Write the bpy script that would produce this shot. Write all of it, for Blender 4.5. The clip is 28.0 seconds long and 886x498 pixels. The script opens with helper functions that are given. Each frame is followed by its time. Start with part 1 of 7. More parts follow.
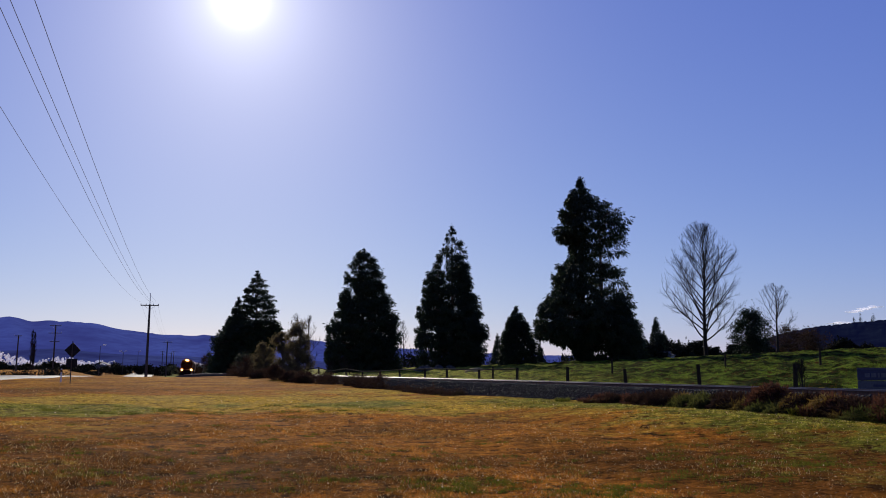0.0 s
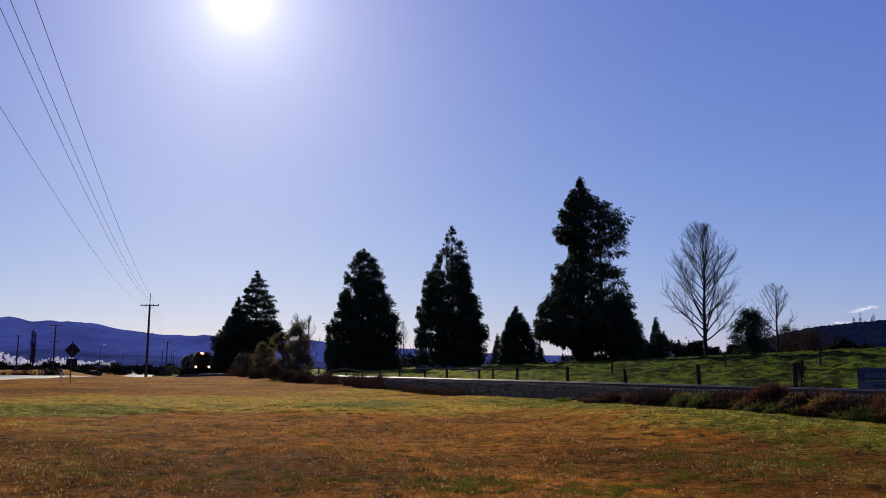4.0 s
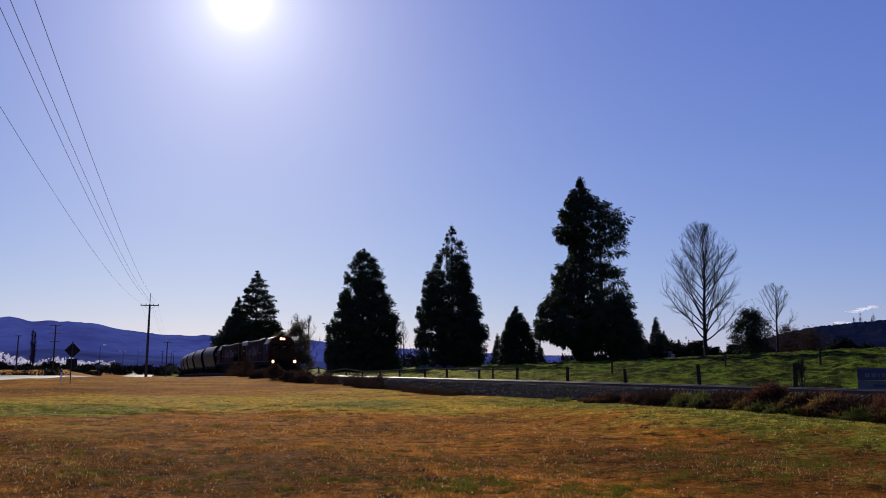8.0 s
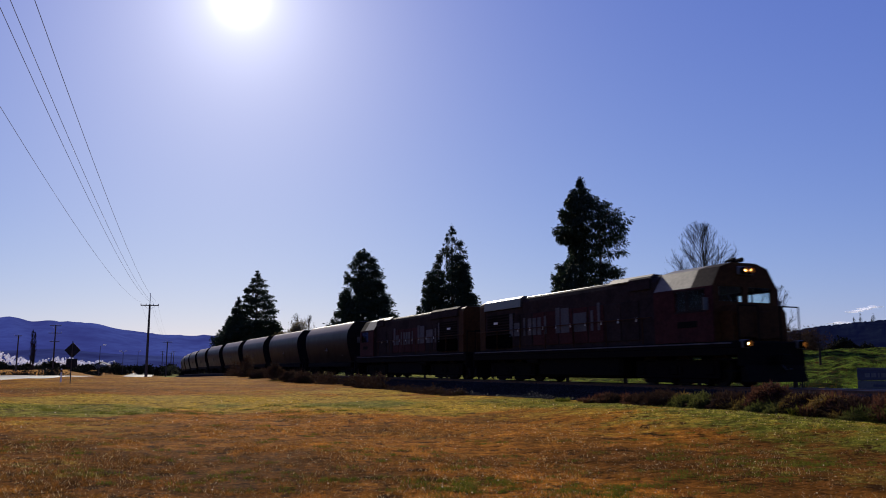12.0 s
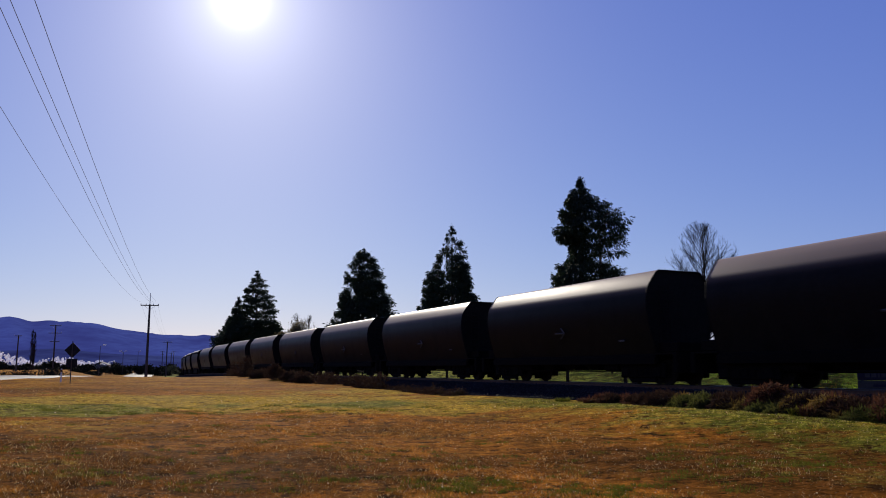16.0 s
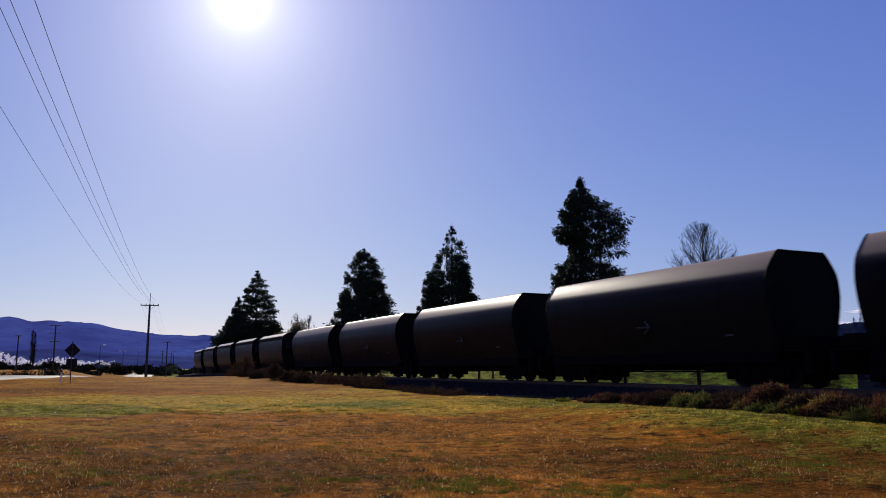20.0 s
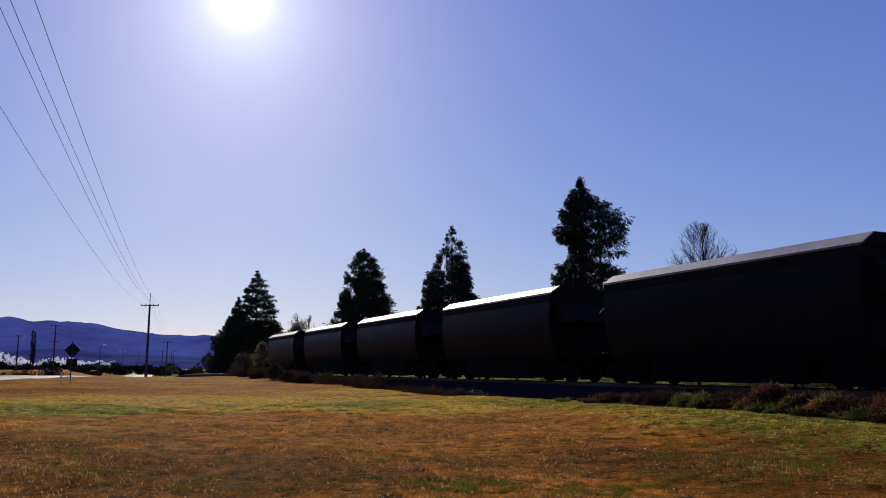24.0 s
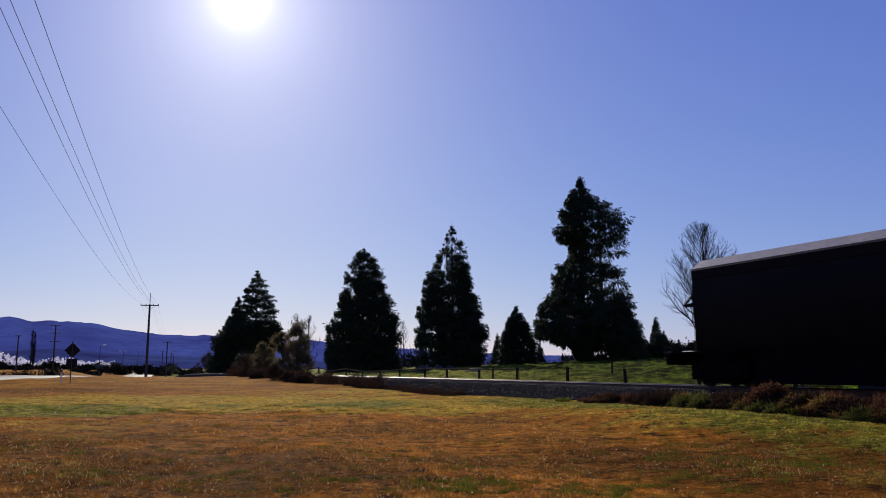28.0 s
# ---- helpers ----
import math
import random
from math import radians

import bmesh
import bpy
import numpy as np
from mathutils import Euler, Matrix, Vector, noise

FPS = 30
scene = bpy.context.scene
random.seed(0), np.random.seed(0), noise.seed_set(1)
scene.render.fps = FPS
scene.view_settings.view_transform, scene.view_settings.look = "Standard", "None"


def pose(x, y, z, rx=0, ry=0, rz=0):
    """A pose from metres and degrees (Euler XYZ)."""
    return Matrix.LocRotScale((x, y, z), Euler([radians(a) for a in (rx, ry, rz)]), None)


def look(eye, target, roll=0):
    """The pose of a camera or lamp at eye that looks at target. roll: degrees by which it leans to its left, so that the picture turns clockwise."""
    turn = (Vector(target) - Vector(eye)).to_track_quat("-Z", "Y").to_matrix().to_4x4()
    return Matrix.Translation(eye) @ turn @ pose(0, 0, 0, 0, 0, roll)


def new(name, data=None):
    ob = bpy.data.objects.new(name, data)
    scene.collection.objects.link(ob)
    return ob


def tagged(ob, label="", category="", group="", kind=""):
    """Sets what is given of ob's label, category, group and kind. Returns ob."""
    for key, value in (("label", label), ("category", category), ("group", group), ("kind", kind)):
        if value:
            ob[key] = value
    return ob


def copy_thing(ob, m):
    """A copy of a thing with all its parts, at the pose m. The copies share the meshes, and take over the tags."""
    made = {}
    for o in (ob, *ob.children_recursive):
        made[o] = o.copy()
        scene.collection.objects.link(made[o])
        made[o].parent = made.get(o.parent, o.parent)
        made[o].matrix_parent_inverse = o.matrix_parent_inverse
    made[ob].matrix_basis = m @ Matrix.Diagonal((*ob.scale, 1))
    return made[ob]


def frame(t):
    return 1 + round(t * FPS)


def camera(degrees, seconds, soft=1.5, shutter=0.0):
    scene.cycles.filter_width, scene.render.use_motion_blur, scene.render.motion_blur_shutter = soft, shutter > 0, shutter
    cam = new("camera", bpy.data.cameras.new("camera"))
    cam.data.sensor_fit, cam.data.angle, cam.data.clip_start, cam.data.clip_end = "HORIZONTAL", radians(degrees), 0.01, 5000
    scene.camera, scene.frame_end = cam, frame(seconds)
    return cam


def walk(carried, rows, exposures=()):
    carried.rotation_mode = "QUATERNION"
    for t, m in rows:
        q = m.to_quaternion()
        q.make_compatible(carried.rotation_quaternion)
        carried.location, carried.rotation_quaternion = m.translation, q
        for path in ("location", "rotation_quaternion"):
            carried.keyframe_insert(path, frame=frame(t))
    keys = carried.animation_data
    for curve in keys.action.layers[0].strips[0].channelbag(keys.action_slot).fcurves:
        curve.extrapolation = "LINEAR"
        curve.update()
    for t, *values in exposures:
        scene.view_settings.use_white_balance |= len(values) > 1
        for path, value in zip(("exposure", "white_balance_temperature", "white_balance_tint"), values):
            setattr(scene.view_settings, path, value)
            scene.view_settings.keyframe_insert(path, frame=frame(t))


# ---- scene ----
# One plan in metres: x to the right, y away from the camera, z up. The railway runs across it at a slant.
EYE = Vector((0.0, 0.0, 1.55))
TILT = 8.61                      # the camera looks up by this angle
ALONG = Vector((-0.4140, 0.9103, 0.0))   # along the track, away from the camera
ACROSS = Vector((0.9103, 0.4140, 0.0))   # across the track, to the field behind it
TRACK = 19.13                    # from the camera to the track's centre line
RAIL_Z = 1.0                     # top of the rails
BEND, RADIUS = 115.0, 815.0      # the far track bends to the right
SPEED = 15.95                    # of the train, metres a second
FRONT0 = 209.2                   # where the leading ditch lights stand at the start

cam = camera(58.5, 28.0, soft=0.95, shutter=0.2)
AIM = EYE + Vector((0, math.cos(radians(TILT)), math.sin(radians(TILT))))
walk(cam, [(0, look(EYE, AIM)), (28, look(EYE, AIM))], exposures=[(0, 0.0, 6500, 10), (28, 0.0, 6500, 10)])

# ---- daylight ----
SUN_AZ, SUN_EL = -15.2, 25.4     # degrees to the right of straight ahead, and up
world = bpy.data.worlds.new("world")
scene.world = world
world.use_nodes = True
wn, wl = world.node_tree.nodes, world.node_tree.links
wn.clear()
sky = wn.new("ShaderNodeTexSky")
sky.sky_type = "NISHITA"
sky.sun_disc = False
sky.sun_elevation, sky.sun_rotation = radians(SUN_EL), radians(SUN_AZ)
sky.altitude, sky.air_density, sky.dust_density, sky.ozone_density = 100, 1.0, 0.28, 3.0
# the deep winter blue stays even over the whole sky, while red and green fade away from the sun
split, join = wn.new("ShaderNodeSeparateColor"), wn.new("ShaderNodeCombineColor")
wl.new(sky.outputs[0], split.inputs[0])
for k, (evenness, amount) in enumerate(((0.86, 0.985), (0.83, 1.055), (0.42, 3.80))):
    power, gain = wn.new("ShaderNodeMath"), wn.new("ShaderNodeMath")
    power.operation, power.inputs[1].default_value = "POWER", evenness
    gain.operation, gain.inputs[1].default_value = "MULTIPLY", amount
    wl.new(split.outputs[k], power.inputs[0])
    wl.new(power.outputs[0], gain.inputs[0])
    wl.new(gain.outputs[0], join.inputs[k])
back = wn.new("ShaderNodeBackground")
back.inputs["Strength"].default_value = 0.0755
wout = wn.new("ShaderNodeOutputWorld")
wl.new(join.outputs[0], back.inputs["Color"])
SUN_WAY = Vector((math.sin(radians(SUN_AZ)) * math.cos(radians(SUN_EL)), math.cos(radians(SUN_AZ)) * math.cos(radians(SUN_EL)), math.sin(radians(SUN_EL))))
# the glare of the low sun in the hazy air close round it
wtc, wdot = wn.new("ShaderNodeTexCoord"), wn.new("ShaderNodeVectorMath")
wdot.operation, wdot.inputs[1].default_value = "DOT_PRODUCT", SUN_WAY
wl.new(wtc.outputs["Generated"], wdot.inputs[0])
glare = None
for sharp, amount in ((9000.0, 4.0), (2500.0, 0.55), (420.0, 0.30), (110.0, 0.16), (28.0, 0.08)):
    pw, mu = wn.new("ShaderNodeMath"), wn.new("ShaderNodeMath")
    pw.operation, mu.operation = "POWER", "MULTIPLY_ADD"
    pw.use_clamp = True
    wl.new(wdot.outputs["Value"], pw.inputs[0])
    pw.inputs[1].default_value, mu.inputs[1].default_value, mu.inputs[2].default_value = sharp, amount, 0.0
    wl.new(pw.outputs[0], mu.inputs[0])
    if glare is not None:
        wl.new(glare, mu.inputs[2])
    glare = mu.outputs[0]
halo, wsum = wn.new("ShaderNodeBackground"), wn.new("ShaderNodeAddShader")
halo.inputs["Color"].default_value = (1.0, 0.98, 0.95, 1)
wl.new(glare, halo.inputs["Strength"])
wl.new(back.outputs[0], wsum.inputs[0])
wl.new(halo.outputs[0], wsum.inputs[1])
wl.new(wsum.outputs[0], wout.inputs["Surface"])

sun_data = bpy.data.lights.new("sun", "SUN")
sun_data.energy, sun_data.angle, sun_data.color = 4.6, radians(0.53), (1.0, 0.91, 0.76)
sun = new("sun", sun_data)
sun.matrix_world = look(SUN_WAY * 300, (0, 0, 0))


# ---- materials ----
def mat(name, colours, scale=3.0, fine=40.0, rough=0.7, metal=0.0, bump=0.3, spread=0.25, translucent=0.0, coords="Object", stretch=(1, 1, 1), spec=0.5, rough_var=0.1):
    """A surface with broad and fine variation. colours: two or more linear colours, mixed by a broad noise."""
    m = bpy.data.materials.new(name)
    m.use_nodes = True
    n, l = m.node_tree.nodes, m.node_tree.links
    b = n["Principled BSDF"]
    tc, mp = n.new("ShaderNodeTexCoord"), n.new("ShaderNodeMapping")
    mp.inputs["Scale"].default_value = stretch
    l.new(tc.outputs[coords], mp.inputs["Vector"])
    broad, grain = n.new("ShaderNodeTexNoise"), n.new("ShaderNodeTexNoise")
    broad.inputs["Scale"].default_value, broad.inputs["Detail"].default_value = scale, 5
    grain.inputs["Scale"].default_value, grain.inputs["Detail"].default_value = fine, 4
    l.new(mp.outputs[0], broad.inputs["Vector"]), l.new(mp.outputs[0], grain.inputs["Vector"])
    ramp = n.new("ShaderNodeValToRGB")
    el = ramp.color_ramp.elements
    while len(el) < len(colours):
        el.new(0.5)
    for i, c in enumerate(colours):
        el[i].position = 0.3 + 0.4 * i / max(1, len(colours) - 1)
        el[i].color = (*c, 1)
    l.new(broad.outputs[0], ramp.inputs[0])
    mul = n.new("ShaderNodeMixRGB")
    mul.blend_type, mul.inputs[0].default_value = "MULTIPLY", 1.0
    mr = n.new("ShaderNodeMapRange")
    mr.inputs[1].default_value, mr.inputs[2].default_value = 0.3, 0.7
    mr.inputs[3].default_value, mr.inputs[4].default_value = 1 - spread, 1 + spread
    l.new(grain.outputs[0], mr.inputs[0])
    l.new(ramp.outputs[0], mul.inputs[1]), l.new(mr.outputs[0], mul.inputs[2])
    oi = n.new("ShaderNodeObjectInfo")
    vary = n.new("ShaderNodeHueSaturation")
    vr = n.new("ShaderNodeMapRange")
    vr.inputs[3].default_value, vr.inputs[4].default_value = 0.88, 1.12
    l.new(oi.outputs["Random"], vr.inputs[0])
    l.new(vr.outputs[0], vary.inputs["Value"])
    l.new(mul.outputs[0], vary.inputs["Color"])
    l.new(vary.outputs[0], b.inputs["Base Color"])
    rr = n.new("ShaderNodeMapRange")
    rr.inputs[3].default_value, rr.inputs[4].default_value = max(0.02, rough - rough_var), min(1, rough + rough_var)
    l.new(broad.outputs[0], rr.inputs[0])
    l.new(rr.outputs[0], b.inputs["Roughness"])
    b.inputs["Metallic"].default_value = metal
    b.inputs["Specular IOR Level"].default_value = spec
    if bump:
        bp = n.new("ShaderNodeBump")
        bp.inputs["Strength"].default_value, bp.inputs["Distance"].default_value = bump, 0.02
        l.new(grain.outputs[0], bp.inputs["Height"])
        l.new(bp.outputs[0], b.inputs["Normal"])
    if translucent:
        tr, mx = n.new("ShaderNodeBsdfTranslucent"), n.new("ShaderNodeMixShader")
        l.new(vary.outputs[0], tr.inputs["Color"])
        mx.inputs[0].default_value = translucent
        l.new(b.outputs[0], mx.inputs[1]), l.new(tr.outputs[0], mx.inputs[2])
        l.new(mx.outputs[0], n["Material Output"].inputs["Surface"])
    return m


def glow(name, colour, strength):
    m = bpy.data.materials.new(name)
    m.use_nodes = True
    b = m.node_tree.nodes["Principled BSDF"]
    b.inputs["Base Color"].default_value = (*colour, 1)
    b.inputs["Emission Color"].default_value = (*colour, 1)
    b.inputs["Emission Strength"].default_value = strength
    return m


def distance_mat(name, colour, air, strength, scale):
    """Far hills: dark forest, the blue haze of the air in front put in as a glow."""
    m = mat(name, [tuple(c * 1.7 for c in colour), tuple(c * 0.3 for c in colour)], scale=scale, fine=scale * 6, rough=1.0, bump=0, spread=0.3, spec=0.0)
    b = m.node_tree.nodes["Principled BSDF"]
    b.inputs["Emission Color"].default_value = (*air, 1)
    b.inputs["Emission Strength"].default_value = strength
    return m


def ground_mat(name="winter_turf", blade=False, bleached=0.0):
    """Winter turf: dry orange-brown sward with yellow and green patches."""
    m = bpy.data.materials.new(name)
    m.use_nodes = True
    n, l = m.node_tree.nodes, m.node_tree.links
    b = n["Principled BSDF"]
    tc = n.new("ShaderNodeTexCoord")

    def nz(scale, detail, rough=0.6):
        t = n.new("ShaderNodeTexNoise")
        t.inputs["Scale"].default_value, t.inputs["Detail"].default_value, t.inputs["Roughness"].default_value = scale, detail, rough
        l.new(tc.outputs["Object"], t.inputs["Vector"])
        return t.outputs[0]

    def step(src, a, c):
        r = n.new("ShaderNodeMapRange")
        r.interpolation_type = "SMOOTHSTEP"
        r.inputs[1].default_value, r.inputs[2].default_value = a, c
        l.new(src, r.inputs[0])
        return r.outputs[0]

    def mix(fac, a, c):
        x = n.new("ShaderNodeMixRGB")
        l.new(fac, x.inputs[0])
        for k, v in ((1, a), (2, c)):
            if isinstance(v, tuple):
                x.inputs[k].default_value = (*v, 1)
            else:
                l.new(v, x.inputs[k])
        return x.outputs[0]

    def patches(rows, start=None):
        """Soft round patches, ragged by noise: rows of centre, radii and amount."""
        total = start
        for cx, cy, rx, ry, amount in rows:
            mp, gd, ma = n.new("ShaderNodeMapping"), n.new("ShaderNodeTexGradient"), n.new("ShaderNodeMath")
            gd.gradient_type, ma.operation = "SPHERICAL", "MULTIPLY_ADD"
            mp.inputs["Location"].default_value = (-cx / rx, -cy / ry, 0)
            mp.inputs["Scale"].default_value = (1 / rx, 1 / ry, 0.05)
            l.new(tc.outputs["Object"], mp.inputs["Vector"])
            l.new(mp.outputs[0], gd.inputs["Vector"])
            l.new(gd.outputs["Fac"], ma.inputs[0])
            ma.inputs[1].default_value, ma.inputs[2].default_value = amount, 0.0
            if total is not None:
                l.new(total, ma.inputs[2])
            total = ma.outputs[0]
        return total

    sx = n.new("ShaderNodeSeparateXYZ")
    l.new(tc.outputs["Object"], sx.inputs[0])
    dry = mix(step(nz(3.2, 6, 0.7), 0.36, 0.64), (0.29, 0.102, 0.012), (0.58, 0.238, 0.026))
    dry = mix(step(nz(0.35, 5, 0.65), 0.44, 0.62), dry, mix(step(nz(5.0, 5, 0.7), 0.4, 0.6), (0.18, 0.074, 0.012), (0.36, 0.156, 0.020)))
    # a yellower belt runs across the paddock, with a redder stretch beyond it
    dry = mix(step(patches(((-4, 31, 15, 8.0, 0.62), (3, 27, 9, 6.0, 0.36), (-9, 19.5, 4.0, 3.5, 0.3), (-3, 44, 12, 10, 0.45), (-14, 33, 14, 7, 0.55), (6, 20, 7, 5, 0.3)), nz(0.5, 6, 0.7)), 0.60, 0.90), dry, mix(step(nz(4.0, 5, 0.7), 0.38, 0.62), (0.37, 0.225, 0.026), (0.68, 0.47, 0.055)))
    dry = mix(step(patches(((-21, 44, 8, 6.0, 0.6), (-2, 19, 9, 5, 0.25), (-2.5, 12.0, 4.5, 4.0, 0.55), (-4.5, 10.2, 3.0, 1.6, 0.4), (2.5, 13.5, 3.5, 2.5, 0.35), (6.2, 12.0, 5.5, 4.8, 0.7), (7.5, 15.5, 3.0, 2.6, 0.4), (-8.0, 14.0, 5.5, 4.5, 0.6)), nz(0.6, 5, 0.7)), 0.62, 0.95), dry, mix(step(nz(4.5, 6, 0.75), 0.38, 0.6), (0.115, 0.050, 0.010), (0.26, 0.102, 0.016)))
    green = mix(step(nz(5.5, 6, 0.75), 0.36, 0.62), (0.10, 0.105, 0.016), mix(step(nz(1.6, 4), 0.4, 0.6), (0.27, 0.29, 0.035), (0.50, 0.42, 0.05)))
    # the verge towards the railway and the far field are green
    def dot2(a, c, off):
        m1, m2 = n.new("ShaderNodeMath"), n.new("ShaderNodeMath")
        m1.operation, m2.operation = "MULTIPLY_ADD", "MULTIPLY_ADD"
        l.new(sx.outputs[0], m1.inputs[0])
        m1.inputs[1].default_value, m1.inputs[2].default_value = a, off
        l.new(sx.outputs[1], m2.inputs[0])
        m2.inputs[1].default_value = c
        l.new(m1.outputs[0], m2.inputs[2])
        return m2.outputs[0]

    lateral = dot2(ACROSS.x, ACROSS.y, 0.0)
    verge = step(lateral, 10.8, 14.6)
    add = n.new("ShaderNodeMath")
    add.operation = "MULTIPLY_ADD"
    l.new(verge, add.inputs[0])
    near_ = n.new("ShaderNodeMath")
    near_.operation = "MULTIPLY_ADD"
    l.new(step(sx.outputs[1], 26.0, 36.0), near_.inputs[0])
    near_.inputs[1].default_value, near_.inputs[2].default_value = -0.30, 0.33
    l.new(near_.outputs[0], add.inputs[1])
    l.new(nz(0.22, 6, 0.65), add.inputs[2])
    patchy = patches(((-13.8, 25.5, 5.6, 5.2, 0.74), (-10.0, 25.0, 1.8, 2.4, 0.52), (-3.4, 30.2, 3.6, 4.0, 0.68), (-8.0, 29.5, 2.0, 2.4, 0.3), (4.5, 31.5, 5, 3.5, 0.2), (0.4, 10.7, 0.7, 0.8, 0.2), (1.9, 10.3, 0.8, 0.7, 0.2), (5.6, 12.2, 2.6, 2.0, 0.14), (8.0, 19.0, 4, 3, 0.06)), add.outputs[0])
    ragged = n.new("ShaderNodeMath")
    ragged.operation = "MULTIPLY_ADD"
    l.new(nz(1.2, 6, 0.7), ragged.inputs[0])
    ragged.inputs[1].default_value = 0.85
    rough_edge = n.new("ShaderNodeMath")
    rough_edge.operation = "MULTIPLY_ADD"
    l.new(nz(6.0, 5, 0.75), rough_edge.inputs[0])
    rough_edge.inputs[1].default_value, rough_edge.inputs[2].default_value = 0.5, -0.25
    spread_ = n.new("ShaderNodeMath")
    l.new(rough_edge.outputs[0], spread_.inputs[0])
    l.new(patchy, spread_.inputs[1])
    l.new(spread_.outputs[0], ragged.inputs[2])
    dry = mix(step(sx.outputs[1], 42.0, 56.0), dry, mix(step(nz(0.3, 4), 0.4, 0.6), (0.29, 0.110, 0.014), (0.48, 0.225, 0.020)))
    base = mix(step(ragged.outputs[0], 1.04, 1.27), dry, green)
    # near-black mottling paints in the shaded sides of the field's hummocks
    field = mix(step(nz(0.7, 6, 0.7), 0.43, 0.60), (0.010, 0.022, 0.0035), (0.125, 0.195, 0.019))
    # the field is paler and yellower to the left, round the foot of the conifers
    pale = mix(step(nz(0.8, 6, 0.7), 0.38, 0.58), (0.05, 0.08, 0.012), (0.34, 0.36, 0.05))
    field = mix(step(sx.outputs[0], 0.0, 17.0), pale, field)
    base = mix(step(lateral, 21.0, 24.0), base, field)
    grain = n.new("ShaderNodeMixRGB")
    grain.blend_type, grain.inputs[0].default_value = "MULTIPLY", 1.0
    gr = n.new("ShaderNodeMapRange")
    gr.inputs[1].default_value, gr.inputs[2].default_value, gr.inputs[3].default_value, gr.inputs[4].default_value = 0.3, 0.7, 0.35, 1.55
    l.new(nz(14, 6, 0.75), gr.inputs[0])
    # small bare and matted spots
    spots = step(nz(1.9, 6, 0.75), 0.53, 0.62)
    base = mix(spots, base, mix(spots, base, (0.065, 0.030, 0.009)))
    base = mix(step(nz(7.5, 5, 0.7), 0.54, 0.66), base, (0.08, 0.038, 0.010))
    base = mix(step(nz(11.0, 4, 0.7), 0.60, 0.67), base, (0.035, 0.018, 0.007))
    if not blade:
        # matted thatch and soil between the blades is darker than the blades
        thatch = n.new("ShaderNodeMixRGB")
        thatch.blend_type, thatch.inputs[0].default_value, thatch.inputs[2].default_value = "MULTIPLY", 1.0, (0.86, 0.80, 0.74, 1)
        l.new(base, thatch.inputs[1])
        base = thatch.outputs[0]
    # uneven growth, a hand to a stride across
    worn, uneven = n.new("ShaderNodeMixRGB"), n.new("ShaderNodeMapRange")
    worn.blend_type, worn.inputs[0].default_value = "MULTIPLY", 1.0
    uneven.inputs[1].default_value, uneven.inputs[2].default_value, uneven.inputs[3].default_value, uneven.inputs[4].default_value = 0.34, 0.66, 0.64, 1.58
    l.new(nz(2.3, 6, 0.78), uneven.inputs[0])
    l.new(base, worn.inputs[1]), l.new(uneven.outputs[0], worn.inputs[2])
    l.new(worn.outputs[0], grain.inputs[1]), l.new(gr.outputs[0], grain.inputs[2])
    l.new(grain.outputs[0], b.inputs["Base Color"])
    b.inputs["Roughness"].default_value, b.inputs["Specular IOR Level"].default_value = 0.78, 0.004
    bp = n.new("ShaderNodeBump")
    bp.inputs["Strength"].default_value, bp.inputs["Distance"].default_value = 1.0, 0.2
    l.new(nz(6, 7, 0.75), bp.inputs["Height"])
    if blade:
        tr, mx = n.new("ShaderNodeBsdfTranslucent"), n.new("ShaderNodeMixShader")
        geo, isl, tone = n.new("ShaderNodeNewGeometry"), n.new("ShaderNodeMapRange"), n.new("ShaderNodeMixRGB")
        isl.inputs[3].default_value, isl.inputs[4].default_value = 0.45, 1.75
        tone.blend_type, tone.inputs[0].default_value = "MULTIPLY", 1.0
        l.new(geo.outputs["Random Per Island"], isl.inputs[0])
        # some bleached straw blades
        straw = mix(step(geo.outputs["Random Per Island"], 1 - bleached, 1.03 - bleached), grain.outputs[0], (0.52, 0.38, 0.17))
        l.new(straw, tone.inputs[1]), l.new(isl.outputs[0], tone.inputs[2])
        l.new(tone.outputs[0], b.inputs["Base Color"]), l.new(tone.outputs[0], tr.inputs["Color"])
        mx.inputs[0].default_value = 0.6
        l.new(b.outputs[0], mx.inputs[1]), l.new(tr.outputs[0], mx.inputs[2])
        l.new(mx.outputs[0], n["Material Output"].inputs["Surface"])
        b.inputs["Roughness"].default_value, b.inputs["Specular IOR Level"].default_value = 0.65, 0.08
    else:
        l.new(bp.outputs[0], b.inputs["Normal"])
    return m


def cloud_mat(name="sun_glow_cloud", strength=0.34, scale=0.03, thin=1.0):
    """Thin cloud and steam, their sunlight put in as a glow, that let the sky through, most at the rim."""
    m = glow(name, (0.95, 0.93, 0.95), strength)
    n, l = m.node_tree.nodes, m.node_tree.links
    tc, t, r, mx, tr = n.new("ShaderNodeTexCoord"), n.new("ShaderNodeTexNoise"), n.new("ShaderNodeMapRange"), n.new("ShaderNodeMixShader"), n.new("ShaderNodeBsdfTransparent")
    t.inputs["Scale"].default_value, t.inputs["Detail"].default_value = scale, 6
    l.new(tc.outputs["Object"], t.inputs["Vector"])
    l.new(t.outputs[0], r.inputs[0])
    r.inputs[1].default_value, r.inputs[2].default_value, r.inputs[3].default_value, r.inputs[4].default_value = 0.35, 0.65, thin, 0.42
    l.new(r.outputs[0], mx.inputs[0])
    l.new(n["Principled BSDF"].outputs[0], mx.inputs[1]), l.new(tr.outputs[0], mx.inputs[2])
    l.new(mx.outputs[0], n["Material Output"].inputs["Surface"])
    return m


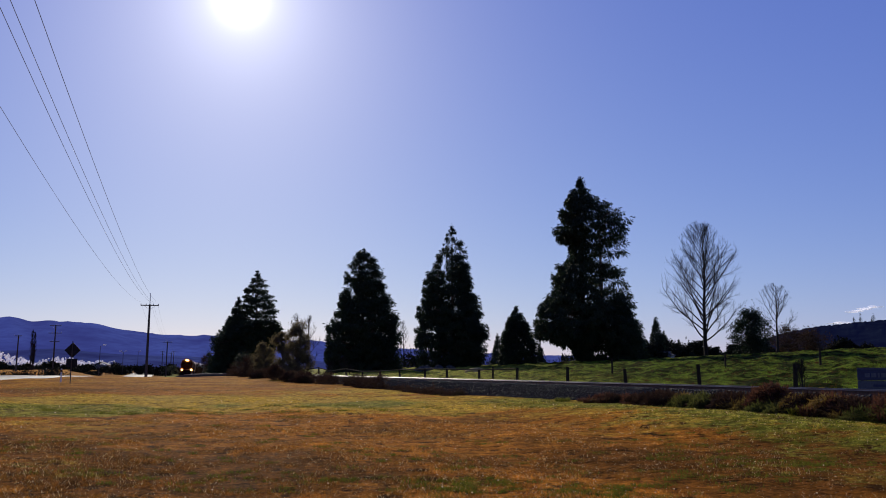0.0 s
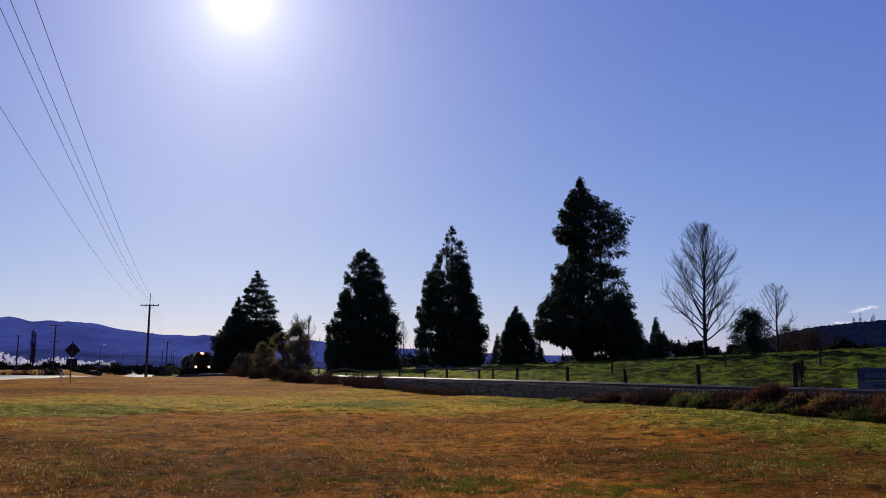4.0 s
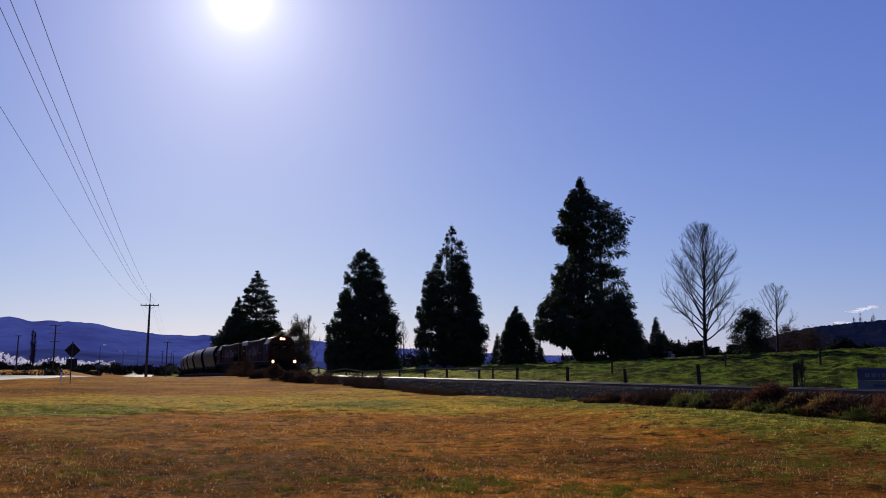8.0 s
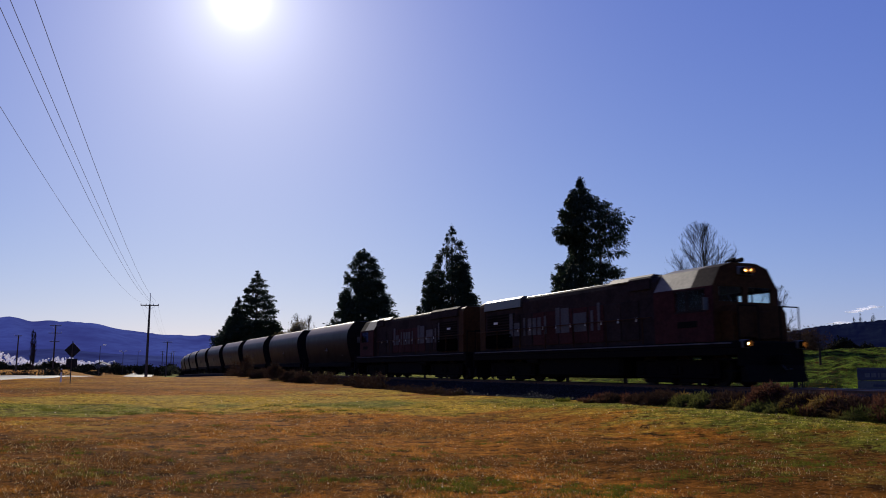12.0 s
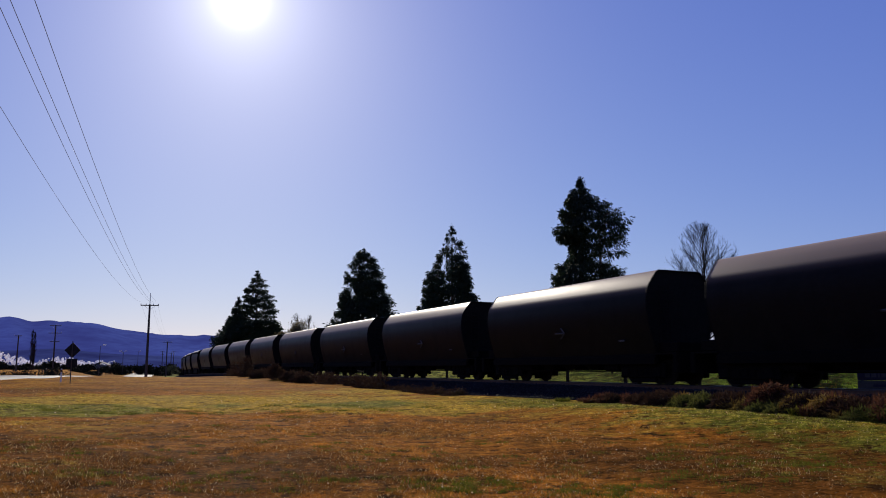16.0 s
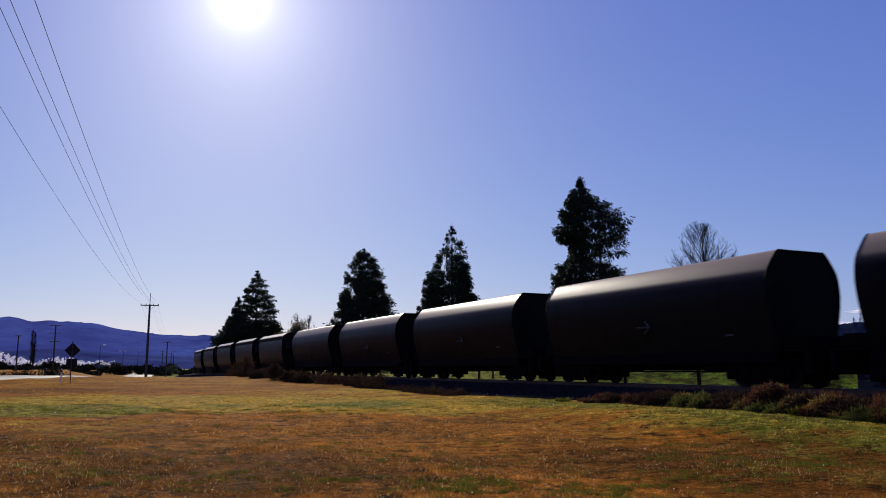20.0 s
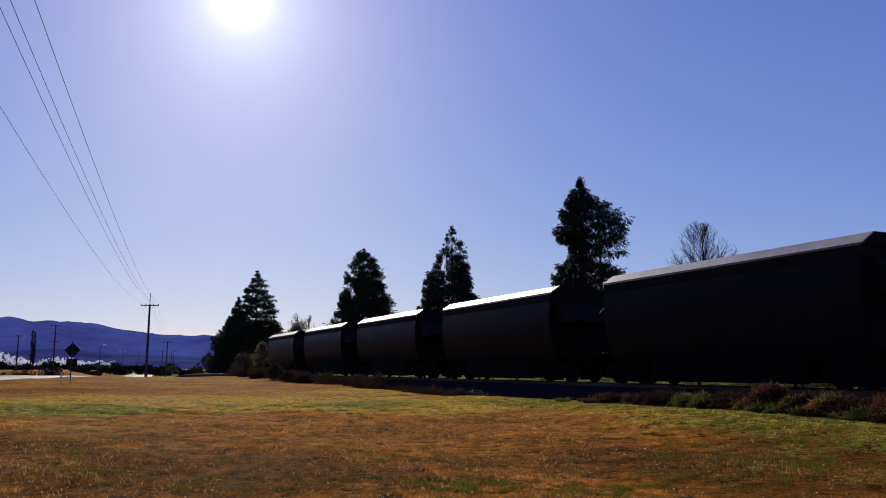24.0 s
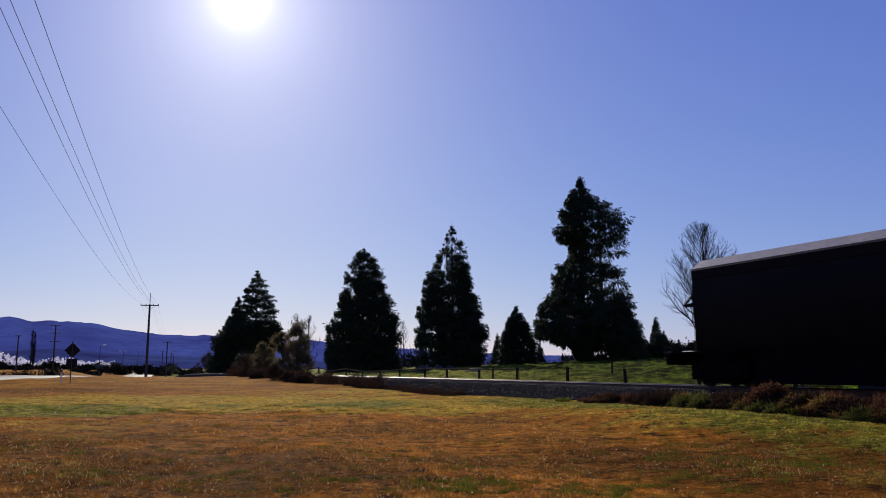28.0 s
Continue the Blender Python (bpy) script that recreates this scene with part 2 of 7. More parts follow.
def glass_mat(name, tint):
    m = bpy.data.materials.new(name)
    m.use_nodes = True
    b = m.node_tree.nodes["Principled BSDF"]
    b.inputs["Base Color"].default_value = (*tint, 1)
    b.inputs["Roughness"].default_value = 0.06
    b.inputs["Transmission Weight"].default_value = 1.0
    b.inputs["IOR"].default_value = 1.1
    return m


M = dict(
    turf=ground_mat(),
    turf_blade=ground_mat("turf_blades", True, 0.08),
    field_blade=ground_mat("field_blades", True),
    dry_blade=mat("dry_grass_blades", [(0.15, 0.075, 0.02), (0.2, 0.13, 0.03), (0.18, 0.15, 0.035)], scale=0.5, fine=12, rough=0.7, bump=0, translucent=0.35, spec=0.1),
    green_blade=mat("green_grass_blades", [(0.035, 0.045, 0.007), (0.20, 0.20, 0.022), (0.08, 0.085, 0.012)], scale=5.0, fine=20, rough=0.8, bump=0, translucent=0.35, spec=0.02),
    olive_blade=mat("olive_grass_blades", [(0.045, 0.055, 0.014), (0.10, 0.10, 0.024), (0.13, 0.10, 0.03)], scale=2.0, fine=14, rough=0.8, bump=0, translucent=0.4, spec=0.03),
    straw=mat("pale_old_straw", [(0.30, 0.22, 0.09), (0.42, 0.31, 0.13)], scale=3, fine=25, rough=0.9, bump=0.6, spread=0.5, spec=0.05),
    diffuser=mat("lamp_diffuser", [(0.8, 0.8, 0.78), (0.7, 0.7, 0.68)], rough=0.4, bump=0, translucent=0.7),
    red_blade=mat("rusty_tussock_blades", [(0.045, 0.018, 0.013), (0.095, 0.040, 0.022), (0.10, 0.065, 0.026)], scale=0.9, fine=12, rough=0.8, bump=0, translucent=0.45, spec=0.1),
    dew=mat("pale_clover_heads", [(0.9, 0.76, 0.5), (0.8, 0.6, 0.32)], rough=0.9, bump=0, translucent=0.7, spec=0.1),
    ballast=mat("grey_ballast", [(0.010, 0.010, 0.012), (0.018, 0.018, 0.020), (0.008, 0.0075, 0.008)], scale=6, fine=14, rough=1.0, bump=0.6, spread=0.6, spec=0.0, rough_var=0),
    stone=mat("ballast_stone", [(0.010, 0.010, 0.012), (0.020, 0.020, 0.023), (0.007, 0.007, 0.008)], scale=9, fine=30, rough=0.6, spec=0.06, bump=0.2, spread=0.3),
    rail_top=mat("polished_rail_head", [(0.075, 0.066, 0.06), (0.05, 0.045, 0.04)], scale=2, fine=30, rough=0.45, metal=1.0, bump=0.05),
    rail_side=mat("rusty_rail", [(0.10, 0.045, 0.025), (0.16, 0.075, 0.04)], scale=4, fine=40, rough=0.85, bump=0.3),
    sleeper=mat("weathered_sleeper", [(0.05, 0.042, 0.036), (0.08, 0.068, 0.06)], scale=4, fine=30, rough=0.95, bump=0.4, spec=0.03),
    rubble=mat("grey_rubble", [(0.03, 0.03, 0.03), (0.09, 0.085, 0.08)], scale=2, fine=9, rough=0.95, bump=0.8, spread=0.6, spec=0.03),
    bark=mat("dark_bark", [(0.07, 0.05, 0.04), (0.12, 0.09, 0.07)], scale=3, fine=20, rough=0.95, bump=0.8, stretch=(1, 1, 0.2), spec=0.05),
    grey_bark=mat("grey_bark", [(0.022, 0.018, 0.015), (0.035, 0.029, 0.024)], scale=3, fine=20, rough=0.95, bump=0.5, stretch=(1, 1, 0.2), spec=0.03),
    conifer=mat("dark_conifer_foliage", [(0.012, 0.02, 0.009), (0.02, 0.032, 0.012), (0.03, 0.04, 0.014)], scale=0.25, fine=3, rough=0.7, bump=0, translucent=0.18, spec=0.2),
    willow=mat("pale_olive_foliage", [(0.07, 0.06, 0.03), (0.14, 0.112, 0.055), (0.19, 0.145, 0.075)], scale=0.7, fine=4, rough=0.8, bump=0, translucent=0.5, spec=0.1),
    dead=mat("dead_brown_weeds", [(0.03, 0.018, 0.012), (0.06, 0.032, 0.018), (0.05, 0.04, 0.018)], scale=1.0, fine=8, rough=0.9, bump=0, translucent=0.2, spec=0.05),
    hedge=mat("dull_green_shrub", [(0.03, 0.04, 0.015), (0.06, 0.06, 0.025)], scale=0.7, fine=4, rough=0.8, bump=0, translucent=0.2),
    far_wood=mat("far_wood_foliage", [(0.010, 0.013, 0.008), (0.02, 0.02, 0.012)], scale=0.1, fine=1, rough=0.9, bump=0, translucent=0.1, spec=0.05),
    fence_wire=mat("rusty_fence_wire", [(0.03, 0.02, 0.015), (0.05, 0.03, 0.02)], rough=0.95, bump=0, spec=0.05),
    wood_post=mat("weathered_post", [(0.026, 0.019, 0.012), (0.04, 0.03, 0.02)], scale=3, fine=40, rough=0.95, spec=0.04, bump=0.5, stretch=(1, 1, 0.15)),
    pole=mat("grey_pole", [(0.05, 0.042, 0.036), (0.075, 0.065, 0.056)], scale=2, fine=30, rough=0.9, spec=0.08, bump=0.4, stretch=(1, 1, 0.1)),
    insulator=mat("glazed_porcelain", [(0.6, 0.6, 0.58), (0.5, 0.5, 0.48)], rough=0.15, bump=0),
    wire=mat("aluminium_wire", [(0.3, 0.3, 0.31), (0.22, 0.22, 0.23)], rough=0.5, metal=0.6, bump=0),
    galv=mat("galvanised_steel", [(0.35, 0.36, 0.37), (0.45, 0.46, 0.47)], scale=4, fine=30, rough=0.5, metal=0.7, bump=0.1),
    sign_back=mat("dull_aluminium_back", [(0.015, 0.015, 0.016), (0.024, 0.024, 0.026)], scale=4, fine=30, rough=0.8, spec=0.05, bump=0.1),
    board=mat("navy_board_paint", [(0.005, 0.007, 0.04), (0.007, 0.010, 0.05)], scale=2, fine=20, rough=0.5, bump=0.05),
    board_pale=mat("pale_board_paint", [(0.045, 0.045, 0.060), (0.06, 0.06, 0.075)], scale=2, fine=20, rough=0.5, bump=0.05),
    asphalt=mat("worn_asphalt", [(0.10, 0.095, 0.09), (0.14, 0.132, 0.125)], scale=0.4, fine=30, rough=0.7, bump=0.15, spec=0.07),
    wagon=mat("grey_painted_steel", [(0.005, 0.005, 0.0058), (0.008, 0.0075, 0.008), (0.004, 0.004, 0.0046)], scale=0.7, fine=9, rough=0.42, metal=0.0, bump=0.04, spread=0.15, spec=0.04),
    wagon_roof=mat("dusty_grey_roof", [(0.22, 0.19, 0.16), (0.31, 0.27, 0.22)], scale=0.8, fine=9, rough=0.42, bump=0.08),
    wagon_end=mat("dark_end_steel", [(0.007, 0.0065, 0.006), (0.011, 0.010, 0.009)], scale=1.0, fine=12, rough=0.7, bump=0.1, spec=0.04),
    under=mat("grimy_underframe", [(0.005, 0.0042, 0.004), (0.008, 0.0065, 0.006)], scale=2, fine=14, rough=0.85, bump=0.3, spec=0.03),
    wheel=mat("wheel_steel", [(0.02, 0.016, 0.013), (0.03, 0.025, 0.02)], scale=3, fine=20, rough=0.7, bump=0.1, spec=0.1),
    letter=mat("dim_pale_lettering", [(0.050, 0.048, 0.052), (0.075, 0.072, 0.074)], scale=2, fine=15, rough=0.7, bump=0.05, spec=0.1),
    mark=mat("faded_white_paint", [(0.45, 0.45, 0.45), (0.6, 0.6, 0.58)], scale=2, fine=15, rough=0.6, bump=0.05),
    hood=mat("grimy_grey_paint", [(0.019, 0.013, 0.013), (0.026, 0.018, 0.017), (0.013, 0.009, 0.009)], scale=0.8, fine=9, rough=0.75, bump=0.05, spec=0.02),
    red=mat("faded_red_paint", [(0.044, 0.014, 0.013), (0.030, 0.011, 0.011)], scale=0.8, fine=9, rough=0.7, bump=0.05, spec=0.03),
    yellow=mat("grimy_yellow_paint", [(0.045, 0.019, 0.006), (0.03, 0.013, 0.005)], scale=0.8, fine=9, rough=0.65, bump=0.05, spec=0.05),
    loco_roof=mat("pale_grey_roof_paint", [(0.10, 0.08, 0.058), (0.145, 0.118, 0.085)], scale=0.8, fine=9, rough=0.55, bump=0.08, spec=0.3),
    hood_roof=mat("sooty_roof_paint", [(0.030, 0.025, 0.021), (0.045, 0.038, 0.031)], scale=0.8, fine=9, rough=0.35, bump=0.04, spec=0.4),
    dark_glass=glass_mat("cab_glass", (0.75, 0.85, 0.85)),
    lamp=glow("lit_headlamp", (1.0, 0.36, 0.08), 240.0),
    lens=mat("lamp_housing", [(0.03, 0.03, 0.03), (0.05, 0.05, 0.05)], rough=0.5, bump=0),
    matt_black=mat("matt_black_lining", [(0.002, 0.002, 0.002), (0.003, 0.003, 0.003)], rough=1.0, bump=0, spec=0.0, rough_var=0),
    rubber=mat("black_rubber", [(0.02, 0.02, 0.02), (0.03, 0.03, 0.03)], rough=0.8, bump=0.1),
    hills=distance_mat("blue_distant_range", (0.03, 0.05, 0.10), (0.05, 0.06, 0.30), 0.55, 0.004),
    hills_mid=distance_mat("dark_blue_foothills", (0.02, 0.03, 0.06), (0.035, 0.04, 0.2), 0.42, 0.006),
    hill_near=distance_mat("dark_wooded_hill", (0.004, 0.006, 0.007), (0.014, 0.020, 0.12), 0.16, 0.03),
    mist=cloud_mat("white_steam", 0.13, 0.22, 0.8),
    cloud=cloud_mat(),
    house=mat("pale_weatherboard", [(0.55, 0.54, 0.5), (0.45, 0.44, 0.42)], rough=0.7, bump=0.1),
    iron=mat("grey_roof_iron", [(0.10, 0.10, 0.105), (0.16, 0.16, 0.165)], rough=0.85, metal=0.0, bump=0.1, spec=0.05),
)


def paint_top_sheen(m, colour, low=0.2, high=0.85):
    """Paints the sunlit sheen into the colour of the surfaces that face up."""
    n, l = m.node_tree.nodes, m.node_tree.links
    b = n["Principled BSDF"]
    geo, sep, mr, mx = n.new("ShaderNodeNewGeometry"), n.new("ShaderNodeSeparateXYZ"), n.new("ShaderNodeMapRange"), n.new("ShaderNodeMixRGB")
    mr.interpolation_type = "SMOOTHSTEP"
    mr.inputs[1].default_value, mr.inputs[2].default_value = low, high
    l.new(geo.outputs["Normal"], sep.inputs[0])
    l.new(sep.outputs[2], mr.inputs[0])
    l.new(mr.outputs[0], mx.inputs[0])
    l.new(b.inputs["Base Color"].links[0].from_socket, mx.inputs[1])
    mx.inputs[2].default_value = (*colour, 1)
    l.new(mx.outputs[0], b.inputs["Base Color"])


# pale sun highlight painted into the colour of the wagons' upper shoulders
paint_top_sheen(M["wagon"], (0.36, 0.275, 0.205), 0.12, 0.88)


# ---- building helpers ----
def mesh_ob(name, verts, faces, material, parent=None, smooth=False):
    me = bpy.data.meshes.new(name)
    me.from_pydata([tuple(v) for v in verts], [], [tuple(f) for f in faces])
    me.materials.append(material)
    if smooth:
        me.polygons.foreach_set("use_smooth", [True] * len(me.polygons))
    me.update()
    ob = new(name, me)
    ob.parent = parent
    return ob


def part(name, bm, material, parent=None, label="", smooth=False):
    me = bpy.data.meshes.new(name)
    bm.to_mesh(me)
    bm.free()
    me.materials.append(material)
    if smooth:
        me.polygons.foreach_set("use_smooth", [True] * len(me.polygons))
    ob = new(name, me)
    ob.parent = parent
    return tagged(ob, label)


def empty(name, at=None, label="", category="", group="", kind=""):
    ob = new(name)
    ob.empty_display_size = 0.2
    if at is not None:
        ob.matrix_basis = at
    return tagged(ob, label, category, group, kind)


def box(bm, x0, y0, z0, x1, y1, z1, bevel=0.0):
    """A box with softened edges."""
    vs = [bm.verts.new(p) for p in ((x0, y0, z0), (x1, y0, z0), (x1, y1, z0), (x0, y1, z0), (x0, y0, z1), (x1, y0, z1), (x1, y1, z1), (x0, y1, z1))]
    fs = [bm.faces.new([vs[i] for i in f]) for f in ((0, 3, 2, 1), (4, 5, 6, 7), (0, 1, 5, 4), (1, 2, 6, 5), (2, 3, 7, 6), (3, 0, 4, 7))]
    if bevel:
        bmesh.ops.bevel(bm, geom=list({e for f in fs for e in f.edges}), offset=bevel, segments=1, affect="EDGES")
    return bm


def boxes(*rows, bevel=0.0):
    bm = bmesh.new()
    for r in rows:
        box(bm, *r, bevel=bevel)
    return bm


def tube(bm, a, b, r0, r1=None, sides=8, caps=True):
    """A tapered round bar from a to b."""
    a, b = Vector(a), Vector(b)
    r1 = r0 if r1 is None else r1
    q = (b - a).to_track_quat("Z", "Y")
    rings = []
    for c, r in ((a, r0), (b, r1)):
        rings.append([bm.verts.new(c + q @ Vector((r * math.cos(2 * math.pi * i / sides), r * math.sin(2 * math.pi * i / sides), 0))) for i in range(sides)])
    for i in range(sides):
        bm.faces.new((rings[0][i], rings[0][(i + 1) % sides], rings[1][(i + 1) % sides], rings[1][i]))
    if caps:
        bm.faces.new(rings[0][::-1])
        bm.faces.new(rings[1])
    return bm


def tubes(*rows, sides=8):
    bm = bmesh.new()
    for r in rows:
        tube(bm, *r, sides=sides)
    return bm


def prism(profile, y0, y1):
    """A closed outline of (x, z) points drawn out along y."""
    bm = bmesh.new()
    a = [bm.verts.new((x, y0, z)) for x, z in profile]
    b = [bm.verts.new((x, y1, z)) for x, z in profile]
    k = len(profile)
    for i in range(k):
        bm.faces.new((a[i], a[(i + 1) % k], b[(i + 1) % k], b[i]))
    bm.faces.new(a[::-1])
    bm.faces.new(b)
    bmesh.ops.recalc_face_normals(bm, faces=bm.faces)
    return bm


def smooth01(a, b, x):
    t = np.clip((x - a) / (b - a), 0, 1)
    return t * t * (3 - 2 * t)


def fbm(x, y, scale, seed, octaves=4):
    """Uneven values from 0 to 1 over the plan."""
    total, amp, norm = 0.0, 1.0, 0.0
    for o in range(octaves):
        u, v = x * scale + seed * 7.3 + o * 19.1, y * scale + seed * 3.7 + o * 5.3
        iu, iv = np.floor(u), np.floor(v)
        fu, fv = u - iu, v - iv
        fu, fv = fu * fu * (3 - 2 * fu), fv * fv * (3 - 2 * fv)

        def at_(p, q):
            w = np.sin(p * 127.1 + q * 311.7 + o * 74.7) * 43758.5453
            return w - np.floor(w)
        total = total + amp * ((at_(iu, iv) * (1 - fu) + at_(iu + 1, iv) * fu) * (1 - fv) + (at_(iu, iv + 1) * (1 - fu) + at_(iu + 1, iv + 1) * fu) * fv)
        norm += amp
        amp, scale = amp * 0.55, scale * 2.1
    return total / norm


def drift(s):
    """How far the far track has swung to the right of its straight line."""
    return max(0.0, s - BEND) ** 2 / (2 * RADIUS)


def dip(s):
    """How far the far track has sunk below its level stretch."""
    t = np.maximum(0.0, np.asarray(s, float) - 95.0)
    return 0.01 * t * t / (t + 30.0)


def spot(s, u=0.0, z=0.0):
    """A place by its way along the track and its offset from the track's centre line."""
    return ALONG * s + ACROSS * (TRACK + drift(s) + u) + Vector((0, 0, z - float(dip(s))))


def heading(s):
    """Degrees about z that turn +y to the track's direction away from the camera."""
    lean = math.degrees(max(0.0, s - BEND) / RADIUS)
    return math.degrees(math.atan2(-ALONG.x, ALONG.y)) - lean


def ground_z(x, y, hollow=True):
    """Height of the ground: a gently rising paddock, a dip at the railway and a hill field behind it."""
    x, y = np.asarray(x, float), np.asarray(y, float)
    s = ALONG.x * x + ALONG.y * y
    u = ACROSS.x * x + ACROSS.y * y - TRACK - np.maximum(0, s - BEND) ** 2 / (2 * RADIUS)
    near = 0.0062 * np.clip(y, -20, 130) + 0.007 * np.clip(-x, 0, 60) + np.interp(s, [0, 11, 21, 28, 34, 46, 60], [0.33, 0.33, 0.38, 0.16, 0.03, 0.06, 0.15]) * smooth01(-9, -3.4, u) * (1 - smooth01(60, 110, s))
    far = 0.55 + (1.2 + 0.032 * np.clip(x, -30, 90)) * smooth01(3, 45, u) + 0.7 * smooth01(40, 100, u) * smooth01(20, 70, x)
    far = far * (1 - smooth01(190, 420, y)) + 0.8 * smooth01(190, 420, y)
    cut = smooth01(95, 160, s) * (1 - smooth01(320, 420, s))
    q = cut * smooth01(-45, -8, u)
    near = near * (1 - q) + (0.15 - dip(s)) * q
    far = far - cut * dip(s) * (1 - smooth01(6, 30, u))
    k = smooth01(-3.0, 4.0, u)
    z = near * (1 - k) + far * k
    if hollow:
        # the land falls away beyond the paddock where the road goes through, and climbs again
        mid = np.interp(y, [84, 100, 138, 203, 330, 560], [-38, -42, -52, -79, -121, -203])
        h = smooth01(76, 104, y) * (1 - smooth01(330, 400, y)) * (1 - smooth01(10, 22, np.abs(x - mid)))
        z = z * (1 - h) + np.interp(y, [84, 120, 190, 230, 330, 400], [0.6, -0.2, -0.9, -0.8, 0.8, 0.9]) * h
    lump = 0.05 * np.sin(x * 0.45 + 1.3 * np.sin(y * 0.21)) * np.sin(y * 0.38 + 0.7) + 0.03 * np.sin(x * 1.1 + y * 0.7)
    lump = lump + k * 0.20 * np.sin(x * 0.8 + 1.7 * np.sin(y * 0.5)) * np.sin(y * 0.9 + 1.1 * np.sin(x * 0.33)) + k * 0.17 * np.sin(x * 1.9 + np.sin(y * 1.1)) * np.sin(y * 1.6 + np.sin(x * 0.9))
    return z + lump * (1 - smooth01(150, 400, np.hypot(x, y)))


def gz(x, y, hollow=True):
    return float(ground_z(x, y, hollow))


# ---- ground, railway, road, distance ----
def build_ground():
    def axis(lo, hi, mid0, mid1, step):
        inner = list(np.arange(mid0, mid1 + 0.01, step))
        out, d, v = [], step, mid1
        while v < hi:
            d *= 1.09
            v += d
            out.append(min(v, hi))
        inn, d, v = [], step, mid0
        while v > lo:
            d *= 1.09
            v -= d
            inn.append(max(v, lo))
        return np.array(inn[::-1] + inner + out)
    xs, ys = axis(-4800, 4800, -60, 80, 0.7), axis(-4800, 4800, 4, 150, 0.7)
    gx, gy = np.meshgrid(xs, ys)
    zz = ground_z(gx, gy)
    verts = np.stack([gx, gy, zz], -1).reshape(-1, 3)
    w, h = len(xs), len(ys)
    i = (np.arange(h - 1)[:, None] * w + np.arange(w - 1)[None, :]).ravel()
    faces = np.stack([i, i + 1, i + 1 + w, i + w], -1)
    ob = mesh_ob("ground", verts.tolist(), faces.tolist(), M["turf"], smooth=True)
    tagged(ob, "winter paddock of dry orange-brown turf with green patches", "ground", kind="structure")


def strip(name, stations, profile, material, parent=None, closed=False, smooth=False):
    """Sweeps a profile of (offset, height) along the railway."""
    verts, faces, k = [], [], len(profile)
    for s in stations:
        for u, z in profile:
            verts.append(spot(s, u, z))
    for i in range(len(stations) - 1):
        for j in range(k if closed else k - 1):
            a, b = i * k + j, i * k + (j + 1) % k
            faces.append((a, b, b + k, a + k))
    if closed:
        faces.append(tuple(range(k))[::-1])
        faces.append(tuple(range((len(stations) - 1) * k, len(stations) * k)))
    return mesh_ob(name, verts, faces, material, parent, smooth)


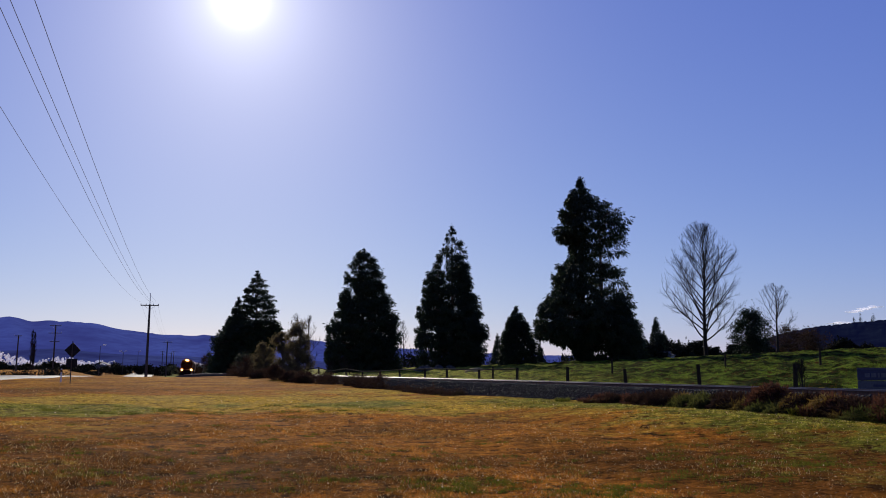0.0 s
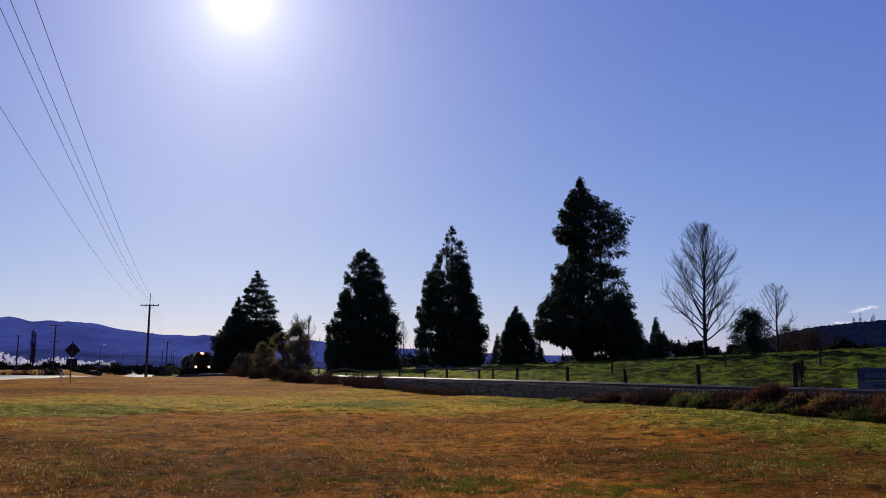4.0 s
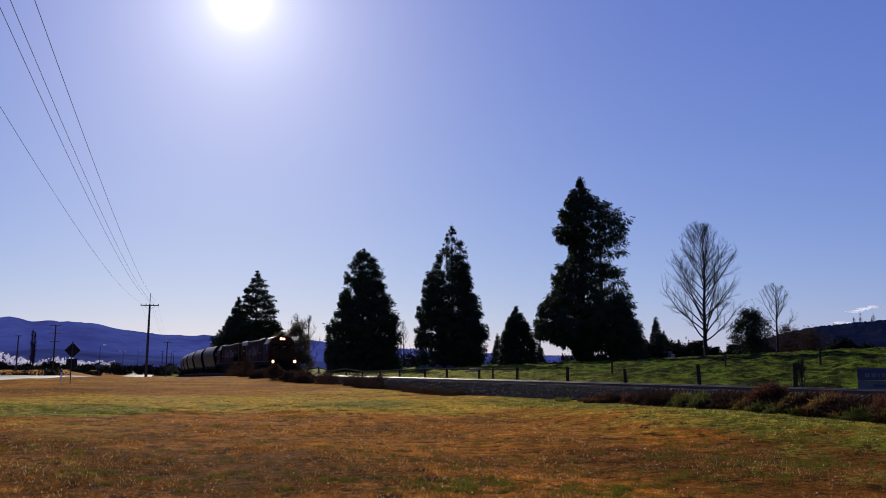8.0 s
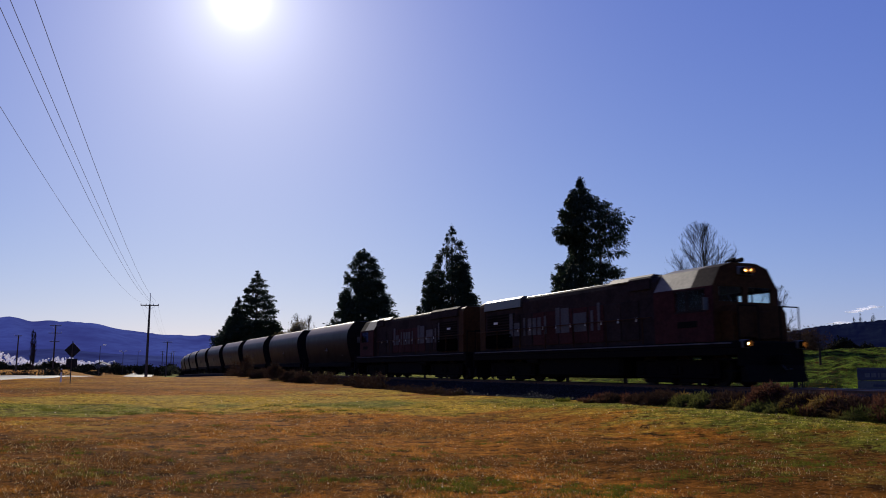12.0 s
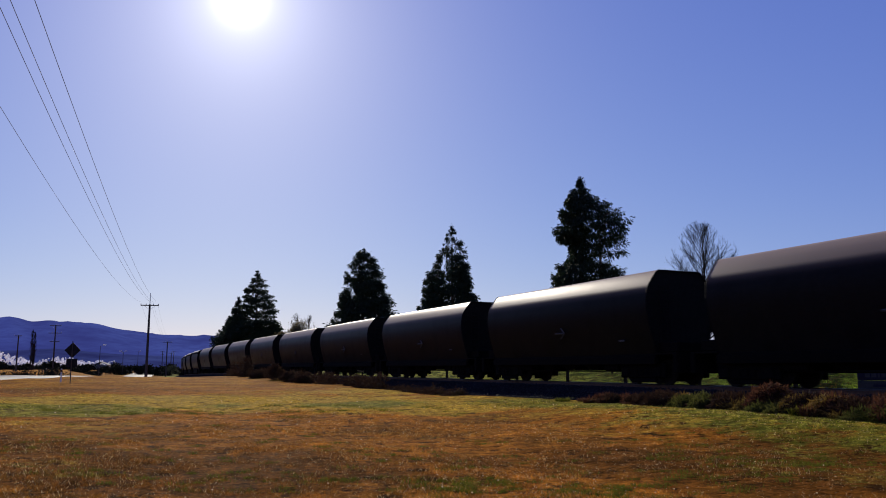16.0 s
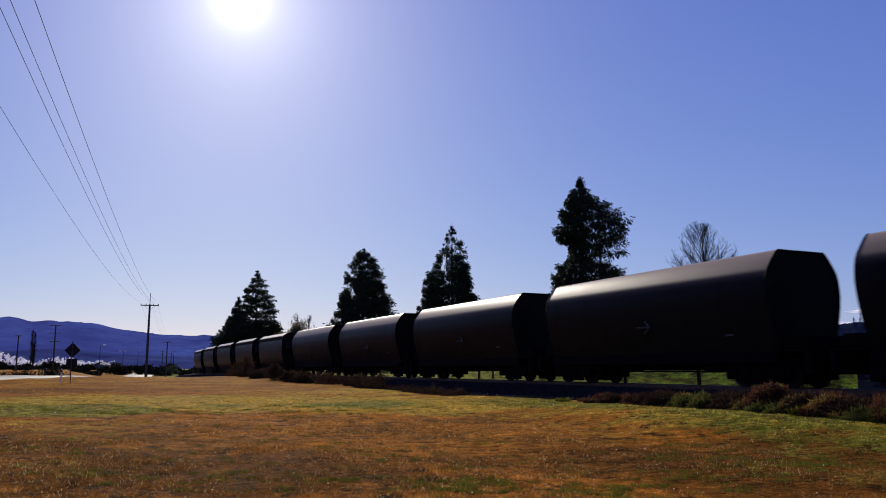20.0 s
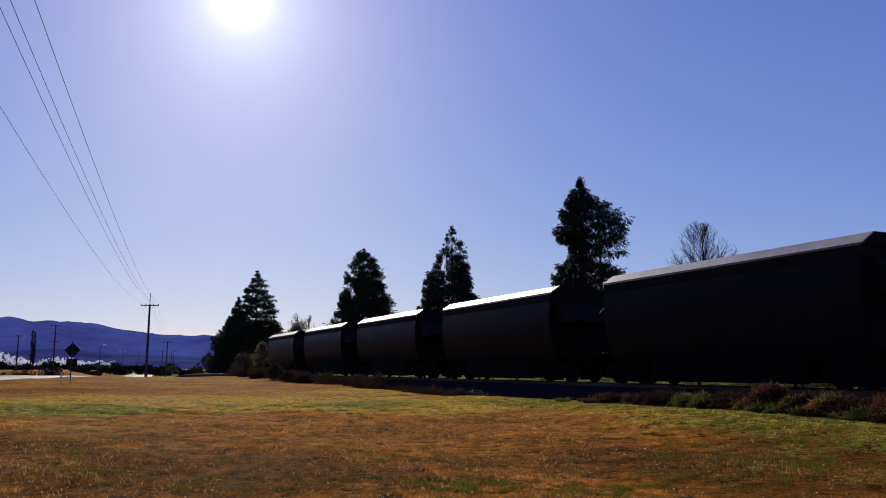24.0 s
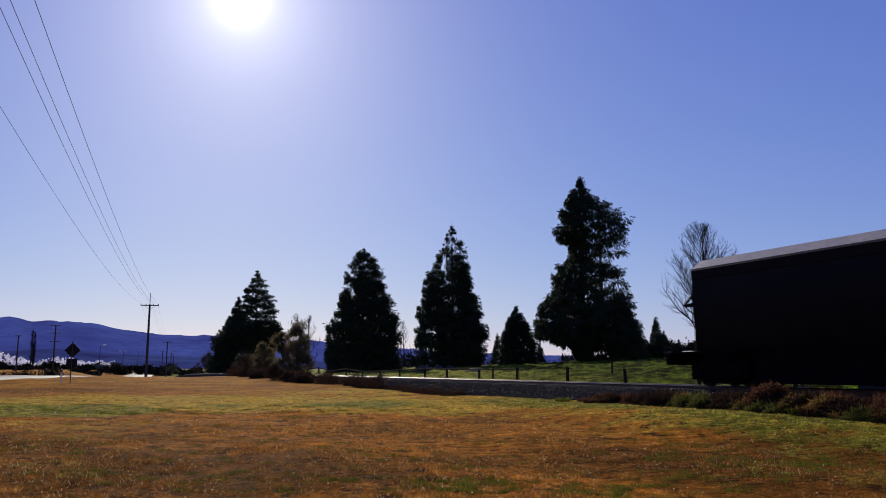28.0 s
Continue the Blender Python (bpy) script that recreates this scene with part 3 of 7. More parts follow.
def build_railway():
    stations = [-130 + 4 * i for i in range(62)] + [122 + 6 * i for i in range(50)]
    track = empty("railway_track", label="single railway track on a raised grey ballast bank", category="railway", kind="structure")
    rnd = random.Random(4)
    # ballast bank, its edges uneven
    verts, faces = [], []
    fine = [-60 + 0.8 * i for i in range(226)] + [121 + 5 * i for i in range(60)]
    prof = [(-3.7, 0.0), (-3.1, 0.24), (-2.8, 0.40), (-2.3, 0.62), (-1.75, 0.84), (-1.2, 0.87), (0, 0.85), (1.2, 0.87), (1.75, 0.84), (2.6, 0.5), (3.6, 0.2)]
    for s in fine:
        for u, z in prof:
            zz = z + (rnd.uniform(-0.03, 0.03) if abs(u) > 1.5 else rnd.uniform(-0.01, 0.01))
            verts.append(spot(s + rnd.uniform(-0.2, 0.2), u + (rnd.uniform(-0.1, 0.1) if abs(u) > 1.5 else 0), max(zz, 0)))
    k = len(prof)
    for i in range(len(fine) - 1):
        for j in range(k - 1):
            a = i * k + j
            faces.append((a, a + 1, a + 1 + k, a + k))
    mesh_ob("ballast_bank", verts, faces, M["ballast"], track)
    # loose stones on the bank
    ico = bmesh.new()
    bmesh.ops.create_icosphere(ico, subdivisions=1, radius=1)
    iv = np.array([v.co[:] for v in ico.verts])
    fi = np.array([[v.index for v in f.verts] for f in ico.faces])
    ico.free()
    rng = np.random.default_rng(5)
    n = 16000
    s = rng.uniform(-12, 75, n)
    u = rng.uniform(-3.0, -1.0, n)
    pz = np.interp(u, [p[0] for p in prof], [p[1] for p in prof])
    cx = ALONG.x * s + ACROSS.x * (TRACK + u)
    cy = ALONG.y * s + ACROSS.y * (TRACK + u)
    size = rng.uniform(0.016, 0.04, (n, 1, 1)) * rng.uniform(0.6, 1.3, (n, 1, 3))
    vv = iv[None] * size * rng.uniform(0.8, 1.2, (n, len(iv), 1)) + np.stack([cx, cy, pz + 0.02], -1)[:, None, :]
    ff = fi[None] + (np.arange(n) * len(iv))[:, None, None]
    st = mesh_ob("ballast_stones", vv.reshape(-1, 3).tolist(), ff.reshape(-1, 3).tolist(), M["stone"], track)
    tagged(st, "loose grey ballast stones", kind="stuff")
    # rails: foot, web and head, with a polished running top
    for side in (-1, 1):
        c = side * 0.57
        strip("rail", stations, [(c - 0.065, RAIL_Z - 0.15), (c + 0.065, RAIL_Z - 0.15), (c + 0.06, RAIL_Z - 0.135), (c + 0.01, RAIL_Z - 0.12), (c + 0.01, RAIL_Z - 0.045), (c + 0.035, RAIL_Z - 0.035), (c + 0.035, RAIL_Z - 0.014), (c + 0.02, RAIL_Z - 0.008), (c - 0.02, RAIL_Z - 0.008), (c - 0.035, RAIL_Z - 0.014), (c - 0.035, RAIL_Z - 0.035), (c - 0.01, RAIL_Z - 0.045), (c - 0.01, RAIL_Z - 0.12), (c - 0.06, RAIL_Z - 0.135)], M["rail_side"], track, closed=True)
        strip("rail_head", stations, [(c - 0.0355, RAIL_Z - 0.018), (c - 0.032, RAIL_Z - 0.007), (c - 0.024, RAIL_Z - 0.0035), (c - 0.008, RAIL_Z), (c + 0.008, RAIL_Z), (c + 0.024, RAIL_Z - 0.0035), (c + 0.034, RAIL_Z - 0.012)], M["rail_top"], track)
    tie = bmesh.new()
    box(tie, -1.05, -0.11, -0.13, 1.05, 0.11, 0.0, bevel=0.015)
    tie_mesh = bpy.data.meshes.new("sleeper")
    tie.to_mesh(tie_mesh)
    tie.free()
    tie_mesh.materials.append(M["sleeper"])
    for k in range(200):
        s = -12 + 0.6 * k
        p = spot(s, rnd.uniform(-0.02, 0.02), RAIL_Z - 0.152)
        t_ = new("sleeper", tie_mesh)
        t_.parent = track
        t_.matrix_basis = pose(p.x, p.y, p.z + rnd.uniform(-0.005, 0), 0, 0, heading(s) + rnd.uniform(-1, 1))


def road(name, path, width, material, label):
    """A road ribbon with a raised crown over the ground."""
    verts, faces = [], []
    pts = []
    for i in range(len(path) - 1):
        for j in range(8):
            t = j / 8
            p0, p1, p2, p3 = (Vector(path[max(0, min(len(path) - 1, i + q))]) for q in (-1, 0, 1, 2))
            pts.append(0.5 * ((2 * p1) + (p2 - p0) * t + (2 * p0 - 5 * p1 + 4 * p2 - p3) * t * t + (3 * p1 - p0 - 3 * p2 + p3) * t ** 3))
    for i, p in enumerate(pts):
        d = (pts[min(i + 1, len(pts) - 1)] - pts[max(i - 1, 0)]).normalized()
        side = Vector((d.y, -d.x))
        for f, up in ((-0.56, -0.25), (-0.5, 0.05), (0, 0.10), (0.5, 0.05), (0.56, -0.25)):
            q = p + side * width * f
            verts.append((q.x, q.y, gz(p.x, p.y) + up))
    for i in range(len(pts) - 1):
        for j in range(4):
            a = i * 5 + j
            faces.append((a, a + 1, a + 6, a + 5))
    return tagged(mesh_ob(name, verts, faces, material, smooth=True), label, "road", kind="structure")


def ridge(name, dist, bearings, heights, material, label, seed, rough, depth=900.0, trees=0.0):
    """A range of hills: an uneven crest over slopes cut by spurs."""
    nz_ = np.random.default_rng(seed).uniform(0, 50, 2)
    n, rows = 520, 14
    az = np.linspace(bearings[0], bearings[-1], n)
    crest = np.interp(az, bearings, heights)
    verts, faces = [], []
    for r in range(rows):
        f = r / (rows - 1)
        for i in range(n):
            a = radians(az[i])
            k = 1.0 if f == 1 else f ** 0.8
            wob = noise.fractal(Vector((az[i] * 0.6 + nz_[0], f * 2.2, nz_[1])), 1.0, 2.0, 5)
            if f > 0.6:
                wob += 0.8 * noise.fractal(Vector((az[i] * 3.4 + nz_[1], f * 3.0, nz_[0])), 1.0, 2.0, 4)
            tuft = trees * f * (noise.noise(Vector((az[i] * 9.0, f * 9, nz_[0]))) + noise.noise(Vector((az[i] * 21.0, f * 15, nz_[1]))))
            h = crest[i] * k + wob * rough * (0.20 + 1.6 * f * (1 - f)) + tuft
            d = dist - depth * (1 - f) + wob * depth * 0.08
            verts.append((math.sin(a) * d, math.cos(a) * d, max(h, -2) if r else -5))
    for r in range(rows - 1):
        for i in range(n - 1):
            a = r * n + i
            faces.append((a, a + 1, a + 1 + n, a + n))
    ob = mesh_ob(name, verts, faces, material, smooth=True)
    return tagged(ob, label, "hills", kind="structure")


build_ground()
build_railway()
road("road", [(-29, -70), (-32, -20), (-35, 20), (-38.7, 50), (-41.2, 72), (-44.5, 100), (-52, 138), (-79, 203), (-121, 330), (-203, 560)], 8.0, M["asphalt"], "pale worn asphalt road bending away between grass verges")
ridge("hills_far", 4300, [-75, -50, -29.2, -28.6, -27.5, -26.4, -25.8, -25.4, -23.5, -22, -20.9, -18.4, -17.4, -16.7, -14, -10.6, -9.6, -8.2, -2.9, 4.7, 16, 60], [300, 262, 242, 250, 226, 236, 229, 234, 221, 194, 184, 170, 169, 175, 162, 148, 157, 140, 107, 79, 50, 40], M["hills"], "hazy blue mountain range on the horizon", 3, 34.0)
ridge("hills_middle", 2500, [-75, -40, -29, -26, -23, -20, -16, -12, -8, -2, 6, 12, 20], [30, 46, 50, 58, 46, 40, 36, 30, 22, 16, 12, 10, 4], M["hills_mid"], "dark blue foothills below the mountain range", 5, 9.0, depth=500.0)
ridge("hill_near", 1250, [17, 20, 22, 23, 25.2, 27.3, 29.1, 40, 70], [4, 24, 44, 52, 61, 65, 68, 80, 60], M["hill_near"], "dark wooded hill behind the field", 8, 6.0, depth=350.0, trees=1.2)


# ---- plants ----
def leaf_mesh(name, base, tip, width, material, parent, seed, label=""):
    """Many small pointed sprays, each from its base to its tip."""
    rng = np.random.default_rng(seed)
    base, tip = np.asarray(base, float), np.asarray(tip, float)
    n = len(base)
    axis = tip - base
    side = np.cross(axis, rng.normal(size=(n, 3)))
    side /= np.linalg.norm(side, axis=1, keepdims=True) + 1e-9
    w = np.asarray(width, float).reshape(-1, 1)
    mid = base + axis * rng.uniform(0.35, 0.6, (n, 1))
    v = np.stack([base, mid + side * w, tip, mid - side * w], 1).reshape(-1, 3)
    f = np.arange(4 * n).reshape(n, 4)
    ob = mesh_ob(name, v.tolist(), f.tolist(), material, parent)
    return tagged(ob, label)


def stick_mesh(name, segs, sides, material, parent=None):
    """Many tapered bars, each a row of two ends and two radii, in one mesh."""
    a, b = np.array([s[0][:] for s in segs], float), np.array([s[1][:] for s in segs], float)
    r = np.array([(s[2], s[3]) for s in segs], float)
    n = len(a)
    axis = b - a
    axis /= np.linalg.norm(axis, axis=1, keepdims=True) + 1e-9
    ref = np.where(np.abs(axis[:, 2:]) < 0.8, np.array([[0, 0, 1.0]]), np.array([[1.0, 0, 0]]))
    p = np.cross(axis, ref)
    p /= np.linalg.norm(p, axis=1, keepdims=True) + 1e-9
    q = np.cross(axis, p)
    t = np.arange(sides) * 2 * np.pi / sides
    ring = np.cos(t)[None, :, None] * p[:, None, :] + np.sin(t)[None, :, None] * q[:, None, :]
    v = np.concatenate([a[:, None, :] + ring * r[:, :1, None], b[:, None, :] + ring * r[:, 1:, None]], 1)
    k = np.arange(sides)
    f = np.stack([k, (k + 1) % sides, (k + 1) % sides + sides, k + sides], 1)[None] + (np.arange(n) * 2 * sides)[:, None, None]
    return mesh_ob(name, v.reshape(-1, 3).tolist(), f.reshape(-1, 4).tolist(), material, parent)


def conifer(x, y, height, profile, seed, label, group="", base_z=None, category="tree", thick=5.6, thin=2.0, airy=0.6, clump=0.58, per=92, flat=0.7, tiers=0.0, stems=((0.0, 1.0),), voids=(), droop=0.55):
    """A tall conifer of drooping sprays gathered in clumps. profile: rows of height fraction, reach to the left and to the right, in metres.
    thick and thin: how many clumps lie one behind another below and above the height fraction airy. stems: foot offset and height fraction.
    voids: gaps in the crown as (offset, height, radius)."""
    rng = np.random.default_rng(seed)
    tree = empty("conifer_tree", pose(x, y, gz(x, y) - 0.1 if base_z is None else base_z), label, category, group)
    bm = bmesh.new()
    for dx, top in stems:
        r0, hh = height * 0.02, height * top * 0.985
        for i in range(10):
            a, b = i / 10, (i + 1) / 10
            tube(bm, (dx * min(1, a * 3), 0, hh * a), (dx * min(1, b * 3), 0, hh * b), r0 * (1 - a) ** 1.1 + 0.03, r0 * (1 - b) ** 1.1 + 0.03, sides=8, caps=False)
    part("trunk", bm, M["bark"], tree)
    fr, lf, rt = (np.array([p[i] for p in profile]) for i in range(3))
    # heights drawn by the crown's width and how dense it is there
    hs = np.linspace(fr[0], 0.99, 400)
    dense = thick + (thin - thick) * smooth01(airy - 0.1, airy + 0.1, hs)
    size = clump * (0.4 + 0.6 * np.clip((np.interp(hs, fr, lf) + np.interp(hs, fr, rt)) / 5.0, 0, 1))
    weight = (np.interp(hs, fr, lf) + np.interp(hs, fr, rt) + 0.2) * dense / (math.pi * size ** 2 * 0.68)
    count = int(weight.sum() * (hs[1] - hs[0]) * height)
    h = rng.choice(hs, count, p=weight / weight.sum()) + rng.uniform(-0.002, 0.002, count)
    az = rng.uniform(0, 2 * np.pi, count)
    shell = rng.random(count) < 0.62
    cs = np.interp(h, hs, size) * rng.uniform(0.6, 1.3, count)
    wr = 0.5 + 0.5 * np.cos(az)
    reach = np.interp(h, fr, lf) * (1 - wr) + np.interp(h, fr, rt) * wr
    lump = np.array([noise.noise(Vector((hh * height * 0.42, math.cos(a) * 1.5 + seed * 3.1, math.sin(a) * 1.5))) for hh, a in zip(h, az)])
    reach = np.maximum(0.05, reach * (1.02 + 0.15 * lump) - 0.55 * cs)
    rad = reach * np.where(shell, rng.uniform(0.78, 1.06, count), np.sqrt(rng.random(count)) * 0.85)
    z = h * height
    upper = h > airy - 0.06
    if tiers:
        z = np.where(upper, np.round(z / tiers + 0.3 * np.sin(az * 2)) * tiers + rng.normal(size=count) * 0.24 - 0.10 * rad, z)
    c = np.stack([np.cos(az) * rad, np.sin(az) * rad, z], 1)
    keep = np.ones(count, bool)
    for dx, vz, vr in voids:
        keep &= np.hypot(c[:, 0] - dx, (c[:, 2] - vz) * 0.8) > vr
    c, az, cs, rad, shell, upper = c[keep], az[keep], cs[keep], rad[keep], shell[keep], upper[keep]
    n = len(c)
    out = np.stack([np.cos(az), np.sin(az), np.zeros(n)], 1)
    squash = np.where(upper & (tiers > 0), 0.34, flat)
    off = np.clip(rng.normal(size=(n, per, 3)), -1.7, 1.7) * 0.52
    px = c[:, None, :] + off * cs[:, None, None] * np.stack([np.full(n, 1.0), np.full(n, 1.0), squash], 1)[:, None, :] + out[:, None, :] * off[:, :, :1] * cs[:, None, None] * 0.35
    way = out[:, None, :] * 0.45 + off * 0.55 + rng.normal(size=(n, per, 3)) * 0.32 + np.array([0, 0, -1.0]) * (1.25 * droop * rng.uniform(0.3, 1.5, (n, per, 1)))
    way /= np.linalg.norm(way, axis=2, keepdims=True)
    ln = rng.uniform(0.16, 0.60, (n, per, 1))  * np.clip(cs / 0.55, 0.45, 1.2)[:, None, None]
    base, tip, wid = px.reshape(-1, 3), (px + way * ln).reshape(-1, 3), (ln[:, :, 0] * rng.uniform(0.085, 0.18, (n, per))).reshape(-1)
    # leader shoots at the very tops
    for dx, top in stems:
        m = int(40 + height * 2)
        hh = (1 - rng.uniform(0, 1, m) ** 2 * 0.07) * height * top
        q = np.stack([dx + rng.normal(size=m) * 0.12, rng.normal(size=m) * 0.12, hh], 1)
        base, tip = np.concatenate([base, q]), np.concatenate([tip, q + rng.normal(size=(m, 3)) * 0.2 + np.array([0, 0, 0.12])])
        wid = np.concatenate([wid, rng.uniform(0.05, 0.1, m)])
    # limbs that carry the outer clumps
    segs = []
    for i in np.nonzero(shell & (rng.random(n) < 0.5))[0]:
        dx = min(stems, key=lambda s: abs(s[0] - c[i, 0]) + (9 if c[i, 2] > s[1] * height else 0))[0]
        root = np.array([dx * min(1.0, 3 * c[i, 2] / height), 0, max(0.3, c[i, 2] - rad[i] * rng.uniform(-0.1, 0.35))])
        mid = root * 0.45 + c[i] * 0.55 + np.array([0, 0, rad[i] * 0.09])
        r = 0.018 + 0.010 * rad[i]
        segs += [(root, mid, r, r * 0.7), (mid, c[i], r * 0.7, 0.012)]
    tagged(stick_mesh("limb_frame", segs, 4, M["bark"], tree), "dark limbs inside the crown", kind="stuff")
    leaf_mesh("crown", base, tip, wid, M["conifer"], tree, seed)
    return tree


def broadleaf(name, x, y, height, radius, seed, label, material, leaves=6000, clumps=60, low=0.1, category="tree", squash=1.0, size=(0.12, 0.3), droop=-0.2, group=""):
    """A leafy tree or shrub: a forked trunk with clumps of leaves of uneven size."""
    rnd, rng = random.Random(seed), np.random.default_rng(seed)
    tree = empty(name, pose(x, y, gz(x, y) - 0.05), label, category, group)
    bm = bmesh.new()
    tube(bm, (0, 0, 0), (0.02 * height, 0, height * 0.45), height * 0.03, height * 0.018, sides=7, caps=False)
    base, tip, wid = [], [], []
    for k in range(clumps):
        h = low + (1 - low) * rnd.random() ** 0.9
        az = rnd.uniform(0, 2 * math.pi)
        env = radius * math.sqrt(max(0.02, 1 - ((h - 0.42) / 0.6) ** 2))
        r = env * math.sqrt(rnd.random()) * rnd.uniform(0.75, 1.1)
        c = Vector((math.cos(az) * r, math.sin(az) * r * squash, h * height * rnd.uniform(0.9, 1.0)))
        tube(bm, (0.01 * height, 0, min(height * 0.42, c.z * 0.6)), c, height * 0.008, 0.006, sides=4, caps=False)
        m = leaves // clumps
        px = np.array(c[:]) + rng.normal(size=(m, 3)) * radius * rnd.uniform(0.09, 0.2)
        px[:, 2] = np.maximum(px[:, 2], 0.05)
        ln = rng.uniform(size[0], size[1], (m, 1))
        way = rng.normal(size=(m, 3)) * 0.6 + np.array([0, 0, droop])
        way /= np.linalg.norm(way, axis=1, keepdims=True)
        base.append(px)
        tip.append(px + way * ln)
        wid.append(ln[:, 0] * rng.uniform(0.18, 0.35, m))
    part("trunk", bm, M["bark"], tree)
    leaf_mesh("crown", np.concatenate(base), np.concatenate(tip), np.concatenate(wid), material, tree, seed)
    return tree


def bare_tree(x, y, height, wide, seed, label, limbs=46, name="bare_tree", low=0.09, trunk=0.017, group="", category="tree", rise=(34, 72), fork=1.0):
    """A leafless tree: a straight stem with long limbs that climb outwards and fork again and again into fine twigs.
    wide: rows of height fraction and reach. rise: how steeply the lowest and highest limbs climb, in degrees."""
    rnd = random.Random(seed)
    tree = empty(name, pose(x, y, gz(x, y) - 0.1), label, category, group)
    fr, rr = [w[0] for w in wide], [w[1] for w in wide]
    wood, twigs = [], []
    n = 22
    stem = [Vector((0, 0, 0))]
    for i in range(n):
        stem.append(stem[-1] + Vector((rnd.gauss(0, 0.003), rnd.gauss(0, 0.003), 0.97 / n)) * height)
    r0 = height * trunk
    for i in range(n):
        wood.append((stem[i], stem[i + 1], r0 * (1 - i / n) ** 1.1 + 0.018, r0 * (1 - (i + 1) / n) ** 1.1 + 0.018))

    def grow(p, way, length, r, level):
        steps = (9, 6, 4, 2)[level]
        to = wood if level == 0 else twigs
        for q in range(steps):
            f = (q + 1) / steps
            way = (way + Vector((rnd.gauss(0, 0.07), rnd.gauss(0, 0.07), rnd.gauss(0, 0.05) + 0.045))).normalized()
            b = p + way * (length / steps)
            lim = float(np.interp(b.z / height, fr, rr))
            if math.hypot(b.x, b.y) > lim * rnd.uniform(0.96, 1.07) or b.z > height * rnd.uniform(0.98, 1.01):
                break
            ra, rb = r * (1 - 0.75 * (f - 1 / steps)), r * (1 - 0.75 * f)
            to.append((p, b, max(ra, 0.006), max(rb, 0.005)))
            p = b
            if level < 3 and (q >= 2 or level):
                for j in range(2 if rnd.random() < (0.45, 0.45, 0.3)[level] * fork else 1):
                    side = way.cross(Vector((rnd.gauss(0, 1), rnd.gauss(0, 1), rnd.gauss(0, 0.6)))).normalized()
                    turn = rnd.uniform(0.42, 0.85)
                    grow(p, (way * math.cos(turn) + side * math.sin(turn) + Vector((0, 0, 0.16))).normalized(), length * rnd.uniform(0.24, 0.46) * (1.15 - 0.5 * f), max(0.007, rb * rnd.uniform(0.45, 0.7)), level + 1)

    for k in range(limbs):
        f = low + (0.92 - low) * ((k + rnd.random() * 0.8) / limbs) ** 0.88
        i = f / 0.97 * n
        root = stem[min(n - 1, int(i))].lerp(stem[min(n, int(i) + 1)], i % 1)
        az = k * 2.4 + rnd.gauss(0, 0.35)
        el = radians(rise[0] + (rise[1] - rise[0]) * f ** 0.8 + rnd.gauss(0, 5))
        way = Vector((math.cos(az) * math.cos(el), math.sin(az) * math.cos(el), math.sin(el)))
        # as long as the crown lets it be
        span = 0.3
        while span < height:
            b = root + way * span + Vector((0, 0, 0.02 * span * span / height * 4))
            if math.hypot(b.x, b.y) > float(np.interp(b.z / height, fr, rr)) or b.z > height:
                break
            span += 0.25
        grow(root, way, span * rnd.choice((rnd.uniform(0.6, 0.9), 1.0, 1.05)), 0.40 * r0 * (1 - f) ** 1.1 + 0.018, 0)
    stick_mesh("trunk", wood, 6, M["grey_bark"], tree)
    tagged(stick_mesh("twig_crown", twigs, 3, M["grey_bark"], tree), "fine bare twigs", kind="stuff")
    return tree


def tussock(name, x, y, height, radius, blades, seed, material, label, group="", z=None):
    """A clump of arching grass blades."""
    rng = np.random.default_rng(seed)
    a = rng.uniform(0, 2 * np.pi, blades)
    r = radius * np.sqrt(rng.uniform(0, 1, blades)) * 0.55
    b0 = np.stack([np.cos(a) * r, np.sin(a) * r, np.zeros(blades)], 1)
    out = np.stack([np.cos(a), np.sin(a), np.zeros(blades)], 1) + rng.normal(size=(blades, 3)) * 0.5
    out[:, 2] = 0
    h = height * rng.uniform(0.45, 1.0, (blades, 1))
    up = np.array([0, 0, 1.0])
    mid = b0 + out * h * 0.22 + up * h * 0.62
    end = b0 + out * h * rng.uniform(0.3, 0.95, (blades, 1)) + up * h * rng.uniform(0.45, 1.0, (blades, 1))
    side = np.cross(out + 1e-3, up)
    side /= np.linalg.norm(side, axis=1, keepdims=True) + 1e-9
    w = rng.uniform(0.007, 0.016, (blades, 1))
    v = np.stack([b0 - side * w, b0 + side * w, mid + side * w * 0.8, mid - side * w * 0.8, end], 1).reshape(-1, 3)
    i = np.arange(blades)[:, None] * 5
    quads, tris = (i + np.array([0, 1, 2, 3])).tolist(), (i + np.array([3, 2, 4])).tolist()
    ob = mesh_ob(name, v.tolist(), quads + tris, material)
    ob.matrix_basis = pose(x, y, gz(x, y) - 0.02 if z is None else z)
    return tagged(ob, label, "grass clump", group)


